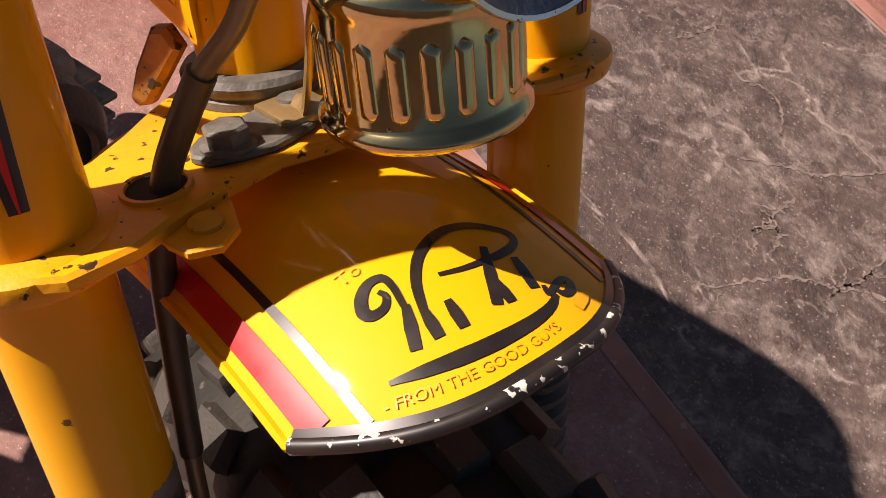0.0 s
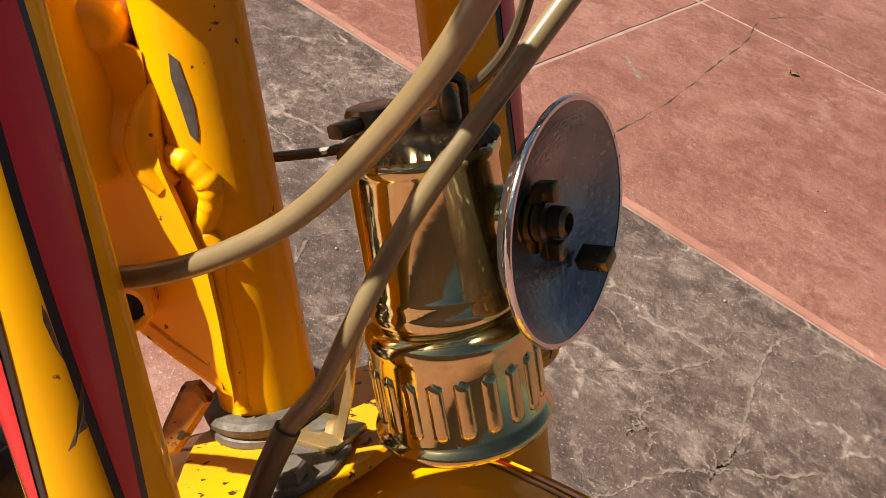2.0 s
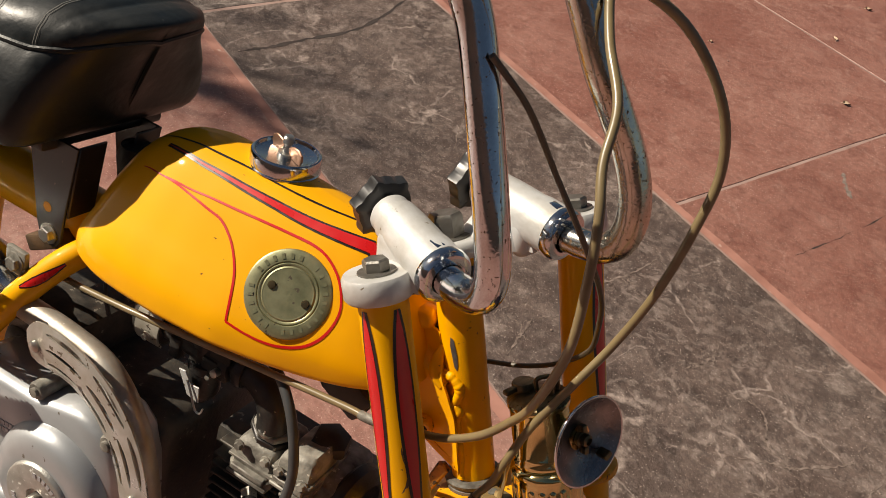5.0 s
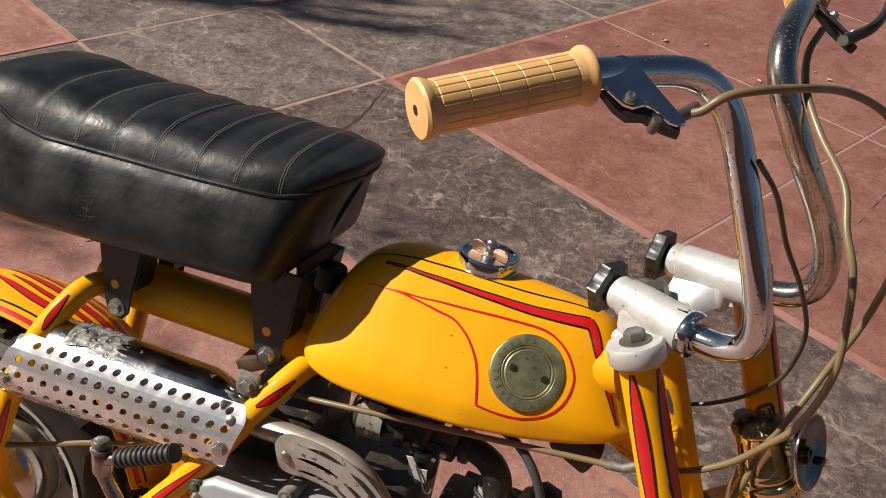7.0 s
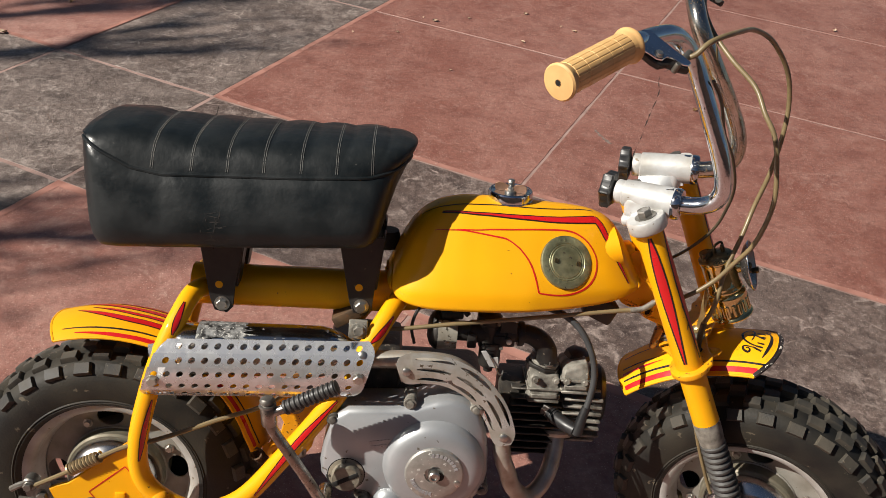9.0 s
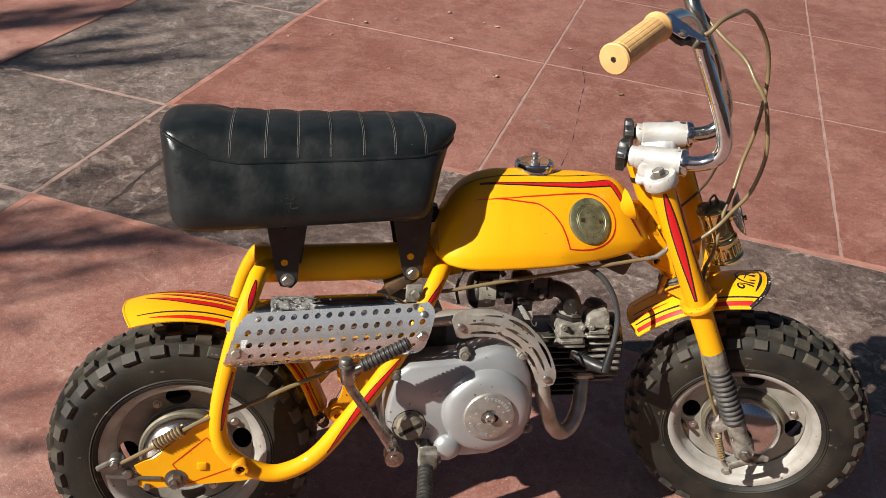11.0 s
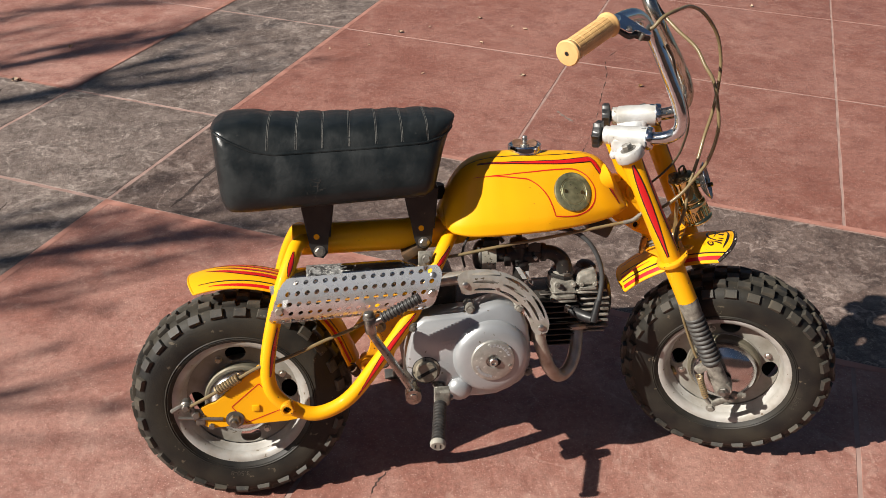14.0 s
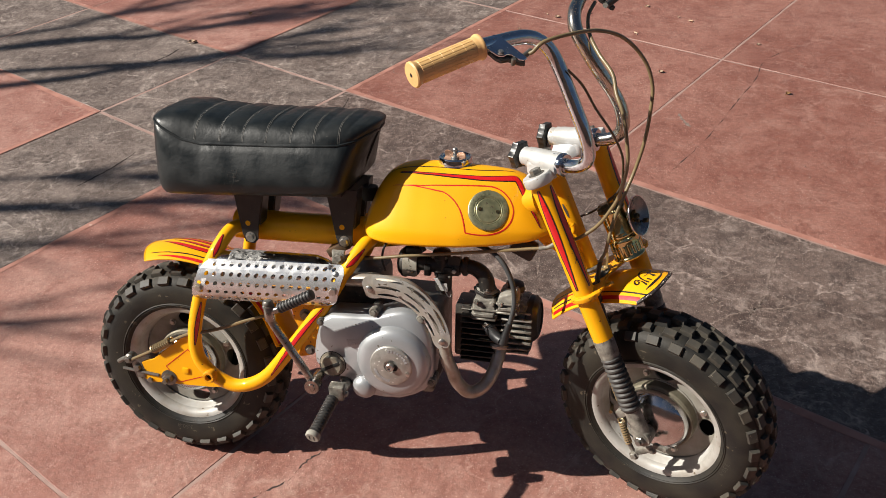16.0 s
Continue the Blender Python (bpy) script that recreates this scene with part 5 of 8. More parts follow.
flange = Shape().plate([(0.571, -0.004), (0.576, -0.019), (0.590, -0.030), (0.605, -0.027), (0.613, -0.010), (0.606, 0.007), (0.590, 0.014), (0.577, 0.011)], lambda x, y, h: (x, y, 0.4020 + h + 0.12 * (0.59 - x)), 0.006, 0.0015)
inlet_flange = part("inlet_flange", flange, DUSTY_ALLOY, engine, "pale cast inlet flange")
for x, y in ((0.594, -0.025), (0.584, 0.010)):
    part("flange_bolt", Shape().hexbolt((x, y, 0.4085 + 0.12 * (0.59 - x)), (0.12, 0, 1), 0.0052, 0.0060, 1.4), STEEL, inlet_flange, "bright flange bolt")
part("tappet_cap", Shape().lathe([(0, 0), (0.017, 0), (0.019, 0.006), (0.017, 0.013), (0.008, 0.017), (0, 0.0175)], (0.640, 0.010, 0.400), (0.1, -0.15, 1), 6), BLACKENED, engine, "black hexagonal tappet cap")
elbow = Shape().tube([(0.545, -0.012, 0.446), (0.566, -0.013, 0.445), (0.582, -0.014, 0.437), (0.591, -0.015, 0.424), (0.594, -0.015, 0.408)], 0.0135, 18, 6, radii=[0.0130, 0.0130, 0.0138, 0.0145, 0.0150])
elbow.lathe([(0, 0), (0.0165, 0), (0.0172, 0.002), (0.0172, 0.007), (0.0160, 0.009), (0, 0.009)], (0.549, -0.012, 0.4455), (1, 0, 0), 20)
part("inlet_pipe", elbow, BLACKENED, engine, "sooty curved inlet pipe")
carb = Shape().lathe([(0, 0), (0.012, 0), (0.0135, 0.003), (0.0135, 0.018), (0.0155, 0.020), (0.0155, 0.045), (0.0125, 0.048), (0.0125, 0.066), (0.017, 0.068), (0.017, 0.078), (0, 0.078)], (0.466, -0.012, 0.444), (1, 0, 0.02), 22)
carb.lathe([(0, -0.012), (0.0150, -0.012), (0.0150, 0.012), (0.0168, 0.014), (0.0168, 0.024), (0.0140, 0.027), (0.0060, 0.029), (0.0045, 0.038), (0, 0.038)], (0.509, -0.012, 0.446), (0.03, 0, 1), 20)
carb.lathe([(0, -0.058), (0.0060, -0.058), (0.0068, -0.052), (0.0130, -0.049), (0.0150, -0.044), (0.0150, -0.022), (0.0172, -0.020), (0.0172, -0.012), (0, -0.012)], (0.514, -0.014, 0.446), (0, 0, 1), 20)
carb.box((0.030, 0.022, 0.016), Matrix.Translation((0.530, -0.016, 0.438)), 0.003)
carb.box((0.012, 0.012, 0.022), Matrix.Translation((0.487, -0.024, 0.438)), 0.002)
carburettor = part("carburettor", carb, BLACKENED, engine, "dark grimy carburettor under the tank")
part("choke_lever", Shape().plate([(0.500, 0.426), (0.507, 0.427), (0.515, 0.417), (0.524, 0.418), (0.526, 0.402), (0.513, 0.404), (0.507, 0.414)], lambda x, z, h: (x, -0.033 - h, z), 0.0016, 0.0003), ALLOY, carburettor, "pale choke lever tag")
part("link_wire", Shape().tube([(0.512, -0.036, 0.421), (0.520, -0.037, 0.408), (0.526, -0.037, 0.396), (0.531, -0.036, 0.394), (0.532, -0.034, 0.399)], 0.0010, 6, 4), STEEL, carburettor, "thin bent link wire")
part("idle_screw", Shape().lathe([(0, 0), (0.0038, 0), (0.0038, 0.009), (0, 0.010)], (0.536, -0.026, 0.441), (0, -1, 0.1), 12), STEEL, carburettor)
for x, z in ((0.497, 0.464), (0.521, 0.464), (0.503, 0.430), (0.527, 0.429)):
    part("carburettor_screw", Shape().lathe([(0, 0), (0.0026, 0), (0.0024, 0.0022), (0, 0.0028)], (x, -0.028, z), (0, -1, 0.2), 10), DUSTY_ALLOY, carburettor)
part("throttle_bracket", Shape().plate([(0.524, 0.452), (0.546, 0.452), (0.546, 0.467), (0.536, 0.470), (0.524, 0.466)], lambda x, z, h: (x, -0.026 - h, z), 0.0022, 0.0004), BLACKENED, carburettor)
drum = Shape().lathe([(0, -0.012), (0.012, -0.012), (0.022, -0.008), (0.0270, -0.002), (0.0282, 0.0), (0.0282, 0.004), (0.0262, 0.005), (0.0262, 0.020), (0.0240, 0.024), (0.0140, 0.029), (0, 0.029)], (0.440, -0.001, 0.440), (1, -0.10, 0), 36)
air_filter = part("air_filter", drum, BLACKENED, engine, "small round black air filter", sharp=50)
band = Shape().rings([[Vector((0.4405 + dx - 0.1 * (r * math.cos(a)) * -1 * 0.1, -0.001 - r * math.cos(a), 0.440 + r * math.sin(a))) for dx, r in ((0.0, 0.0264), (0.0, 0.0292), (0.026, 0.0282), (0.026, 0.0264))] for a in np.linspace(-0.75, 0.85, 18)])
part("filter_band", band, material("scratched_cream_plate", (0.42, 0.40, 0.34), 0.42, 0.3, (0.26, 0.24, 0.19), 70, 0.9, (0.08, 0.065, 0.05), 180, 0.62, 0.2, 300), air_filter, "scratched pale filter clamp")
part("screw", Shape().lathe([(0, 0), (0.0050, 0), (0.0050, 0.0015), (0.0032, 0.0020), (0.0032, 0.0042), (0, 0.0050)], (0.4545, -0.0280, 0.432), (0, -1, -0.2), 14), STEEL, air_filter, "bright clamp screw")
part("filter_top", Shape().box((0.030, 0.026, 0.012), Matrix.Translation((0.459, -0.004, 0.4675)), 0.003), BLACKENED, air_filter)
part("ignition_lead", Shape().tube([(0.636, -0.0755, 0.350), (0.642, -0.0735, 0.366), (0.6485, -0.068, 0.398), (0.648, -0.064, 0.425), (0.640, -0.060, 0.451), (0.626, -0.054, 0.474), (0.607, -0.046, 0.489), (0.585, -0.038, 0.496), (0.555, -0.025, 0.497)], 0.0044, 10, 6), material("greyed_lead_rubber", (0.055, 0.057, 0.058), 0.45, 0, (0.03, 0.03, 0.03), 60, 0.7), engine, "grey-black ignition lead")
capc = Shape().tube([(0.603, -0.041, 0.3415), (0.612, -0.054, 0.3405), (0.622, -0.0665, 0.339), (0.632, -0.0755, 0.338)], 0.0095, 16, 4, radii=[0.0088, 0.0094, 0.0094, 0.0088])
capc.tube([(0.634, -0.0770, 0.334), (0.6365, -0.0765, 0.346), (0.640, -0.0745, 0.360), (0.643, -0.0730, 0.372)], 0.0070, 14, 4, radii=[0.0082, 0.0072, 0.0064, 0.0058])
for f in (0.12, 0.22):
    capc.lathe([(0, -0.0012), (0.0106, -0.0012), (0.0110, 0.0), (0.0106, 0.0012), (0, 0.0012)], Vector((0.603, -0.041, 0.3415)).lerp(Vector((0.632, -0.0755, 0.338)), f), (0.029, -0.0345, -0.0035), 16)
part("spark_plug_cap", capc, PLASTIC, engine, "glossy black spark plug cap")
part("plug_hex", Shape().lathe([(0, 0), (0.0080, 0), (0.0080, 0.010), (0.0052, 0.012), (0, 0.012)], (0.5955, -0.0325, 0.3425), (0.62, -0.72, -0.07), 6), STEEL, engine, "bright spark plug hex")
part("fuel_hose", Shape().tube([(0.488, 0.0, 0.500), (0.470, -0.015, 0.486), (0.480, -0.018, 0.470)], 0.004, 9, 5), BOOT, engine)
part("breather_hose", Shape().tube([(0.43, -0.03, 0.502), (0.412, -0.035, 0.482), (0.405, -0.032, 0.455), (0.41, -0.03, 0.43)], 0.0022, 8, 6), BOOT, engine)
part("crank_lug", Shape().box((0.05, 0.03, 0.04), Matrix.Translation((0.285, -0.01, 0.33)), 0.008), DUSTY_ALLOY, engine)
sump = Shape().box((0.13, 0.11, 0.03), Matrix.Translation((0.44, 0.01, 0.212)), 0.008)
part("sump", sump, DUSTY_ALLOY, engine)

# yellow mounting plate between the frame tubes and the engine
HANG = [(0.228, 0.336), (0.244, 0.350), (0.298, 0.352), (0.300, 0.318), (0.289, 0.300), (0.279, 0.262), (0.266, 0.243), (0.244, 0.237), (0.226, 0.240), (0.212, 0.246), (0.211, 0.259), (0.226, 0.268), (0.236, 0.282), (0.240, 0.299), (0.232, 0.314)]
hang = Shape().plate(HANG, lambda x, z, h: (x, -0.030 - h, z), 0.004, 0.001)
hanger = part("engine_hanger", hang, YELLOW_CHIPPED, frame_part, "chipped yellow engine mounting plate")
part("hanger_bolt", Shape().hexbolt((0.256, -0.0345, 0.3265), (0, -1, 0), 0.0080, 0.007, 1.5), DULL_STEEL, hanger, "dirty hex bolt and washer")
part("hanger_bolt", Shape().hexbolt((0.262, -0.0345, 0.254), (0, -1, 0), 0.0070, 0.007, 1.5), DULL_STEEL, hanger, "dirty hex bolt and washer")
part("hanger_sleeve", Shape().lathe([(0.0060, 0), (0.0125, 0), (0.0130, 0.002), (0.0130, 0.030), (0.0115, 0.032), (0.0060, 0.032), (0.0060, 0)], (0.232, -0.010, 0.254), (0, -1, 0), 22), YELLOW_CHIPPED, hanger, "short yellow pivot sleeve")
part("return_spring", spring((0.204, -0.045, 0.255), (0.212, -0.030, 0.236), 0.0075, 0.0018, 5), RUST, hanger, "rusty coil spring")

# exhaust
pipe = Shape().tube([(0.622, -0.012, 0.300), (0.619, -0.026, 0.276), (0.611, -0.044, 0.250), (0.596, -0.060, 0.231), (0.575, -0.073, 0.228), (0.556, -0.082, 0.250), (0.546, -0.086, 0.276), (0.537, -0.089, 0.300), (0.528, -0.089, 0.345), (0.503, -0.085, 0.395), (0.463, -0.080, 0.426), (0.410, -0.074, 0.428), (0.350, -0.068, 0.422)], 0.0118, 18, 6)
pipe.lathe([(0.012, -0.004), (0.020, -0.004), (0.022, 0.0), (0.020, 0.005), (0.012, 0.005)], (0.622, -0.014, 0.296), (0, -0.4, -1), 18)
exhaust = part("exhaust_pipe", pipe, PIPE, label="bronzed steel exhaust pipe")
muf = Shape().tube([(0.350, -0.066, 0.424), (0.325, -0.066, 0.426), (0.290, -0.066, 0.428), (0.200, -0.066, 0.425), (0.120, -0.066, 0.421), (0.106, -0.067, 0.420)], 0.030, 26, 5, radii=[0.016, 0.021, 0.033, 0.034, 0.033, 0.026])
part("silencer", muf, material("worn_silencer_chrome", (0.74, 0.75, 0.76), 0.17, 1.0, (0.50, 0.49, 0.47), 40, 0.9, (0.10, 0.085, 0.07), 110, 0.665, 0.15, 300), exhaust, "grimy chrome silencer with flaking dark coating")
part("silencer_grime", Shape().add(*(lambda rows: ([p for r in rows for p in r], [(i * 7 + j, i * 7 + j + 1, (i + 1) * 7 + j + 1, (i + 1) * 7 + j) for i in range(24) for j in range(6)]))([[(x, -0.066 + 0.0348 * math.sin(a), (0.424 + 0.012 * (x - 0.2)) + 0.0348 * math.cos(a)) for a in np.linspace(-0.75 + 0.12 * noise.noise((x * 40, 1, 2)), 0.5 + 0.2 * noise.noise((x * 30, 5, 2)), 7)] for x in np.linspace(0.135, 0.286, 25)])),
     material("flaking_black_coating", (0.022, 0.021, 0.021), 0.5, 0.3, (0.36, 0.36, 0.35), 120, 1.0, (0.48, 0.47, 0.44), 260, 0.58, 0.4, 260), exhaust, "flaking black coating", sharp=None)
part("tail_pipe", Shape().tube([(0.112, -0.070, 0.421), (0.090, -0.078, 0.420), (0.076, -0.082, 0.418)], 0.0125, 16, 4), SHIELD, exhaust)
mount = Shape().box((0.024, 0.006, 0.026), Matrix.Translation((0.336, -0.068, 0.464)), 0.002)
mount.hexbolt((0.337, -0.071, 0.464), (0, -1, 0), 0.0075, 0.006)
part("silencer_mount", mount, DUSTY_ALLOY, exhaust, "pale bracket with hex bolt")
part("silencer_strap", Shape().box((0.046, 0.036, 0.016), Matrix.Translation((0.322, -0.012, 0.462)) @ Matrix.Rotation(radians(-30), 4, "Y"), 0.002), RUST, exhaust, "rusted brown silencer strap")


def shield_at(s, t, lift):
    a = t / 0.050
    r = 0.050 + lift
    bulge = 0.05 * (s - 0.08)
    u = (t + 0.043) / 0.0875
    corner = 1 - 0.62 * (max(0.0, abs(2 * u - 1) - 0.45) / 0.55) ** 2.4
    if s > 0.335:
        s = 0.335 + (s - 0.335) * corner
    if s < 0.100:
        s = 0.100 - (0.100 - s) * corner
    s += 0.024 * (u - 0.6)
    return Vector((s, -0.066 - r * math.cos(a) - 0.003, 0.410 + bulge + r * math.sin(a)))


cells = []
rows_t = [-0.043, -0.0255, -0.008, 0.0095, 0.027, 0.0445]
pitch = 0.0158
for k in range(5):
    t0, t1 = rows_t[k], rows_t[k + 1]
    off = 0.5 * (k % 2)
    s0, s1 = 0.0805 + 0.0015 * k, 0.3555
    x = s0 + 0.002 + pitch * off
    if x - s0 > 1e-4:
        cells.append((s0, x, t0, t1, None))
    while x + pitch < s1 - 0.001:
        drop = k == 4 and x < 0.10
        cells.append((x, x + pitch, t0, t1, None if drop else (0.0041, 0.0041)))
        x += pitch
    cells.append((x, s1, t0, t1, None))
guard_shape = perforated(cells, shield_at, 0.0016, 12)
for k in (0, 1):  # rolled edges
    t = rows_t[0] if k == 0 else rows_t[-1]
    guard_shape.tube([shield_at(s, t, 0.0008) for s in np.linspace(0.084, 0.354, 20)], 0.0010, 6, 1)
heat_shield = part("heat_shield", guard_shape, SHIELD, exhaust, "perforated chrome heat shield, scuffed")
o, q = shield_at(0.340, 0.028, 0.0016), shield_at(0.340, 0.028, 0.01)
part("slot_screw", Shape().lathe([(0, 0), (0.0050, 0), (0.0048, 0.0012), (0.0030, 0.0022), (0, 0.0024)], o, q - o, 16), STEEL, heat_shield, "slotted screw")
for s, t, mm in ((0.094, -0.008, PIPE), (0.345, -0.002, STEEL)):
    o, q = shield_at(s, t, 0.0016), shield_at(s, t, 0.01)
    part("bolt", Shape().hexbolt(o, q - o, 0.0068, 0.0055, 1.15), mm, heat_shield)

SLOT_LINE = curve([(0.391, 0.421, 0), (0.416, 0.4285, 0), (0.452, 0.4270, 0), (0.485, 0.4125, 0), (0.511, 0.387, 0), (0.527, 0.358, 0), (0.5345, 0.330, 0)], 10)
slot_len = [0.0]
for a, b in zip(SLOT_LINE, SLOT_LINE[1:]):
    slot_len.append(slot_len[-1] + (b - a).length)


def slot_at(s, t, lift):
    s = min(max(s, 0.0), slot_len[-1])
    t *= (1 - 0.30 * s / slot_len[-1]) * (0.55 + 0.45 * min(1.0, math.sqrt(min(s, slot_len[-1] - s) / 0.014)))
    i = min(max(int(np.searchsorted(slot_len, s)) - 1, 0), len(SLOT_LINE) - 2)
    f = (s - slot_len[i]) / (slot_len[i + 1] - slot_len[i])
    p = SLOT_LINE[i].lerp(SLOT_LINE[i + 1], f)
    w0 = (SLOT_LINE[min(i + 1, len(SLOT_LINE) - 1)] - SLOT_LINE[max(i - 1, 0)]).normalized()
    w1 = (SLOT_LINE[min(i + 2, len(SLOT_LINE) - 1)] - SLOT_LINE[i]).normalized()
    way = w0.lerp(w1, f).normalized()
    side = Vector((-way.y, way.x))
    y = -0.0985 + 7.5 * t * t - 0.010 * (s / slot_len[-1]) - lift
    return Vector((p.x + side.x * t, y, p.y + side.y * t))


total = slot_len[-1]
cells = [(0.0, 0.020, -0.0225, 0.0225, None), (total - 0.022, total, -0.0225, 0.0225, None)]
n_c = 3
for c in range(n_c):
    s0 = 0.020 + (total - 0.042) * c / n_c
    s1 = 0.020 + (total - 0.042) * (c + 1) / n_c
    for r in range(3):
        t0, t1 = -0.0225 + 0.015 * r, -0.0225 + 0.015 * (r + 1)
        cells.append((s0, s1, t0, t1, ((s1 - s0) * 0.44, 0.0030)))
slot = perforated(cells, slot_at, 0.0018, 20)
pipe_guard = part("pipe_guard", slot, material("dull_slotted_alloy", (0.50, 0.50, 0.48), 0.34, 0.5, (0.33, 0.30, 0.24), 45, 0.9, (0.13, 0.105, 0.075), 130, 0.65, 0.15, 260), exhaust, "slotted dull alloy pipe guard")
for s in (0.010, total - 0.012):
    o, q = slot_at(s, 0, 0.0018), slot_at(s, 0, 0.01)
    part("screw", Shape().lathe([(0, 0), (0.0058, 0), (0.0056, 0.002), (0.0035, 0.0035), (0, 0.0037)], o, q - o, 16), STEEL, pipe_guard)

# kick starter
kick = Shape().tube([(0.306, -0.105, 0.247), (0.306, -0.142, 0.247)], 0.0095, 14, 0)
kick.lathe([(0, -0.009), (0.0135, -0.009), (0.0145, 0.0), (0.0135, 0.011), (0.007, 0.011), (0.006, 0.013), (0, 0.013)], (0.306, -0.140, 0.244), (0, -1, 0), 18)
kick.tube([(0.305, -0.141, 0.250), (0.287, -0.146, 0.285), (0.262, -0.150, 0.328), (0.243, -0.152, 0.360), (0.238, -0.153, 0.372)], 0.0072, 12, 6, squash=0.75)
kick.lathe([(0, -0.013), (0.0085, -0.013), (0.0098, -0.010), (0.0098, 0.010), (0.0082, 0.013), (0, 0.013)], (0.237, -0.153, 0.382), (-0.10, 0, 1), 16)
kick.tube([(0.240, -0.154, 0.386), (0.262, -0.155, 0.397)], 0.0060, 10, 0)
kicker = part("kick_starter", kick, material("worn_kick_steel", (0.46, 0.44, 0.41), 0.28, 1.0, (0.16, 0.125, 0.095), 55, 0.9, (0.06, 0.045, 0.03), 160, 0.66, 0.15, 200), label="worn steel kick start lever folded back")
part("pivot_bolt", Shape().lathe([(0, 0), (0.0105, 0), (0.0108, 0.0015), (0.0105, 0.003), (0.0078, 0.0034), (0.0078, 0.0055), (0.0092, 0.006), (0.0092, 0.009), (0.0070, 0.0118), (0.0025, 0.0128), (0, 0.0128)], (0.2355, -0.153, 0.3945), (-0.10, 0, 1), 18), DULL_STEEL, kicker, "domed pivot bolt and washer")
ka, kb = Vector((0.256, -0.155, 0.395)), Vector((0.318, -0.158, 0.4295))
prof = []
for k in range(11):
    h = (kb - ka).length * k / 11
    prof += [(0.0078, h), (0.0094, h + 0.0015), (0.0094, h + 0.0038), (0.0078, h + 0.0052)]
part("kick_rubber", Shape().lathe([(0, 0)] + prof + [(0.0088, (kb - ka).length), (0, (kb - ka).length + 0.002)], ka, kb - ka, 18), BOOT, kicker, "black ribbed rubber")


# foot pegs
pa, pb = Vector((0.350, -0.160, 0.236)), Vector((0.338, -0.232, 0.203))
br = Shape().box((0.026, 0.018, 0.030), Matrix.Translation((0.354, -0.150, 0.243)) @ Matrix.Rotation(radians(12), 4, "X"), 0.002)
br.tube([(0.356, -0.05, 0.232), (0.356, -0.10, 0.232), (0.355, -0.145, 0.238)], 0.009, 12, 3)
br.hexbolt((0.368, -0.150, 0.240), (1, 0, 0), 0.005, 0.005)
peg = part("footpeg", br, DUSTY_ALLOY, label="folding footpeg with ribbed black rubber")
prof = [(0, 0.0)]
L = (pb - pa).length
for k in range(12):
    h = L * (k + 0.3) / 13
    prof += [(0.0092, h), (0.0112, h + 0.0012), (0.0112, h + 0.0036), (0.0092, h + 0.0048)]
rub = Shape().lathe(prof + [(0.0095, L - 0.002), (0, L)], pa, pb - pa, 20)
part("peg_rubber", rub, BOOT, peg, "ribbed black rubber sleeve")
endc = Shape().lathe([(0, -0.002), (0.0125, -0.002), (0.0135, 0.001), (0.0130, 0.005), (0.0110, 0.007), (0, 0.007)], pb, pb - pa, 22)
part("peg_end", endc, material("greyed_rubber", (0.30, 0.29, 0.25), 0.7, 0, (0.20, 0.18, 0.15), 70, 0.8), peg, "pale grey peg end")
wayp = (pb - pa).normalized()
sdp = Vector((1, 0, 0)) - wayp * wayp.x
sdp.normalize()
for k in (-1, 1):
    o = pb + wayp * 0.0068 + sdp * (0.0042 * k)
    up = wayp.cross(sdp)
    part("end_slot", Shape().add([o + sdp * (a * 0.0012) + up * (b * 0.0055) + wayp * 0.0005 for a, b in ((-1, -1), (1, -1), (1, 1), (-1, 1))], [(0, 1, 2, 3)]), DARK, peg, sharp=None)
pl = Shape()
for q in (br, rub, endc):
    pl.add(q.v, q.f)
part("footpeg", mirrored(pl, MID), BOOT, label="folding footpeg with ribbed black rubber")
foot = bike.matrix_basis.inverted() @ Vector((0.30, 0.330, 0.008))
stand = Shape().tube([(0.33, 0.085, 0.215), (0.30, 0.150, 0.150), foot], 0.0085, 12, 4)
stand.box((0.05, 0.03, 0.006), Matrix.Translation(foot) @ Matrix.Rotation(radians(LEAN_DEG), 4, "X"), 0.002)
part("side_stand", stand, DULL_STEEL, label="steel side stand")

# ---- steering head and fork ----
HEAD_R = 0.0178


def head_at(h):
    """The middle of the steering head at a height on the fork's axis."""
    k = (-0.05 - h) / 0.2
    return Vector((-0.0125 - 0.0046 * k, 0.0161 - 0.0058 * k, h))


head_way = (head_at(0.0) - head_at(-1.0)).normalized()
head = Shape().tube([fork(*head_at(-0.022)), fork(*head_at(-0.2265))], HEAD_R, 40, 0)
head_pipe = part("head_pipe", head, YELLOW_SPECKED, label="yellow steering head with a rough weld")


part("head_race", Shape().tube([fork(*head_at(-0.0440)), fork(*head_at(-0.0520))], HEAD_R + 0.0014, 40, 0), BLACKENED, head_pipe, "dark upper bearing race")


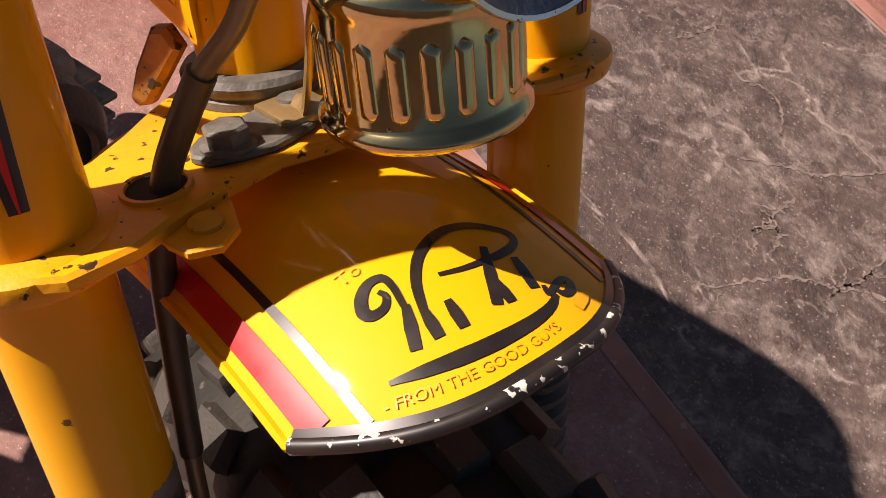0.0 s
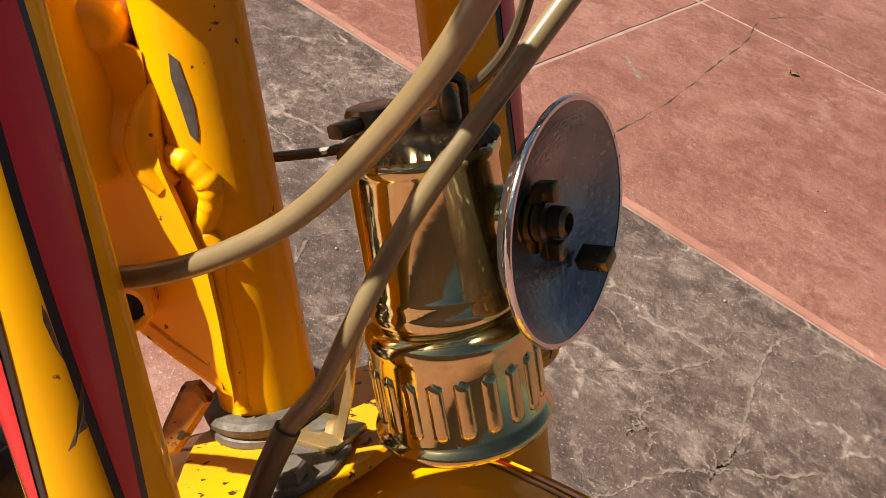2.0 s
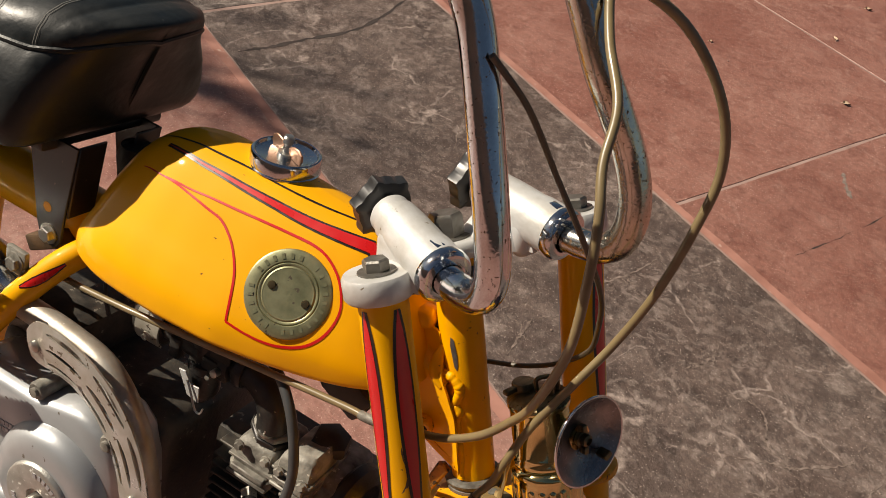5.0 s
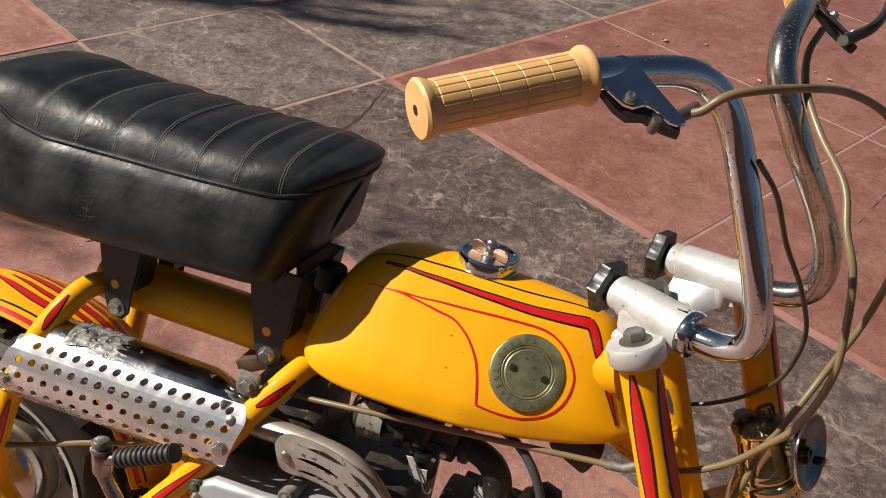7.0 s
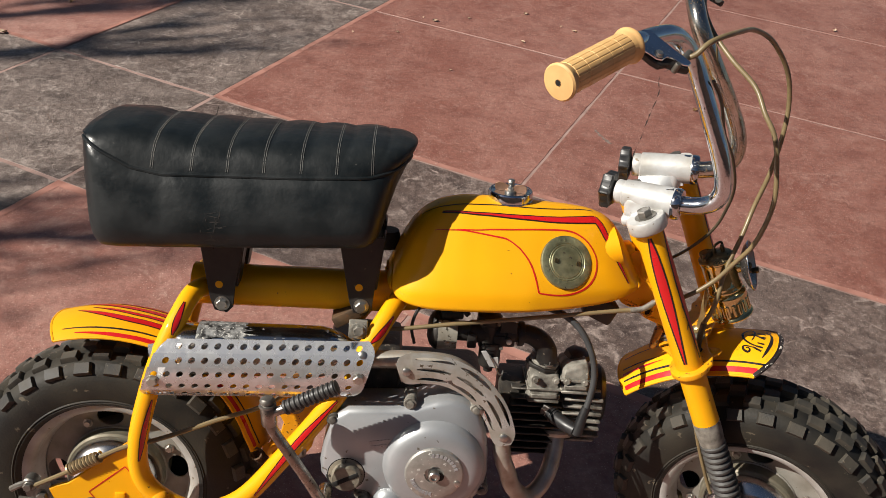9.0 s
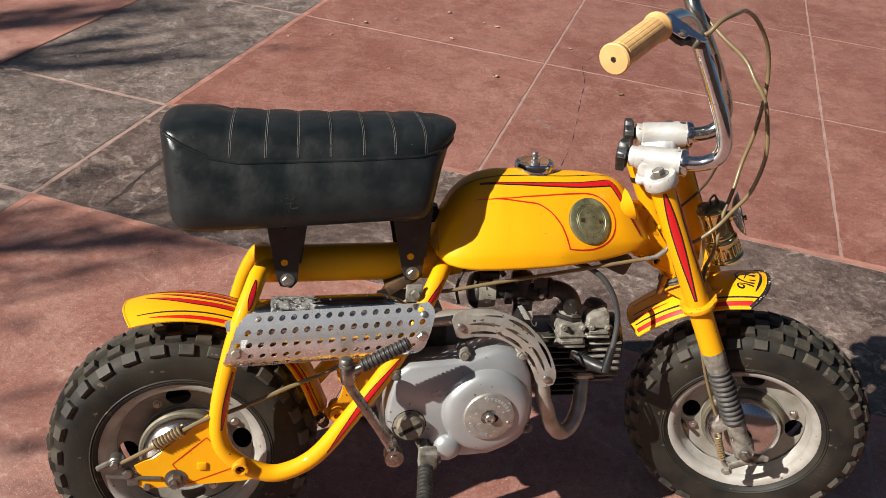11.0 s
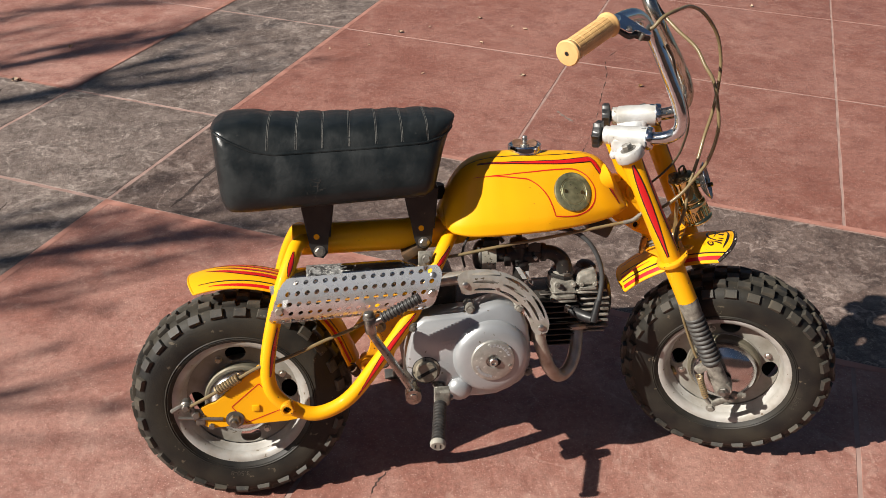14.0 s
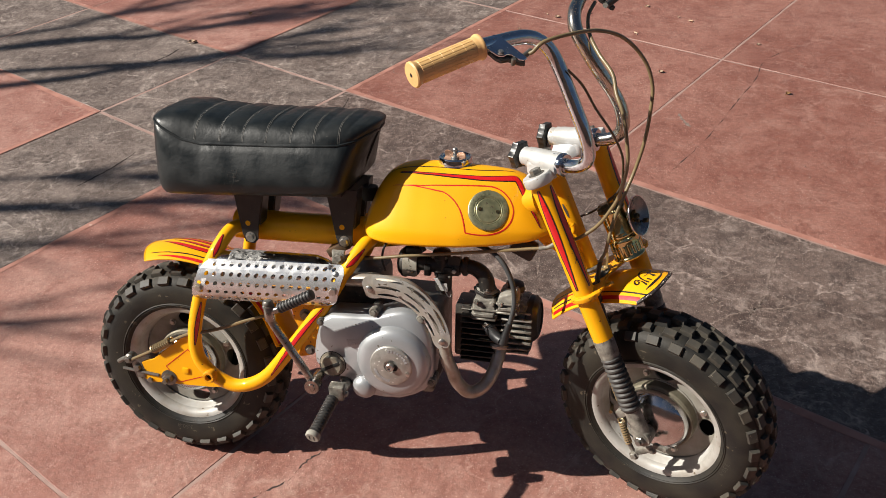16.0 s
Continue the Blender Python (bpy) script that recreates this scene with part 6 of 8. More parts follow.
def gusset_side(y0, out, bare):
    """A flat side plate that tapers down the steering head, hollow towards the top; `bare` ends it short of the pipe's flank higher up."""
    zs = (0.4635, 0.4705, 0.4755, 0.4885, 0.4935, 0.510, 0.535, 0.552, 0.575, 0.600)
    xl = (0.7560, 0.7347, 0.7226, 0.7050, 0.6900, 0.672, 0.662, 0.660, 0.658, 0.658)
    xr = (0.7610, 0.7585, 0.7560, 0.7510, 0.7490, 0.7415, 0.7230 if bare else 0.7290, 0.7100 if bare else 0.7175, 0.7020, 0.6940)
    rows = []
    for z in np.linspace(0.4635, 0.568, 34):
        a, b = float(np.interp(z, zs, xl)), float(np.interp(z, zs, xr))
        e = min(1, max(0, (z - 0.536) / 0.016))
        e = e * e * (3 - 2 * e)
        rows.append([(a + (b - a) * u, y0 + out * (0.0024 + 0.0036 * u ** 4 - 0.0100 * e), float(z)) for u in np.linspace(0, 1, 12)])
    back = [[(x, y - out * 0.003, z) for x, y, z in row] for row in rows]
    return Shape().rings([f + b[::-1] for f, b in zip(rows, back)])


part("head_gusset", gusset_side(0.0004, -1, True), YELLOW_SPECKED, head_pipe, "yellow gusset plate welded to the head, hollow at the top", sharp=60)
part("head_gusset", gusset_side(0.0366, 1, False), YELLOW, head_pipe, sharp=60)
lobe = Shape().tube([(0.7100, 0.0060, 0.5590), (0.7100, 0.0030, 0.5500), (0.7118, 0.0008, 0.5410), (0.7160, -0.0004, 0.5345), (0.7230, -0.0010, 0.5300)], 0.005, 14, 5, radii=[0.0022, 0.0048, 0.0064, 0.0058, 0.0046])
part("weld_lobe", lobe, YELLOW_SPECKED, head_pipe, "thick painted weld at the plate's corner", sharp=80)
web = Shape().plate([(0.690, 0.4945), (0.7050, 0.4895), (0.7226, 0.4765), (0.7347, 0.4715), (0.7560, 0.4650), (0.7540, 0.4720), (0.7347, 0.4775), (0.7226, 0.4825), (0.7080, 0.4950), (0.690, 0.5010)], lambda x, z, h: (x, -0.0030 + h, z), 0.042, 0.001)
part("gusset_web", web, YELLOW_CHIPPED, head_pipe)
part("drain_tube", Shape().lathe([(0.0056, 0), (0.0085, 0), (0.0085, 0.0145), (0.0074, 0.0158), (0.0056, 0.0152), (0.0056, 0)], (0.7185, 0.0000, 0.4890), (0.22, -1, 0.12), 24), YELLOW_CHIPPED, head_pipe, "short yellow lock tube")
part("drain_hole", Shape().lathe([(0, 0.0110), (0.0057, 0.0110), (0, 0.0112)], (0.7185, 0.0000, 0.4890), (0.22, -1, 0.12), 16), DARK, head_pipe)
part("frame_shoulder", Shape().plate([(0.660, 0.5480), (0.668, 0.5495), (0.679, 0.5550), (0.6970, 0.5660), (0.6960, 0.5740), (0.6890, 0.5790), (0.679, 0.578), (0.660, 0.574)], lambda x, z, h: (x, 0.0225 - h, z), 0.0185, 0.0035), YELLOW, head_pipe, "yellow frame shoulder above the gusset", sharp=60)
# a solid black sliver puts the shade of the gap into colour
part("frame_gap", Shape().plate([(0.682, 0.5510), (0.7000, 0.5590), (0.7000, 0.5680), (0.682, 0.5600)], lambda x, z, h: (x, 0.0125 - h, z), 0.0030, 0.0003), DARK, head_pipe, "black sliver painted as the shade under the shoulder")


def on_head(deg, h, r):
    a = radians(deg)
    return fork(*(head_at(h) + Vector((r * math.cos(a), r * math.sin(a), 0))))


weld = curve([(d, h * 1000, 0) for d, h in ((-128, -0.108), (-122, -0.119), (-112, -0.1275), (-92, -0.1305), (-71, -0.1332), (-54, -0.1405), (-58, -0.1480), (-72, -0.1556), (-62, -0.1615), (-66, -0.1690), (-67, -0.1860), (-66, -0.2000), (-71, -0.2160), (-70, -0.2220))], 6)
wr = [0.0030 + 0.0012 * noise.noise((k * 0.42, 3.1, 0)) + (0.0012 if 16 < k < 52 else 0) for k in range(len(weld))]
part("weld_bead", Shape().tube([on_head(p.x, p.y / 1000, HEAD_R - 0.0005) for p in weld], 0.003, 10, 2, radii=wr), YELLOW_SPECKED, head_pipe, "lumpy painted weld bead", sharp=80)
BARE = material("bare_grey_metal", (0.11, 0.10, 0.095), 0.5, 0.4, (0.05, 0.04, 0.035), 200, 0.8)
chip = [(-66, -0.0985), (-58, -0.1010), (-55, -0.1080), (-52, -0.1150), (-53, -0.1225), (-56, -0.1268), (-62, -0.1240), (-65, -0.1160), (-69, -0.1060)]
part("paint_chip", Shape().add([on_head(d, h, HEAD_R + 0.0003) for d, h in chip], [tuple(range(len(chip)))]), BARE, head_pipe, "bare metal paint chip", sharp=None)
race = Shape().lathe([(0.0, -0.2245), (0.0195, -0.2245), (0.0225, -0.2252), (0.0240, -0.2272), (0.0236, -0.2296), (0.0222, -0.2312), (0.0230, -0.2322), (0.0230, -0.2348), (0, -0.2348)], head_at(0.0), head_way, 40)
part("bearing_race", race, PATINA, label="greasy grey bearing race", front=True)
part("steering_stop", Shape().plate([(0.7405, 0.4600), (0.7455, 0.4630), (0.7520, 0.4585), (0.7480, 0.4440), (0.7445, 0.4320), (0.7400, 0.4285), (0.7365, 0.4305), (0.7370, 0.4420)], lambda x, z, h: (x, 0.0035 - h, z), 0.007, 0.0018), YELLOW_RUSTY, head_pipe, "rust-eaten yellow steering stop")

# fork legs, splayed a little towards the top
def leg_at(sgn, h):
    """The middle of a fork leg at a height on the steering axis."""
    k = (-0.05 - h) / 0.2
    if sgn < 0:
        return Vector((0.0247 - 0.0027 * k, -0.0734 - 0.0047 * k, h))
    return Vector((0.0363 - 0.0064 * k, 0.0996 - 0.0068 * k, h))


def leg_way(sgn):
    return (leg_at(sgn, 0.0) - leg_at(sgn, -1.0)).normalized()


LEG_R = 0.0175


def fork_leg(sgn, label):
    o, up = leg_at(sgn, 0.0), leg_way(sgn)
    s = Shape().tube([leg_at(sgn, -0.030), leg_at(sgn, -0.323)], LEG_R, 36, 0)
    leg = part("fork_leg", s, YELLOW, label=label, front=True)
    ring = Shape().lathe([(0.0168, -0.2330), (0.0220, -0.2335), (0.0252, -0.2355), (0.0258, -0.2385), (0.0248, -0.2420), (0.0210, -0.2445), (0.0178, -0.2460), (0.0168, -0.2330)], o, up, 36)
    part("flange", ring, YELLOW_CHIPPED, leg, "chipped yellow flange")
    part("collar", Shape().lathe([(0, -0.320), (0.0174, -0.320), (0.0180, -0.324), (0.0174, -0.345), (0.0165, -0.356), (0, -0.356)], o, up, 28), DUSTY_ALLOY, leg, "grey metal collar")
    prof = [(0, -0.352), (0.0165, -0.352)]
    for k in range(11):
        h = -0.355 - k * 0.0096
        prof += [(0.0150, h), (0.0178, h - 0.0030), (0.0178, h - 0.0058), (0.0150, h - 0.0090)]
    part("boot", Shape().lathe(prof + [(0.0140, -0.463), (0, -0.463)], o, up, 28), GAITER, leg, "greyed black ribbed rubber fork boot")
    low = Shape().tube([leg_at(sgn, -0.455), leg_at(sgn, -0.490), leg_at(sgn, -0.525)], 0.0145, 20, 4, radii=[0.0140, 0.0148, 0.0165])
    low.lathe([(0, -0.014), (0.0155, -0.014), (0.0165, -0.010), (0.0165, 0.010), (0.0150, 0.013), (0, 0.013)], (FW.x, sgn * 0.082, FW.z), (0, sgn, 0), 24)
    part("slider", low, DUSTY_ALLOY, leg, "dusty alloy fork slider")
    nut = Shape().hexbolt((FW.x, sgn * 0.094, FW.z), (0, sgn, 0), 0.0098, 0.009, 1.3)
    nut.tube([(FW.x, sgn * 0.098, FW.z), (FW.x, sgn * 0.108, FW.z)], 0.0048, 10, 0)
    part("axle_nut", nut, DULL_STEEL, leg)
    return leg


right_leg = fork_leg(-1, "yellow fork leg with red spear pinstripes and ribbed boot")
left_leg = fork_leg(1, "yellow fork leg with red spear pinstripe")
arm = Shape().tube([(-0.008, -0.066, -0.478), (-0.014, -0.078, -0.500), (-0.019, -0.080, -0.535), (-0.018, -0.080, -0.556)], 0.0042, 8, 4)
arm.box((0.030, 0.012, 0.016), Matrix.Translation((-0.002, -0.078, -0.470)) @ Matrix.Rotation(radians(-20), 4, "Y"), 0.003)
arm.box((0.044, 0.006, 0.013), Matrix.Translation((0.004, -0.078, -0.553)) @ Matrix.Rotation(radians(-12), 4, "Y"), 0.003)
arm.hexbolt((-0.018, -0.083, -0.560), (0, -1, 0), 0.0066, 0.006)
arm.hexbolt((0.024, -0.082, -0.549), (0, -1, 0), 0.0055, 0.006)
arm.box((0.026, 0.008, 0.010), Matrix.Translation((0.040, -0.080, -0.545)) @ Matrix.Rotation(radians(28), 4, "Y"), 0.003)
part("front_brake_cable", Shape().tube([(0.0100, -0.0700, -0.2700), (0.0030, -0.0730, -0.3300), (-0.0014, -0.0745, -0.3640), (-0.0048, -0.0755, -0.4048), (-0.0063, -0.0765, -0.4380), (-0.0060, -0.0775, -0.4470)], 0.0026, 9, 5), CABLE, label="tan cable running down behind the fork gaiter", front=True)
front_arm = part("front_brake_arm", arm, DUSTY_ALLOY, label="pale alloy front brake arm", front=True)
part("brake_spring", spring((-0.014, -0.081, -0.484), (-0.019, -0.081, -0.534), 0.0052, 0.0016, 10), bpy.data.materials["tan_spring_steel"], front_arm, "tan coil spring")

# lower bridge: a chipped plate welded across the legs
BRIDGE = [(-0.006, -0.072), (-0.004, -0.0526), (-0.014, -0.038), (-0.025, -0.025), (-0.034, -0.012), (-0.034, 0.026), (-0.022, 0.040), (-0.010, 0.053), (0.001, 0.067), (-0.001, 0.086), (0.012, 0.104), (0.044, 0.107), (0.058, 0.092), (0.055, 0.075), (0.048, 0.058), (0.043, 0.042),
          (0.0395, 0.022), (0.038, 0.003), (0.035, -0.0104), (0.0386, -0.0296), (0.043, -0.0445), (0.050, -0.0603), (0.051, -0.078), (0.040, -0.0925), (0.010, -0.0925)]
bridge = part("lower_bridge", Shape().plate(BRIDGE, lambda x, y, h: (x, y, -0.2395 + h), 0.0050, 0.0012), YELLOW_CHIPPED, label="chipped yellow lower fork bridge", front=True)
part("cable_hole", Shape().lathe([(0, 0.0), (0.0088, 0.0), (0, 0.0002)], (0.0263, -0.0444, -0.2342), (0, 0, 1), 24), DARK, bridge)
part("hole_rim", Shape().lathe([(0.0083, -0.0004), (0.0101, -0.0004), (0.0098, 0.0010), (0.0085, 0.0010), (0.0083, -0.0004)], (0.0263, -0.0444, -0.2343), (0, 0, 1), 24), YELLOW_CHIPPED, bridge)
part("guard_tab", Shape().plate([(0.036, -0.053), (0.0482, -0.0525), (0.055, -0.0505), (0.0583, -0.0422), (0.0535, -0.0350), (0.0407, -0.0305), (0.034, -0.031)], lambda x, y, h: (x, y, -0.2405 - 0.06 * (x - 0.036) + h), 0.003, 0.0008), YELLOW_CHIPPED, bridge, "rounded yellow mudguard tab")
part("tab_screw", Shape().lathe([(0, 0), (0.0048, 0), (0.0046, 0.0015), (0.0026, 0.003), (0, 0.0032)], (0.0475, -0.0415, -0.2385), (0.06, 0, 1), 16), YELLOW_CHIPPED, bridge)

# upper bridge and handlebar clamps
CLAMP = {-1: (Vector((-0.009, -0.0375, 0.0085)), Vector((0.057, -0.0455, -0.0195))), 1: (Vector((-0.006, 0.0465, 0.0085)), Vector((0.063, 0.0540, -0.0185)))}
LUG = {-1: (0.0265, -0.0760), 1: (0.0345, 0.0985)}
top_bridge = part("upper_bridge", Shape().box((0.036, 0.12, 0.014), Matrix.Translation((0.006, 0.0, -0.026)), 0.006, 3), ALLOY, label="pale cast alloy fork bridge with bar clamps", front=True, sharp=45)
for sgn in (-1, 1):
    part("fork_lug", Shape().lathe([(0, -0.0335), (0.0225, -0.0335), (0.0240, -0.0315), (0.0240, -0.0190), (0.0225, -0.0165), (0.0, -0.0160)], (*LUG[sgn], 0), (0, 0, 1), 36), ALLOY, top_bridge)
    a, b = CLAMP[sgn]
    part("bar_clamp", Shape().lathe([(0, -0.002), (0.0140, -0.002), (0.0155, 0.0), (0.0150, 0.008), (0.0170, 0.0095), (0.0180, 0.026), (0.0182, 0.050), (0.0190, 0.056), (0.0190, (b - a).length), (0, (b - a).length)], a, b - a, 36), ALLOY, top_bridge, sharp=45)
    part("clamp_foot", Shape().box((0.044, 0.044, 0.016), Matrix.Translation((LUG[sgn][0] - 0.004, LUG[sgn][1] - sgn * 0.018, -0.0245)) @ Matrix.Rotation(radians(sgn * -8), 4, "Z"), 0.008, 3), ALLOY, top_bridge, sharp=45)
    part("clamp_neck", Shape().box((0.054, 0.026, 0.032), Matrix.Translation((0.022, sgn * 0.046, -0.0165)) @ Matrix.Rotation(radians(21), 4, "Y"), 0.009, 3), ALLOY, top_bridge, sharp=45)
for sgn in (-1, 1):  # triangular webs between clamps and lugs
    rows = []
    for v in np.linspace(0, 1, 7):
        x0, x1 = -0.001 + 0.012 * v, 0.050 - 0.004 * v
        top = [(x, sgn * (0.040 + (0.030 if sgn < 0 else 0.048) * v), (0.006 - 0.42 * x) * (1 - v) ** 1.6 - 0.0178 * (1 - (1 - v) ** 1.6) - 0.004 * abs(2 * q - 1) ** 3) for q in np.linspace(0, 1, 7) for x in (x0 + (x1 - x0) * q,)]
        rows.append(top + [(x, y, -0.0325) for x, y, z in top[::-1]])
    part("clamp_web", Shape().rings(rows if sgn > 0 else rows[::-1]), ALLOY, top_bridge, sharp=50)
    rows = []
    for v in np.linspace(0, 1, 7):
        x0, x1 = 0.003 - 0.012 * v, 0.048 - 0.024 * v
        top = [(x, sgn * (0.046 - 0.032 * v), (0.012 - 0.42 * x) * (1 - v) ** 1.2 - 0.0190 * (1 - (1 - v) ** 1.2) - 0.004 * abs(2 * q - 1) ** 3) for q in np.linspace(0, 1, 7) for x in (x0 + (x1 - x0) * q,)]
        rows.append(top + [(x, y, -0.0320) for x, y, z in top[::-1]])
    part("clamp_web", Shape().rings(rows[::-1] if sgn > 0 else rows), ALLOY, top_bridge, sharp=50)
for sgn in (-1, 1):
    part("bolt", Shape().hexbolt((LUG[sgn][0] + 0.001, LUG[sgn][1], -0.0162), (0, 0, 1), 0.0092, 0.0095, 1.45), DULL_STEEL, top_bridge, "dull hex bolt and washer")
part("stem_nut", Shape().hexbolt((-0.003, 0.005, -0.0190), (0, 0, 1), 0.0130, 0.0185, 1.35), DULL_STEEL, top_bridge, "dull steering stem nut")


def star_knob(o, axis):
    ax = Vector(axis).normalized()
    return Shape().lathe([(0, 0.0), (0.0085, 0.0), (0.0095, 0.003), (0.0185, 0.0045), (0.0222, 0.006), (0.0226, 0.0155), (0.0210, 0.0178), (0.0120, 0.0150), (0.0105, 0.0120), (0, 0.0115)], o, ax, 60, wave=lambda t, h: 1.0 if h < 0.004 else 1.0 + 0.17 * max(0.0, math.cos(6 * t)) ** 2 - 0.07)


for sgn in (-1, 1):
    a, b = CLAMP[sgn]
    d = (b - a).normalized()
    part("clamp_knob", star_knob(a - d * 0.001, -d), PLASTIC, label="black star-shaped clamp knob", front=True, sharp=35)
    part("clamp_collar", Shape().lathe([(0.0118, -0.001), (0.0193, -0.001), (0.0200, 0.0008), (0.0198, 0.0060), (0.0182, 0.0085), (0.0140, 0.0095), (0.0118, 0.0090), (0.0118, -0.001)], b, d, 36), CHROME, label="chrome clamp collar", front=True)
    part("collar_lug", Shape().box((0.010, 0.007, 0.003), Matrix.Translation(b + Vector((0.000, 0, 0.0188))) @ Matrix.Rotation(radians(21), 4, "Y"), 0.0008), CHROME, top_bridge)


def bar_points(sgn):
    if sgn < 0:
        return [(0.055, -0.0453, -0.0188), (0.073, -0.0475, -0.0250), (0.092, -0.0495, -0.0275), (0.1095, -0.0515, -0.0220), (0.1215, -0.0530, -0.004), (0.1270, -0.0535, 0.030), (0.1275, -0.0520, 0.070), (0.1272, -0.0500, 0.110), (0.1265, -0.0500, 0.140), (0.1250, -0.0560, 0.164),
                (0.1215, -0.0690, 0.1815), (0.1165, -0.0860, 0.1922), (0.1095, -0.1060, 0.1983), (0.1025, -0.1300, 0.2033), (0.0955, -0.1630, 0.2090), (0.0700, -0.2270, 0.2155)]
    return [(0.061, 0.0538, -0.0178), (0.081, 0.0570, -0.0240), (0.100, 0.0600, -0.0255), (0.115, 0.0622, -0.0185), (0.1252, 0.0632, -0.002), (0.1295, 0.0625, 0.020), (0.1303, 0.0580, 0.045), (0.1308, 0.0490, 0.070), (0.1300, 0.0390, 0.100), (0.1285, 0.0335, 0.130), (0.1270, 0.0310, 0.150), (0.1255, 0.0350, 0.170),
            (0.1240, 0.0500, 0.187), (0.1190, 0.0780, 0.1965), (0.1110, 0.1120, 0.2030), (0.0960, 0.1620, 0.2090), (0.0700, 0.2270, 0.2155)]


GRIP_A, GRIP_B = (0.0950, 0.1640, 0.2095), (0.0525, 0.2670, 0.2165)
for sgn in (-1, 1):
    rusty = sgn > 0
    bar = part("handlebar", Shape().tube(bar_points(sgn), 0.0110, 20, 7), CHROME_RUSTY if rusty else CHROME, label="chrome folding handlebar, pitted with rust", front=True)
    a, b = Vector((GRIP_A[0], sgn * GRIP_A[1], GRIP_A[2])), Vector((GRIP_B[0], sgn * GRIP_B[1], GRIP_B[2]))
    L = (b - a).length
    prof = [(0, -0.001), (0.0172, -0.001), (0.0190, 0.0003), (0.0193, 0.0018), (0.0188, 0.0034), (0.0176, 0.0052), (0.0168, 0.0075), (0.0166, 0.0120)]
    for k in range(5):
        h = 0.013 + (L - 0.021) * k / 5
        e = 0.013 + (L - 0.021) * (k + 1) / 5
        prof += [(0.0161, h), (0.0166, h + 0.0006), (0.0167, (h + e) / 2), (0.0166, e - 0.0006), (0.0161, e)]
    prof += [(0.0166, L - 0.006), (0.0174, L - 0.0038), (0.0186, L - 0.0018), (0.0189, L + 0.001), (0.0172, L + 0.0030), (0.0035, L + 0.0035), (0.0028, L + 0.0005), (0, L)]
    part("grip", Shape().lathe(prof, a, b - a, 176, wave=lambda t, h: 1.0 if h < 0.0125 or h > L - 0.007 else 1.0 - 0.035 * max(0.0, math.cos(18 * t)) ** 10), GRIP, bar, "tan rubber grip with grid of grooves", sharp=30)
    ax = (b - a).normalized()
    part("grip_hole", Shape().lathe([(0, 0), (0.0030, 0), (0, 0.0002)], b + ax * 0.0037, ax, 14), DARK, bar)
    # lever perch and lever
    N0 = Vector((0.1133, sgn * 0.1337, 0.1992))
    tip = Vector((0.1407, sgn * 0.1368, 0.1674))
    pw = (tip - N0).normalized()
    out_way = (b - a).normalized()
    nrm = pw.cross(out_way).normalized()
    if nrm.z < 0:
        nrm = -nrm

    def perch_at(u, v, h, N0=N0, pw=pw, out_way=out_way, nrm=nrm):
        return N0 + pw * u + out_way * v + nrm * (h + 0.0045 * max(0.0, 1 - max(u, 0.0) / 0.025))

    plate2 = Shape().plate([(0.000, 0.000), (-0.010, -0.003), (-0.016, 0.004), (-0.016, 0.032), (0.000, 0.034), (0.010, 0.031), (0.0195, 0.0285), (0.0235, 0.024), (0.0235, 0.015), (0.0270, 0.0115), (0.0400, 0.0098), (0.0435, 0.0060), (0.0435, 0.0005), (0.0410, -0.0015)], perch_at, 0.0026, 0.0007)
    part("lever_perch", plate2, material("blued_chrome" if sgn < 0 else "blued_chrome_worn", (0.86, 0.89, 0.95), 0.16, 1.0, (0.62, 0.62, 0.63), 60, 0.7, (0.10, 0.07, 0.05), 260, 0.68), bar, "chrome brake lever bracket")
    under = Shape().plate([(0.004, 0.032), (0.018, 0.0315), (0.026, 0.028), (0.029, 0.018), (0.040, 0.013), (0.047, 0.006), (0.042, 0.001), (0.020, 0.010), (0.004, 0.018)], lambda u, v, h, f=perch_at: f(u, v, -h - 0.0010), 0.008, 0.0015)
    part("lever_root", under, BRACKET, bar, "black lever root")
    part("pivot_screw", Shape().lathe([(0, 0), (0.0056, 0), (0.0054, 0.0008), (0.0038, 0.0011), (0.0036, 0.0028), (0.0020, 0.0034), (0, 0.0026)], perch_at(0.0165, 0.0215, 0.0026), nrm, 18), STEEL, bar, "bright pivot screw and washer")
    part("cable_post", Shape().lathe([(0, -0.010), (0.0032, -0.010), (0.0034, 0.0), (0.0028, 0.0012), (0, 0.0012)], Vector((0.1343, sgn * 0.1547, 0.1750)), nrm, 14), DULL_STEEL, bar)
    part("cable_adjuster", Shape().tube([(0.1345, sgn * 0.1370, 0.1715), (0.1368, sgn * 0.126, 0.1722), (0.1395, sgn * 0.1165, 0.1738)], 0.0043, 12, 3), DULL_STEEL, bar, "grey cable ferrule")
    if sgn > 0:
        blade = Shape().tube([(0.136, 0.128, 0.172), (0.150, 0.150, 0.176), (0.150, 0.185, 0.184), (0.142, 0.225, 0.192), (0.138, 0.262, 0.196)], 0.0055, 10, 5, radii=[0.0065, 0.0060, 0.0052, 0.0052, 0.0055], squash=0.7)
        blade.lathe([(0, -0.006), (0.004, -0.0055), (0.0068, -0.002), (0.0068, 0.002), (0.004, 0.0055), (0, 0.006)], (0.138, 0.264, 0.1962), (0, 1, 0), 14)
        part("lever_blade", blade, PLASTIC, bar, "black ball-ended brake lever")

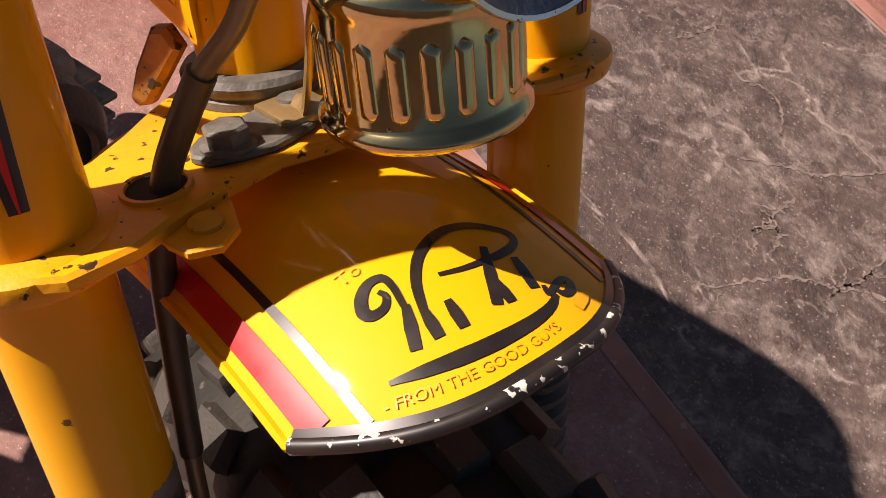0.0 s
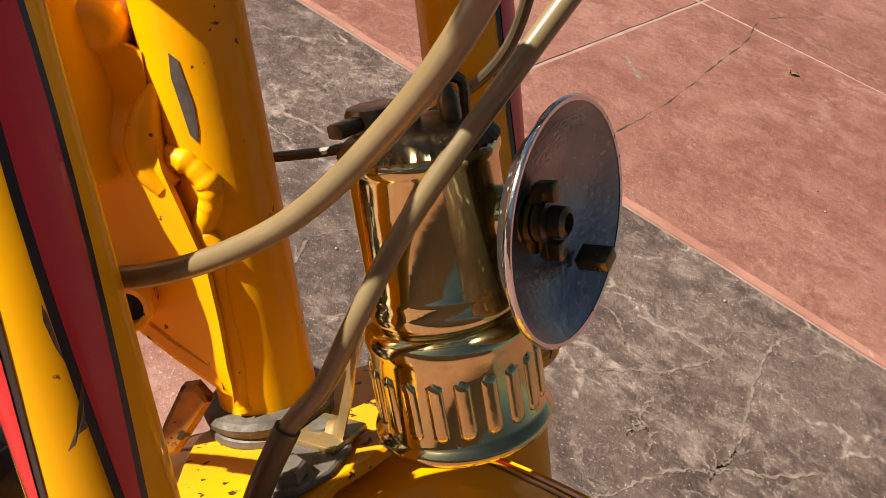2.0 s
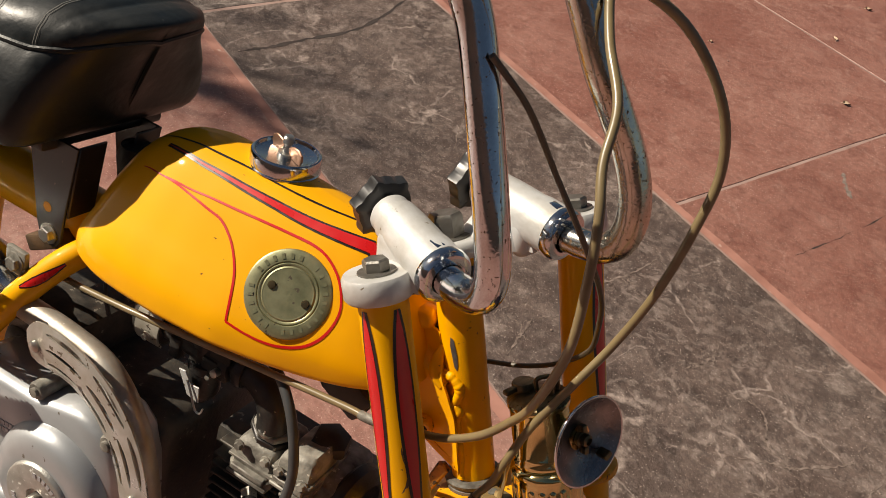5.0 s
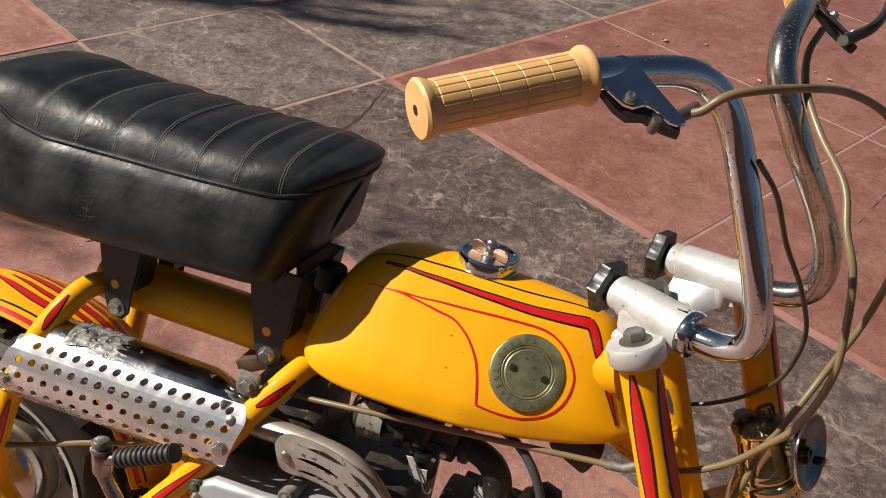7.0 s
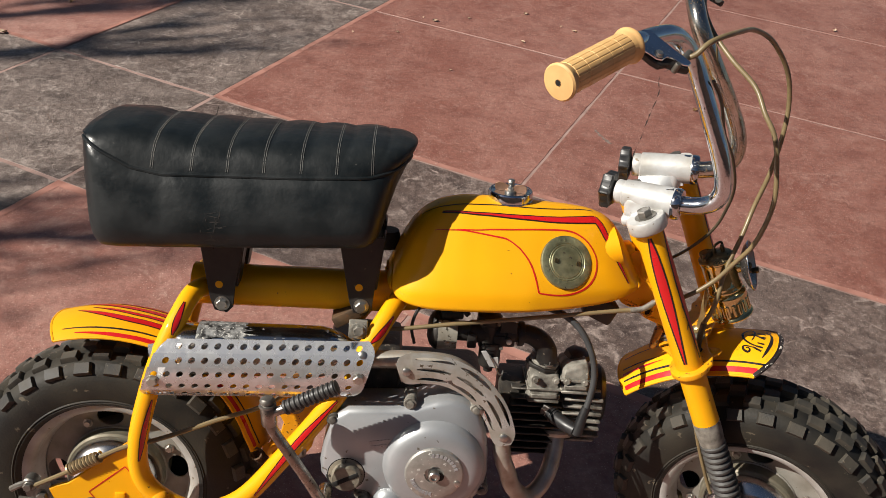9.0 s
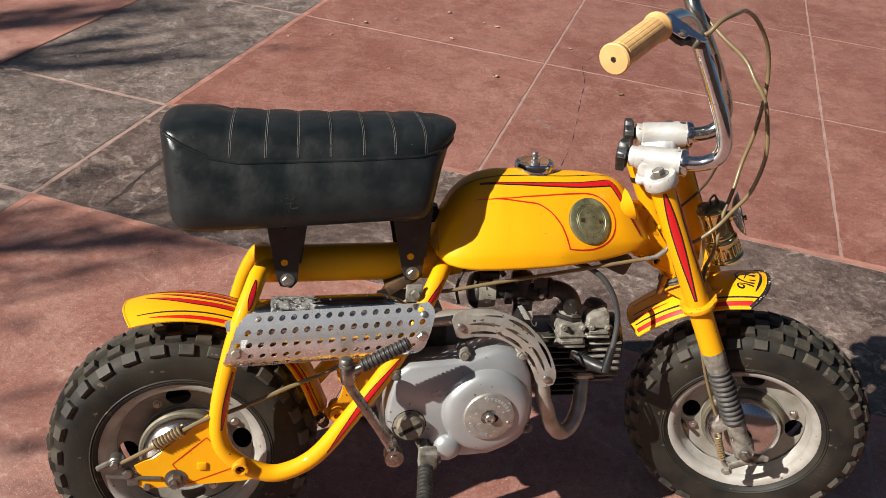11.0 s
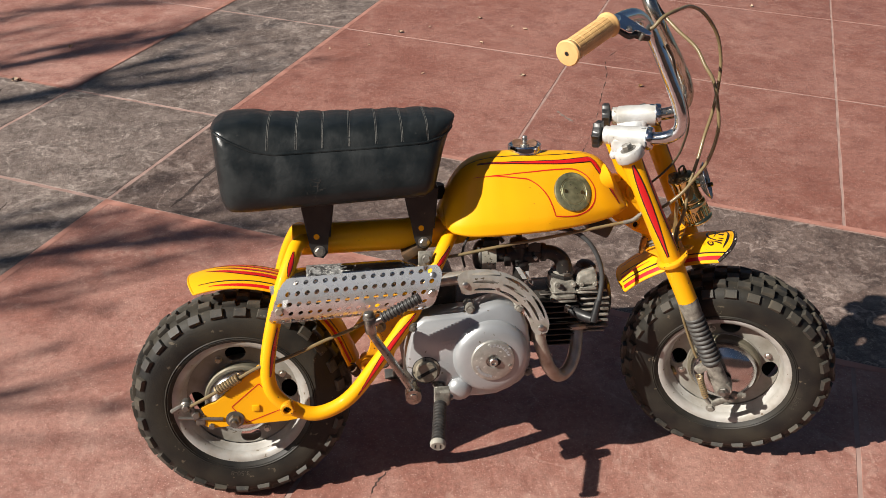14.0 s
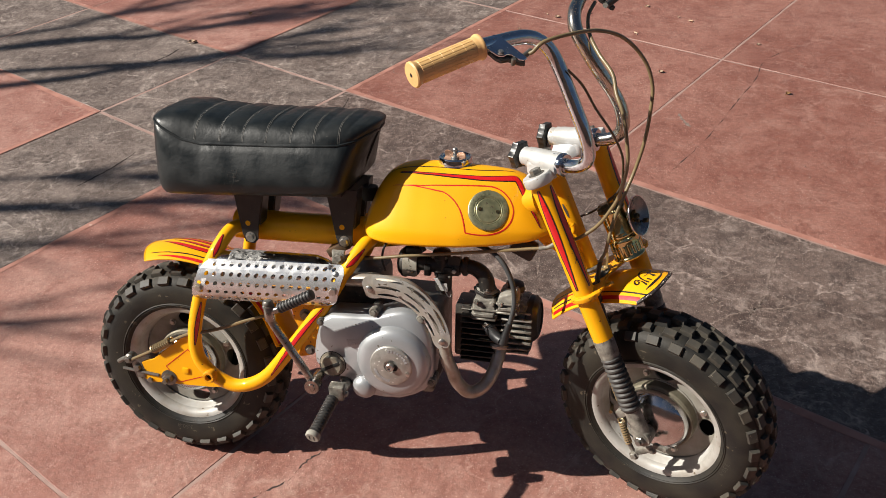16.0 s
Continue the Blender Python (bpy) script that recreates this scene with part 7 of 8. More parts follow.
# cables
CA = [(0.1349, -0.1236, 0.1720), (0.1463, -0.1232, 0.1720), (0.1631, -0.1120, 0.1782), (0.1833, -0.0682, 0.1699), (0.1914, -0.0106, 0.1532), (0.2008, 0.0293, 0.1246), (0.2049, 0.0530, 0.0802), (0.1971, 0.0617, 0.0388), (0.1823, 0.0545, 0.0024), (0.1578, 0.0456, -0.0409), (0.1299, 0.0356, -0.0787), (0.1090, 0.0139, -0.1081), (0.0825, -0.0053, -0.1424),
      (0.0689, -0.0200, -0.1677), (0.0560, -0.0255, -0.1880), (0.0430, -0.0310, -0.2016), (0.0340, -0.0372, -0.2180), (0.0280, -0.0430, -0.2345), (0.0240, -0.0490, -0.262), (0.0200, -0.0560, -0.330), (0.014, -0.0610, -0.400), (-0.004, -0.070, -0.470)]
cable_a = part("front_brake_cable", Shape().tube(CA, 0.0030, 10, 6), CABLE, label="tan brake cable looping from the lever", front=True)
part("cable_sleeve", Shape().tube([(0.0430, -0.0310, -0.2016), (0.0340, -0.0372, -0.2180), (0.0280, -0.0430, -0.2345), (0.0240, -0.0490, -0.262), (0.0200, -0.0560, -0.330)], 0.0040, 12, 6), CABLE_DARK, cable_a, "dark outer sleeve")
CB = [fork(*p) for p in ((0.1238, 0.1173, 0.1844), (0.1272, 0.0789, 0.1718), (0.1363, 0.0472, 0.1493), (0.1530, 0.0238, 0.1180), (0.1732, 0.0055, 0.0845), (0.1795, -0.0154, 0.0570), (0.1851, -0.0268, 0.0312), (0.1803, -0.0336, -0.0030), (0.1667, -0.0402, -0.0475), (0.1367, -0.0450, -0.0897), (0.1058, -0.0420, -0.1143), (0.0772, -0.0461, -0.1325), (0.0451, -0.0539, -0.1431), (0.0146, -0.0575, -0.1460))]
CB += [Vector(p) for p in ((0.7219, -0.0550, 0.5333), (0.7066, -0.0573, 0.5144), (0.6710, -0.0529, 0.5058), (0.6016, -0.0521, 0.4941), (0.5284, -0.0539, 0.4833), (0.4564, -0.0548, 0.4727), (0.4002, -0.0501, 0.4610), (0.3441, -0.0452, 0.4499), (0.3000, -0.0401, 0.4204))]
part("rear_brake_cable", Shape().tube(CB, 0.0030, 10, 6), CABLE, label="tan cable running back under the tank")
CC = [(0.1420, -0.0530, 0.1205), (0.1390, -0.0284, 0.0872), (0.1272, -0.0012, 0.0405), (0.1241, 0.0186, -0.0040), (0.1106, 0.0441, -0.0522), (0.0865, 0.0624, -0.0908), (0.0616, 0.0754, -0.1191), (0.0285, 0.0733, -0.1380), (-0.0049, 0.0654, -0.1473), (-0.0395, 0.0537, -0.1489)]
part("throttle_cable", Shape().tube(CC, 0.0021, 9, 6), CABLE_DARK, label="thin brown throttle cable", front=True)
part("cable_ferrule", Shape().tube([Vector((0.7140, -0.0562, 0.5225)), Vector((0.7000, -0.0568, 0.5125)), Vector((0.6850, -0.0550, 0.5085))], 0.0038, 10, 3), DUSTY_ALLOY)
# plain box for an unidentified dark part under the tank
horn = Shape().box((0.045, 0.03, 0.032), Matrix.Translation((0.655, -0.012, 0.492)) @ Matrix.Rotation(radians(25), 4, "Y"), 0.006)
part("coil", horn, BRACKET, label="small dark box under the tank")

# ---- brass carbide lamp on the lower bridge ----
LX, LY = 0.0705, 0.0148
lamp_base = part("carbide_lamp", Shape().lathe([(0, -0.2192), (0.0236, -0.2192), (0.0268, -0.2187), (0.0277, -0.2172), (0.0275, -0.2155), (0.0258, -0.2143), (0.0251, -0.2131), (0.0251, -0.1892), (0.0253, -0.1876), (0.0257, -0.1858), (0.0254, -0.1839), (0.0242, -0.1819), (0.0215, -0.1804), (0.0194, -0.1796), (0, -0.1796)], (LX, LY, 0), (0, 0, 1), 96), BRASS, label="tarnished brass carbide miner's lamp with ribbed base", front=True, sharp=50)
for k in range(20):
    mid = math.radians(18 * k + 4)
    rib = Shape()
    rows = []
    for i in range(13):
        u = 2 * i / 12 - 1
        h = -0.2020 + 0.0098 * u
        wide = 0.00240 * math.sqrt(max(0.0, 1 - max(0.0, (abs(u) - 0.84) / 0.16) ** 2)) + 0.0001
        row = []
        for v in (-1, -0.86, -0.6, -0.25, 0, 0.25, 0.6, 0.86, 1):
            rise = 0.00115 * (1 - abs(v) ** 5) * min(1.0, (1 - abs(u)) / 0.07)
            a = mid + v * wide / 0.0251
            r = 0.02495 + rise
            row.append((LX + r * math.cos(a), LY + r * math.sin(a), h))
        rows.append(row)
    part("rib", rib.rings(rows, closed=False, caps=False), BRASS, lamp_base, sharp=70)
part("lamp_body", Shape().lathe([(0, -0.1812), (0.0200, -0.1812), (0.0226, -0.1796), (0.0232, -0.1772), (0.0230, -0.1748), (0.0222, -0.1732), (0.0226, -0.1715), (0.0222, -0.1701), (0.0216, -0.1690), (0.0216, -0.1363), (0.0222, -0.1350), (0.0228, -0.1335), (0.0226, -0.1317), (0.0215, -0.1300), (0.0195, -0.1283), (0.0150, -0.1260), (0, -0.1234)], (LX, LY, 0), (0, 0, 1), 72), BRASS, lamp_base, "shiny brass lamp body", sharp=50)
part("lamp_gap", Shape().lathe([(0, -0.1817), (0.0212, -0.1817), (0.0212, -0.1796), (0, -0.1796)], (LX, LY, 0), (0, 0, 1), 48), DARK, lamp_base)
topb = Shape().lathe([(0.0222, -0.1320), (0.0226, -0.1305), (0.0205, -0.1278), (0.0160, -0.1251), (0, -0.1229)], (LX, LY, 0), (0, 0, 1), 120, wave=lambda t, h: 1.0 + (0.025 * math.cos(40 * t) if -0.1312 < h < -0.1255 else 0.0))
topb.lathe([(0, -0.1253), (0.0085, -0.1253), (0.0088, -0.1204), (0.0080, -0.1189), (0, -0.1187)], (LX - 0.010, LY - 0.004, 0), (0, 0, 1), 24)
topb.box((0.005, 0.020, 0.004), Matrix.Translation((LX - 0.010, LY - 0.012, -0.122)), 0.001)
topb.tube([(LX + 0.002, LY - 0.002, -0.1245), (LX + 0.002, LY - 0.002, -0.1155), (LX + 0.006, LY + 0.004, -0.1135), (LX + 0.010, LY + 0.010, -0.1155), (LX + 0.010, LY + 0.010, -0.1245)], 0.0017, 8, 4)
topb.lathe([(0, 0), (0.003, 0), (0.003, 0.006), (0.0015, 0.010), (0, 0.010)], (LX + 0.011, LY + 0.002, -0.1250), (0, 0, 1), 12)
part("lamp_top", topb, BRASS_DARK, lamp_base, "dark knurled lamp top with water door", sharp=40)
# the dish, facing ahead
DO = Vector((0.1005, 0.0231, -0.1543))
DN = Vector((1.0, 0.034, -0.068)).normalized()
dish_prof = [(0.0, 0.0), (0.008, 0.0004), (0.018, 0.0022), (0.027, 0.0050), (0.0330, 0.0085), (0.0337, 0.0092), (0.0335, 0.0099), (0.0325, 0.0097), (0.0265, 0.0062), (0.0178, 0.0034), (0.008, 0.0016), (0.0, 0.0012)]
part("dish", Shape().lathe([(r, h * 1.5) for r, h in dish_prof], DO - DN * 0.0046, DN, 64), REFLECTOR, lamp_base, "worn steel reflector dish", sharp=60)
ring_o = DO - DN * 0.0046 + DN * 0.0141
part("dish_rim", Shape().lathe([(0.0326, -0.0008), (0.0338, -0.0010), (0.0343, 0.0), (0.0338, 0.0010), (0.0326, 0.0008), (0.0326, -0.0008)], ring_o, DN, 64), CHROME, lamp_base, "bright worn dish rim", sharp=60)
part("dish_neck", Shape().lathe([(0, -0.012), (0.0090, -0.012), (0.0075, -0.002), (0.0095, 0.0006), (0, 0.0006)], DO, DN, 24), BRASS, lamp_base)
db = Shape().lathe([(0, 0), (0.0062, 0), (0.0062, 0.0030), (0.0045, 0.0034), (0.0045, 0.0075), (0.0028, 0.0085), (0.0026, 0.0065), (0, 0.006)], DO + DN * 0.001, DN, 16)
for k in (-1, 1):
    o = DO + DN * 0.004 + Vector((0, 0.0, 0.0085 * k))
    db.box((0.006, 0.0042, 0.0055), Matrix.Translation(o), 0.0008)
db.box((0.003, 0.005, 0.021), Matrix.Translation(DO + DN * 0.002), 0.0006)
part("burner_clamp", db, BRASS_DARK, lamp_base, "dark burner nut and clamp")
part("striker", Shape().box((0.010, 0.007, 0.0045), Matrix.Translation(DO + DN * 0.009 + Vector((0, 0.0135, -0.0155))) @ Matrix.Rotation(radians(25), 4, "X"), 0.0008), BRASS_DARK, lamp_base, "dark striker wheel holder")
strap = Shape().tube([(0.018, 0.004, -0.2305), (0.0235, 0.005, -0.2285), (0.028, 0.005, -0.2200), (0.034, 0.004, -0.2090), (0.0395, 0.0040, -0.1950), (0.0450, 0.0080, -0.1830), (0.0495, 0.0110, -0.1740)], 0.0048, 10, 5, squash=0.25)
strap.box((0.020, 0.018, 0.003), Matrix.Translation((0.018, 0.005, -0.2310)), 0.0008)
part("lamp_strap", strap, material("tan_brass_strap", (0.40, 0.29, 0.13), 0.42, 0.7, (0.22, 0.15, 0.07), 80, 0.8, bump=0.2), lamp_base, "brassy mounting strap")
lb = Shape().plate([(0.0120, -0.0250), (0.0155, -0.0290), (0.0215, -0.0315), (0.0275, -0.0290), (0.0310, -0.0210), (0.0330, -0.0110), (0.0300, 0.0020), (0.0220, 0.0150), (0.0080, 0.0160), (0.0060, 0.0000), (0.0090, -0.0120)], lambda x, y, h: (x, y, -0.2345 + h), 0.003, 0.0008)
lb.hexbolt((0.0240, -0.0208, -0.2315), (0, 0, 1), 0.0068, 0.0065, 1.2)
lb.lathe([(0, 0), (0.0045, 0), (0.004, 0.0025), (0, 0.0032)], (0.0137, 0.006, -0.2310), (0, 0, 1), 14)
part("lamp_bracket", lb, PATINA, lamp_base, "oxidised lamp bracket bolted to the bridge")

# ---- hand-painted pinstripes ----
def laid(path, widths, skin, lift=0.0004, across=4, steps=5):
    """A painted line laid on a skin along 3D points."""
    line = curve(path, steps)
    n = len(line)
    rows = []
    for i, p in enumerate(line):
        way = (line[min(i + 1, n - 1)] - line[max(i - 1, 0)]).normalized()
        nn = path_normal(skin, p)
        side = nn.cross(way).normalized()
        w = float(np.interp(i / (n - 1), np.linspace(0, 1, len(widths)), widths)) / 2
        row = []
        for k in np.linspace(-1, 1, across + 1):
            q = p + side * (w * k)
            h, hn = skin.hit(q + nn * 0.006, -nn)
            row.append(h + hn * lift if h else q + nn * lift)
        rows.append(row)
    return Shape().rings(rows, closed=False, caps=False)


def path_normal(skin, p):
    best = None
    for d in (Vector((0, -1, 0)), Vector((0, -0.7, 0.7)), Vector((0, -0.2, 1)), Vector((0.7, -0.7, 0)), Vector((0.6, -0.5, 0.6))):
        d = d.normalized()
        h, hn = skin.hit(p + d * 0.012, -d)
        if h is not None and (best is None or (h - p).length < best[0]):
            best = ((h - p).length, hn)
    return best[1] if best else Vector((0, -1, 0))


def spear(parent, path, widths, skin, label="", edge=0.0024):
    part("pinstripe", laid(path, [w + edge for w in widths], skin, 0.0003), BLACK, parent, "black pinstripe edge", sharp=85)
    part("pinstripe", laid(path, widths, skin, 0.0006), RED, parent, label or "red painted spear", sharp=85)


def tank_line(pts, widths, mat, lift, label, across=2):
    part("pinstripe", strip(pts, widths, tank_at, across, 6, lift), mat, tank, label, sharp=85)


tank_line([(0.4082, 0.0144), (0.4315, 0.0195), (0.4596, 0.022), (0.4865, 0.022), (0.5128, 0.0208), (0.5393, 0.0205), (0.5653, 0.0186), (0.5905, 0.015), (0.6135, 0.0095), (0.632, 0.0055)], [0.0008, 0.0016, 0.0020, 0.0015, 0.0019, 0.0017, 0.0014], BLACK, 0.0004, "thin black pinstripe")
WEDGE = [(0.4339, 0.03), (0.4648, 0.0362), (0.4919, 0.0375), (0.5181, 0.0378), (0.5441, 0.0372), (0.5695, 0.0359), (0.5946, 0.033), (0.6195, 0.0275), (0.6345, 0.0225)]
WEDGE_W = [0.0002, 0.0012, 0.0024, 0.0036, 0.0048, 0.0060, 0.0072, 0.0085, 0.0092]
BARB = [(0.6318, 0.0209), (0.6397, 0.027), (0.6515, 0.0435), (0.6641, 0.056), (0.675, 0.0622), (0.6833, 0.0662)]
BARB_W = [0.0080, 0.0082, 0.0066, 0.0050, 0.0032, 0.0002]
tank_line(WEDGE, [w + 0.0034 for w in WEDGE_W], BLACK, 0.0004, "black pinstripe edge", 4)
tank_line(BARB, [w + 0.0034 for w in BARB_W], BLACK, 0.00045, "black pinstripe edge", 4)
tank_line(WEDGE, WEDGE_W, RED, 0.0008, "red painted wedge", 4)
tank_line(BARB, BARB_W, RED, 0.00085, "red painted wedge", 4)
tank_line([(0.4251, 0.0522), (0.4459, 0.0579), (0.4725, 0.06), (0.498, 0.0584), (0.5235, 0.0561), (0.5485, 0.0532), (0.5734, 0.05), (0.5934, 0.048), (0.6067, 0.0493), (0.6199, 0.0552), (0.6301, 0.0649), (0.6362, 0.0769), (0.6358, 0.0929), (0.6305, 0.107), (0.6212, 0.1185), (0.606, 0.128), (0.592, 0.1324), (0.5769, 0.1341), (0.5608, 0.1342)], [0.0008, 0.0019, 0.0022, 0.0018, 0.0021, 0.0018], RED, 0.0005, "thin red pinstripe")
tank_line([(0.5608, 0.1342), (0.5559, 0.1165), (0.5495, 0.1001), (0.5412, 0.0878), (0.5312, 0.0778), (0.5167, 0.0693), (0.5004, 0.067), (0.4731, 0.0625), (0.4459, 0.0579), (0.4251, 0.0522)], [0.0018, 0.0021, 0.0018, 0.0021, 0.0018, 0.0006], RED, 0.0005, "thin red pinstripe")

loop_skin = Skin(loop)


def on_loop(pts):
    out = []
    for x, z in pts:
        h, hn = loop_skin.hit((x, -0.5, z), (0, 1, 0))
        out.append(h if h else Vector((x, -0.1, z)))
    return out


for pts in (((0.1155, 0.483), (0.1094, 0.463), (0.1055, 0.448)), ((0.0838, 0.366), (0.0734, 0.320), (0.0661, 0.278)), ((0.3162, 0.378), (0.268, 0.317), (0.2135, 0.2345)), ((0.380, 0.479), (0.366, 0.461), (0.353, 0.450))):
    spear(right_loop, on_loop(pts), [0.0004, 0.004, 0.0062, 0.0062, 0.004, 0.0004], loop_skin)


def on_gusset(x, z, lift):
    return Vector((x, -0.1015 - lift, z))


tri_pts = [(-0.0036, 0.2203), (0.0448, 0.2618), (0.0841, 0.2121), (0.0187, 0.188), (-0.0036, 0.2203)]
for a, b in zip(tri_pts, tri_pts[1:]):
    part("pinstripe", strip([a, b], [0.0014, 0.0018, 0.0013], on_gusset, 1), RED, gusset, "thin red pinstripe", sharp=85)


# fork leg spears
def on_leg(sgn):
    o, up = leg_at(sgn, 0.0), leg_way(sgn)

    def f(arc, h, lift):
        a = arc / LEG_R
        r = LEG_R + lift
        return o + up * h + Vector((r * math.cos(a), r * math.sin(a), 0))
    return f


def leg_spear(leg, sgn, deg, top=-0.040, low=-0.221, turn=0.0):
    hs, w = [], []
    for k in range(13):
        u = k / 12
        hs.append((radians(deg + turn * u) * LEG_R, top + (low - top) * u))
        w.append(0.0006 + 0.0100 * math.sin(math.pi * u ** 0.72) ** 1.15)
    w[-1] = 0.0005
    part("pinstripe", strip(hs, [v + 0.0042 for v in w], on_leg(sgn), 8, 4, 0.0003), BLACK, leg, "black pinstripe edge", sharp=85)
    part("pinstripe", strip(hs, w, on_leg(sgn), 8, 4, 0.0006), RED, leg, "red painted spear", sharp=85)


leg_spear(right_leg, -1, -79, turn=-7)
leg_spear(right_leg, -1, -2, turn=-7)
leg_spear(left_leg, 1, 4, turn=4)
leg_spear(left_leg, 1, 76, turn=7)


def leg_chip(pts):
    f = on_leg(-1)
    part("paint_chip", Shape().add([f(a, h, 0.0009) for a, h in pts], [tuple(range(len(pts)))]), RUST, right_leg, "brown paint chip", sharp=None)


leg_chip([(-0.0056, -0.158), (-0.0070, -0.162), (-0.0088, -0.167), (-0.0108, -0.174), (-0.0128, -0.1752), (-0.0096, -0.1716), (-0.0076, -0.1708), (-0.0072, -0.166), (-0.0062, -0.162)])
leg_chip([(-0.0092, -0.139), (-0.0098, -0.143), (-0.0090, -0.150), (-0.0080, -0.154), (-0.0084, -0.148), (-0.0086, -0.142)])


# front mudguard: borders, stripes and the worn script, kept as plain strokes
def on_front(s, y, lift):
    return front_guard(math.degrees(s / 0.277), y, lift)


def front_edge(y):
    return 0.1115 - 0.0279 * abs((y - 0.001) / 0.0555) ** 2.8


def front_line(pts, widths, mat, lift=0.0004, label="", across=2, steps=5):
    part("pinstripe", strip(pts, widths, on_front, across, steps, lift), mat, front_mudguard, label, sharp=85)


ys = [-0.054, -0.051, -0.046, -0.038, -0.028, -0.016, -0.004, 0.008, 0.020, 0.032, 0.042, 0.049, 0.054]
front_line([(front_edge(y) - 0.0024, y) for y in ys], [0.0028, 0.0034, 0.0034, 0.0032, 0.0030, 0.0034, 0.0040, 0.0040], BLACK, 0.0007, "worn black border", 4)
edge_line = [on_front(front_edge(y) + 0.0002, y, -0.0008) for y in np.linspace(-0.0550, 0.0550, 30)]
part("edge_bead", Shape().tube(edge_line, 0.0023, 8, 1), material("chipped_black_edge", (0.012, 0.010, 0.010), 0.4, 0, (0.03, 0.02, 0.015), 60, 0.5, (0.62, 0.58, 0.50), 260, 0.60), front_mudguard, "black rolled edge with pale chips", sharp=85)
for side in (-1, 1):
    front_line([(-0.112, side * 0.0496), (-0.04, side * 0.0496), (0.03, side * 0.0496), (0.0865 if side < 0 else 0.092, side * 0.0494)], [0.0055, 0.0062, 0.0060, 0.0066], RED, 0.0006, "red edge stripe", 4)
    front_line([(-0.112, side * 0.0404), (-0.04, side * 0.0404), (0.03, side * 0.0402), (0.0948, side * 0.0404)], [0.0022, 0.0027, 0.0022, 0.0026], BLACK, 0.0004, "thin black pinstripe")
for side in (-1, 1):
    front_line([(-0.112, side * 0.0310), (-0.075, side * 0.0308), (-0.045, side * 0.0300)], [0.0034, 0.0030, 0.0004], RED, 0.0006, "red pinstripe")
    front_line([(-0.112, side * 0.0225), (-0.075, side * 0.0228), (-0.050, side * 0.0232)], [0.0022, 0.0020, 0.0004], BLACK, 0.0004, "thin black pinstripe")
front_line([(-0.112, 0.0), (-0.080, 0.0), (-0.050, 0.0)], [0.0022, 0.0018, 0.0004], BLACK, 0.0004, "thin black pinstripe")
front_line([(0.0903, -0.0318), (0.0936, -0.0240), (0.0965, -0.0152), (0.0984, -0.0053), (0.0988, 0.0060), (0.0974, 0.0141), (0.0948, 0.0190)], [0.0012, 0.0034, 0.0044, 0.0044, 0.0036, 0.0026, 0.0014], BLACK, label="black swash", across=4)
front_line([(0.0835, -0.0152), (0.0786, -0.0134), (0.0721, -0.0102), (0.0662, -0.0051), (0.0628, 0.0009), (0.0613, 0.0081), (0.0627, 0.0152), (0.0665, 0.0214), (0.0703, 0.0247), (0.0743, 0.0226), (0.0762, 0.0169), (0.0764, 0.0103), (0.0757, 0.0029), (0.0737, -0.0041)], [0.0018, 0.0026, 0.0030, 0.0032, 0.0026, 0.0022, 0.0024, 0.0026, 0.0018, 0.0012], BLACK, label="black flourish")
front_line([(0.0760, -0.0170), (0.0692, -0.0155), (0.0652, -0.0160), (0.0643, -0.0197), (0.0666, -0.0234), (0.0704, -0.0254), (0.0729, -0.0241), (0.0730, -0.0207), (0.0705, -0.0185), (0.0681, -0.0192)], [0.0018, 0.0022, 0.0026, 0.0034, 0.0034, 0.0028, 0.0020, 0.0014], BLACK, label="black flourish")
front_line([(0.0908, 0.0180), (0.0938, 0.0171), (0.0915, 0.0230), (0.0915, 0.0266), (0.0944, 0.0259), (0.0958, 0.0220), (0.0940, 0.0203)], [0.0014, 0.0018, 0.0024, 0.0026, 0.0024, 0.0018], BLACK, label="black flourish")
for a, b in (((0.0760, -0.0165), (0.0880, -0.0222)), ((0.0800, -0.0140), (0.0890, -0.0158)), ((0.0815, -0.0075), (0.0905, -0.0092)), ((0.0720, 0.0130), (0.0900, 0.0020)), ((0.0830, 0.0070), (0.0912, 0.0060)), ((0.0790, 0.0180), (0.0905, 0.0150))):
    front_line([a, b], [0.0022, 0.0034, 0.0030], BLACK, label="black script stroke")


# faint marker words along the edge
def faint(body, size, line, start):
    s = lettering(body, size)
    xs = [v[0] for v in s.v]
    path = curve([Vector((*p, 0)) for p in line], 12)
    arc = [0.0]
    for p, q in zip(path, path[1:]):
        arc.append(arc[-1] + (q - p).length)
    out = Shape()
    for x, y, z in s.v:
        d = start + x - min(xs)
        cx, cy = np.interp(d, arc, [p.x for p in path]), np.interp(d, arc, [p.y for p in path])
        ax, ay = np.interp(d + 0.001, arc, [p.x for p in path]), np.interp(d + 0.001, arc, [p.y for p in path])
        way = Vector((ax - cx, ay - cy, 0))
        way = way.normalized() if way.length > 1e-9 else Vector((0, 1, 0))
        up = Vector((-way.y, way.x, 0))
        out.v.append(tuple(on_front(cx + up.x * y, cy + up.y * y, 0.0006)))
    out.f = s.f
    part("marker_writing", out, FADED, front_mudguard, "faded marker writing", sharp=85)


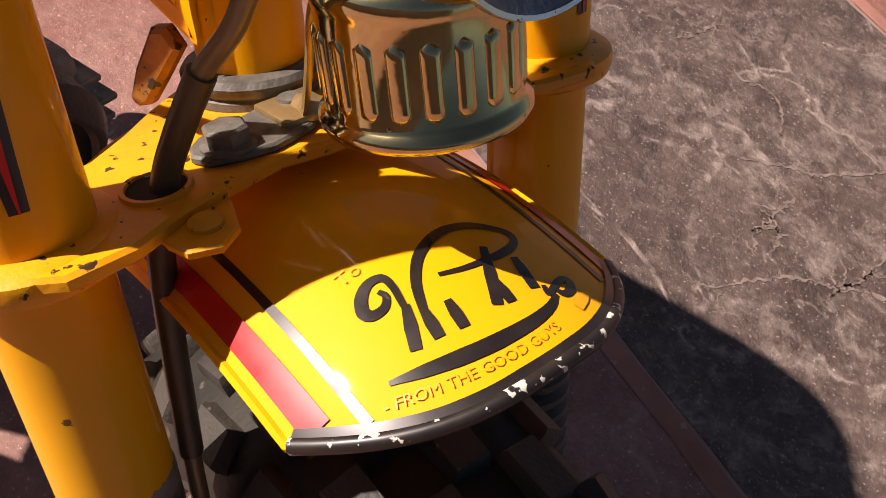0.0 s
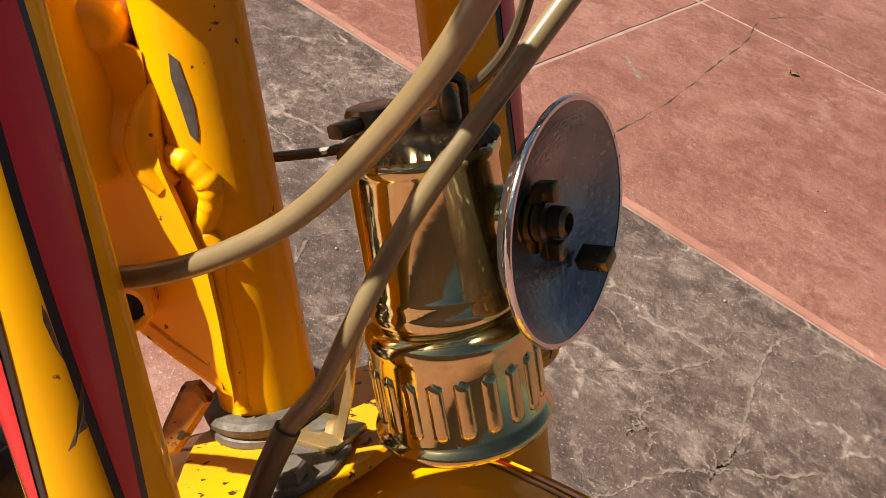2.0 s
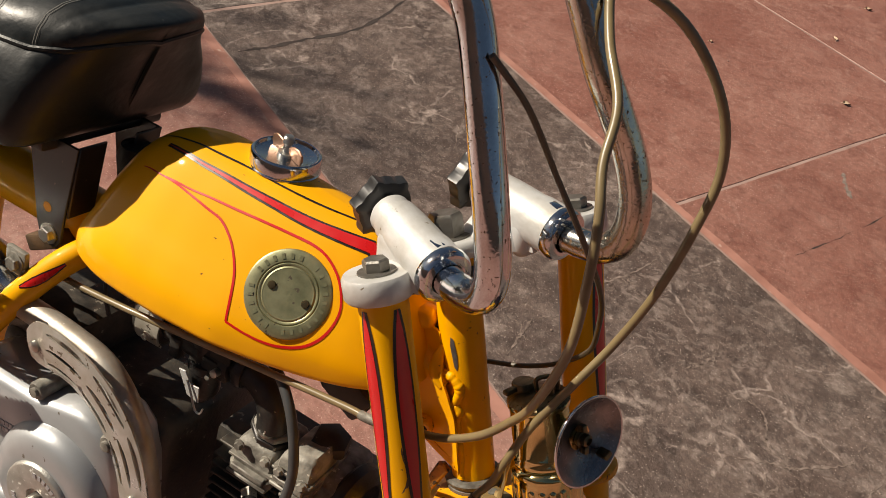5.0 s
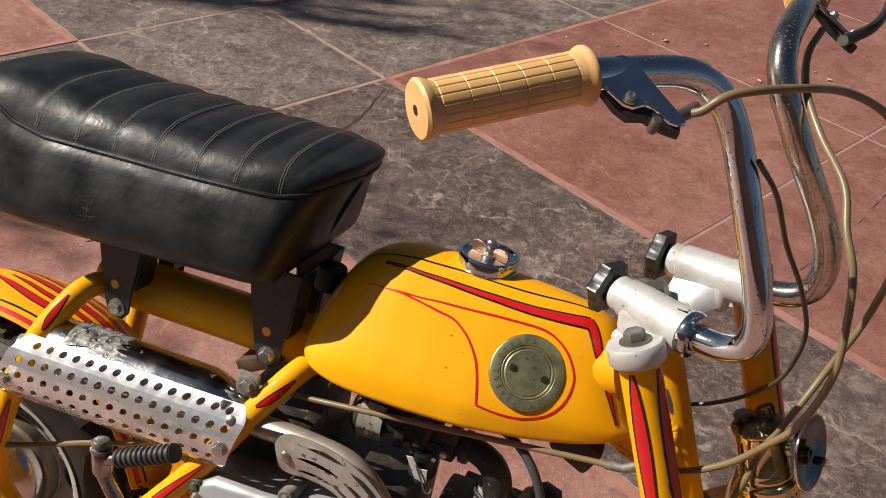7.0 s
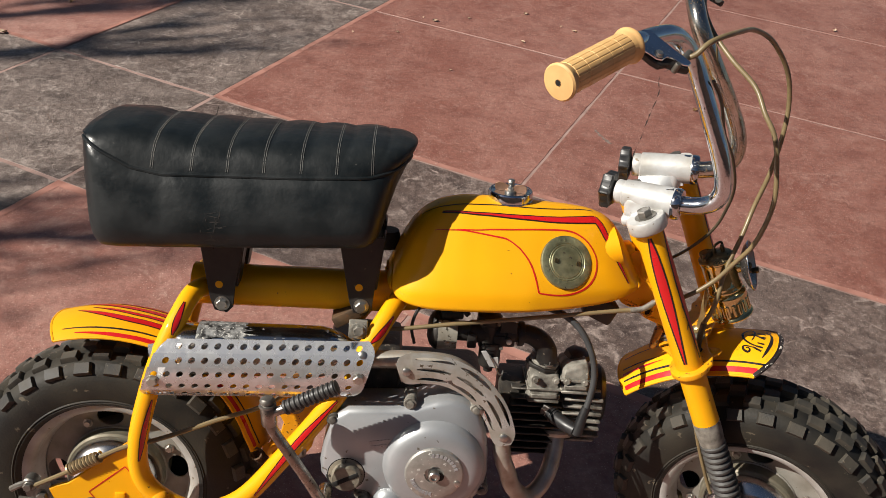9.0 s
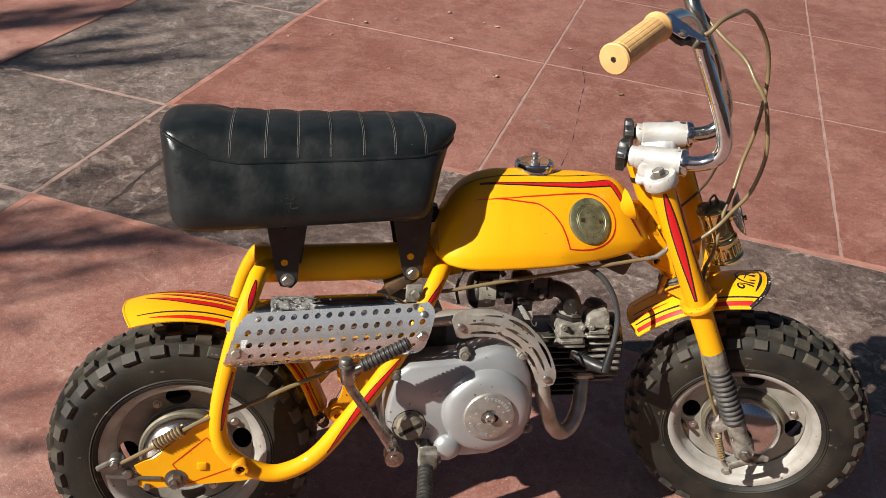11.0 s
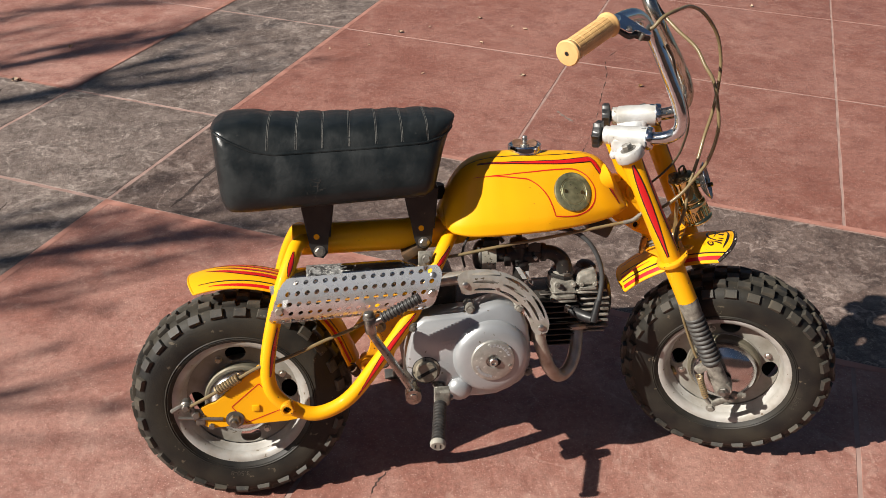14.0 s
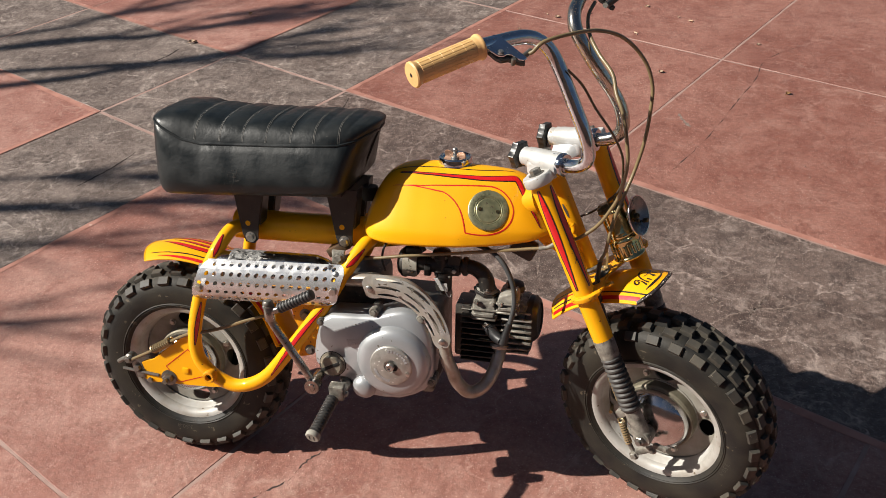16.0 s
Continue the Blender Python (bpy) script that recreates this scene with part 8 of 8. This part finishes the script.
faint("- FROM THE GOOD GUYS", 0.0043, [(0.0950, -0.0375), (0.0990, -0.0290), (0.1023, -0.0190), (0.1043, -0.0080), (0.1047, 0.0040), (0.1030, 0.0160), (0.0985, 0.0290)], 0.001)
faint("To", 0.006, [(0.060, -0.026), (0.060, -0.010)], 0.001)
front_line([(0.1010, 0.0215), (0.0975, 0.0290)], [0.003, 0.0034, 0.002], FADED, label="faded marker stroke")


# rear mudguard
def on_rear(s, y, lift):
    return rear_guard(math.degrees(s / 0.24), y, lift)


def rear_line(pts, widths, mat, lift=0.0004, label="", across=3):
    part("pinstripe", strip(pts, widths, on_rear, across, 6, lift), mat, rear_mudguard, label, sharp=85)


for side in (-1, 1):
    rear_line([(-0.040, side * 0.0440), (0.0115, side * 0.0458), (0.08, side * 0.0455), (0.16, side * 0.0450), (0.24, side * 0.0445), (0.298, side * 0.0440)], [0.0008, 0.0045, 0.0052, 0.005, 0.005, 0.005], RED, 0.0006, "red edge stripe")
    rear_line([(-0.058, side * 0.0372), (0.0, side * 0.0376), (0.08, side * 0.0372), (0.16, side * 0.0370), (0.24, side * 0.0368), (0.300, side * 0.0366)], [0.0012, 0.0022, 0.002, 0.002, 0.002, 0.002], BLACK, label="thin black pinstripe")
FLAMES = [[(-0.048, 0.001), (-0.0166, -0.0098), (0.018, -0.018), (0.053, -0.0200), (0.16, -0.0200)], [(-0.052, 0.026), (-0.0175, 0.0194), (0.0167, 0.0130), (0.06, 0.0100), (0.16, 0.0100)], [(-0.030, 0.008), (0.0, 0.001), (0.030, -0.0045), (0.06, -0.0050), (0.16, -0.0050)], [(-0.034, 0.033), (0.0, 0.029), (0.030, 0.0255), (0.06, 0.0245), (0.16, 0.0245)]]
for k, pts in enumerate(FLAMES):
    wide = 0.0078 if k < 2 else 0.0050
    rear_line(pts, [0.0016, wide * 0.75 + 0.0024, wide + 0.0026, wide + 0.0026, wide + 0.0026], BLACK, 0.0003, "black flame edge", 4)
    rear_line(pts, [0.0002, wide * 0.75, wide, wide, wide], RED, 0.0006, "red painted flame", 4)
